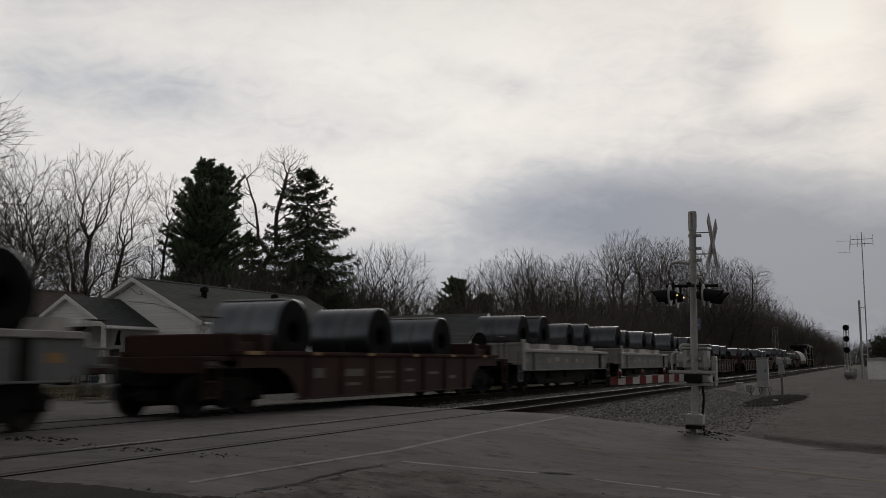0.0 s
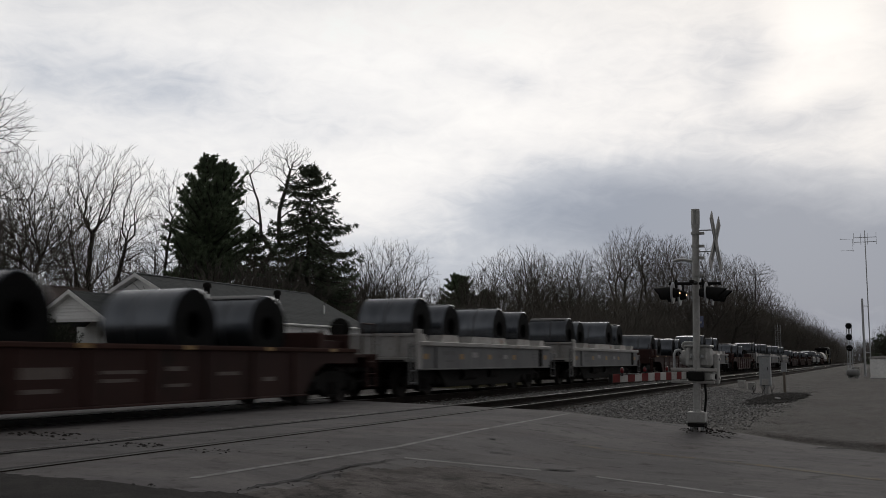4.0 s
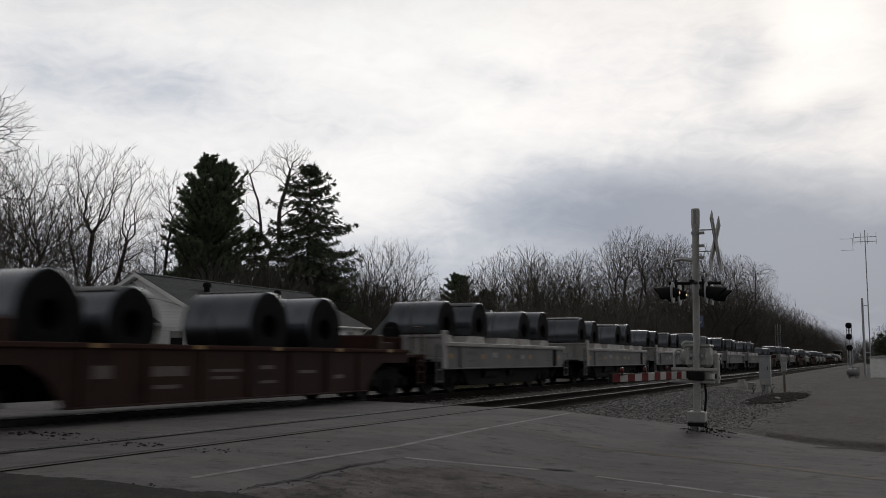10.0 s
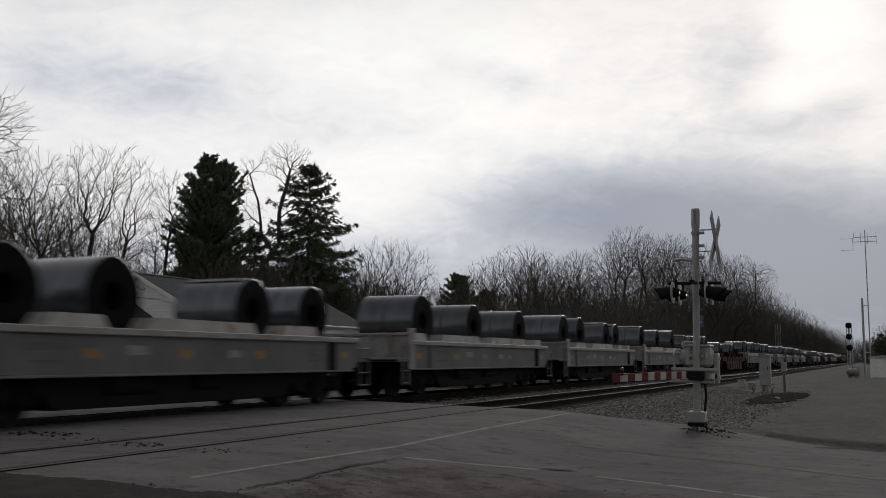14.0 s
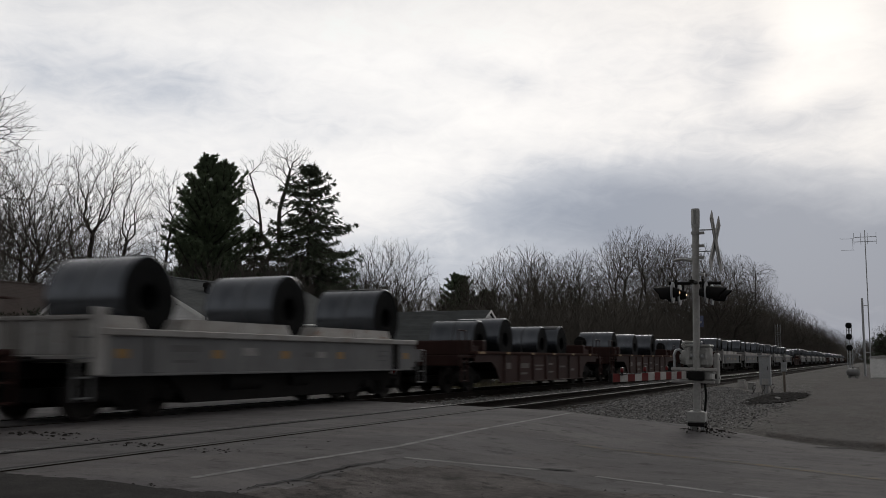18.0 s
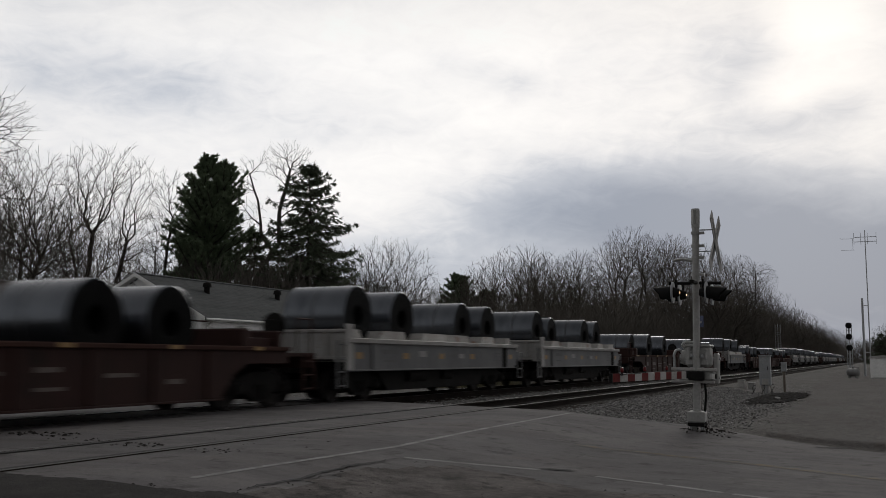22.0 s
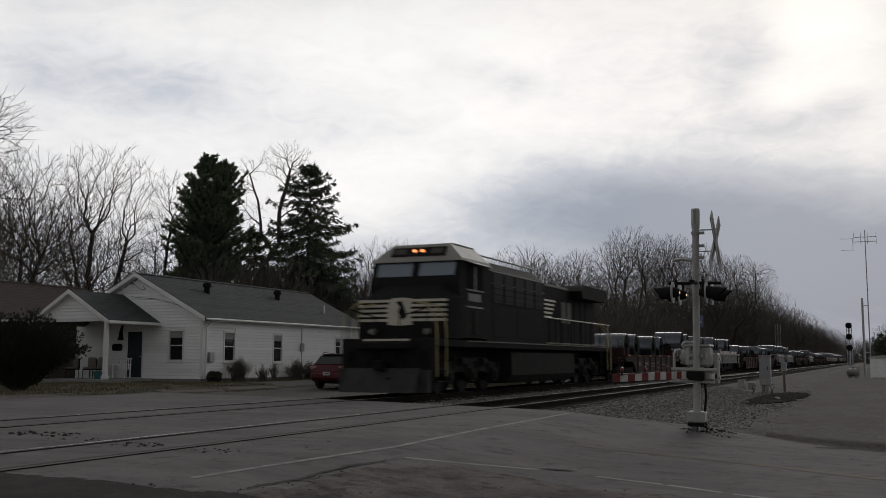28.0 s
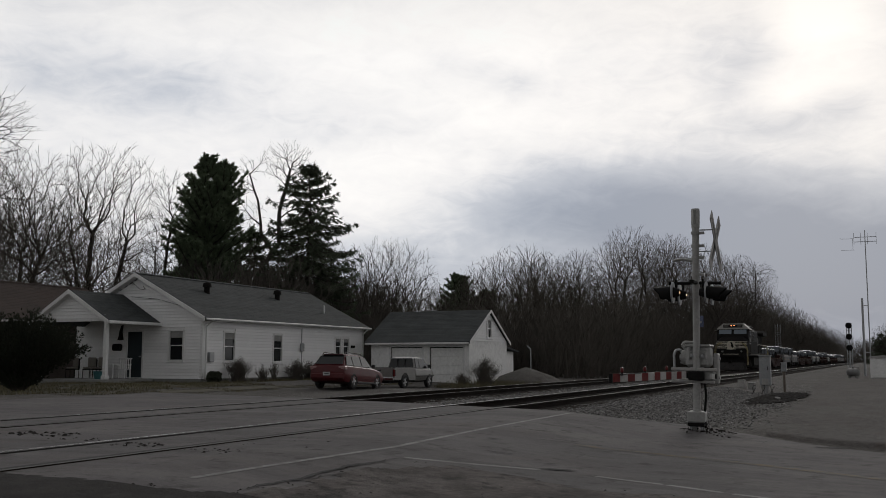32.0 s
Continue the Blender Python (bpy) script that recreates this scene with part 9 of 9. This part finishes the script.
def feathery_shrub(x, y, h, w, seed, count):
    """A big evergreen shrub: stems fanning out from a narrow foot, feathered with needles."""
    rg = random.Random(seed)
    t = thing("evergreen_shrub", "large dark feathery evergreen shrub on the lawn", "shrub", "shrubs by the house", at=pose(x, y, H(x, y)))
    sv, sf, lv, lf = [], [], [], []
    for _ in range(count):
        az, lean = rg.uniform(0, 6.283), rg.random() ** 0.6
        lump = 1 + 0.22 * noise.noise(Vector((math.cos(az) * 1.5, math.sin(az) * 1.5, lean * 2 + seed)))
        end = Vector((math.cos(az) * lean * w / 2, math.sin(az) * lean * w / 2, h * (0.28 + 0.72 * math.cos(lean * 1.35) ** 0.8))) * lump * rg.uniform(0.66, 1.03)
        a = Vector((math.cos(az) * 0.12, math.sin(az) * 0.12, -0.05))
        mid = a.lerp(end, 0.5) + Vector((0, 0, 0.16 * h * lean))
        prev = a
        for k in range(1, 7):
            u = k / 6
            q = a * (1 - u) ** 2 + mid * 2 * u * (1 - u) + end * u * u
            limb(sv, sf, prev, q, 0.02 * (1.1 - u), 0.02 * (1.05 - u), 3)
            d = (q - prev).normalized()
            if k > 1:
                for _ in range(5):
                    c = prev.lerp(q, rg.random()) + Vector((rg.uniform(-1, 1), rg.uniform(-1, 1), rg.uniform(-1, 1))) * 0.14
                    tuft(lv, lf, c, (d + Vector((0, 0, 0.25))).normalized(), rg.uniform(0.07, 0.14), rg, 5, 0.16)
            prev = q
        tuft(lv, lf, prev, d, 0.12, rg, 6, 0.12)
    for nm, v, f, mt in (("stem_frame", sv, sf, BARK), ("leaf_mass", lv, lf, BUSH_LEAF)):
        me = bpy.data.meshes.new(nm)
        me.from_pydata(v, [], f)
        me.materials.append(mt)
        tagged(part(nm, me, mt, t), kind="stuff")


feathery_shrub(25.9, 27.4, 2.8, 4.5, 31, 900)
shrub("evergreen_shrub", "small dark clipped shrub at the house corner", 38.4, 28.4, 0.5, 0.75, 32, 900, 0.6)


def dry_shrub(x, y, h, w, seed, stems, label="brown dry leafless shrub against the house wall"):
    """A low leafless shrub of many thin stems."""
    rg = random.Random(seed)
    v, f = [], []
    for _ in range(stems):
        az, lean = rg.uniform(0, 6.28), rg.uniform(0, 1)
        p = Vector((rg.uniform(-0.2, 0.2) * w, rg.uniform(-0.15, 0.15) * w, -0.05))
        q = Vector((math.cos(az) * lean * w * 0.5, math.sin(az) * lean * w * 0.4, h * rg.uniform(0.6, 1.05) * (1 - 0.3 * lean)))
        mid = p.lerp(q, 0.5) + Vector((rg.uniform(-0.05, 0.05), rg.uniform(-0.05, 0.05), 0.08 * h))
        limb(v, f, p, mid, 0.012, 0.008, 3)
        limb(v, f, mid, q, 0.008, 0.004, 3)
        for _ in range(5):
            a = mid.lerp(q, rg.random())
            limb(v, f, a, a + Vector((rg.uniform(-0.2, 0.2), rg.uniform(-0.2, 0.2), rg.uniform(0.0, 0.25))) * h, 0.006, 0.003, 3)
    me = bpy.data.meshes.new("dry_shrub")
    me.from_pydata(v, [], f)
    me.materials.append(BRUSH)
    ob = new("dry_shrub", me)
    ob.location = (x, y, H(x, y))
    return tagged(ob, label, "shrub", "dry shrubs")


dry_shrub(40.2, 28.3, 1.15, 1.7, 33, 260)
dry_shrub(42.4, 28.4, 0.8, 1.1, 34, 60)
dry_shrub(43.4, 28.4, 1.0, 0.8, 38, 50)
dry_shrub(45.4, 28.3, 1.05, 1.8, 35, 220)
dry_shrub(46.8, 28.3, 1.0, 1.6, 36, 200)
dry_shrub(52.2, 20.2, 1.55, 2.6, 37, 260, "reddish dry leafless shrub beside the garage")
dry_shrub(49.8, 20.6, 0.7, 1.6, 39, 120, "low dry weeds beside the garage")
heap = Mb()
hv, hf = [], []
N = 22
for j in range(9):
    for i in range(N):
        r = 3.0 * (1 - j / 8) * (1 + 0.12 * noise.noise(Vector((i * 0.9, j * 0.4, 2))))
        hv.append((r * math.cos(2 * math.pi * i / N), 0.75 * r * math.sin(2 * math.pi * i / N), 0.95 * (j / 8) ** 0.8 - 0.1 + 0.05 * noise.noise(Vector((i, j, 7)))))
for j in range(8):
    for i in range(N):
        hf.append((j * N + i, j * N + (i + 1) % N, (j + 1) * N + (i + 1) % N, (j + 1) * N + i))
solid("gravel_heap", heap.add(hv, hf), GRAVEL, "low heap of dark gravel beside the far track", "gravel heap", kind="stuff", at=pose(58.5, 19.9, -0.25))


def motions():
    for ob, x0, z in TRAIN:
        turn = ob.matrix_basis.to_quaternion().to_matrix().to_4x4()
        walk(ob, [(t, Matrix.Translation((x0 + SPEED * t, FAR_TRACK, z)) @ turn) for t in (0.0, 8.0, 16.0, 24.0, 32.0)])


motions()
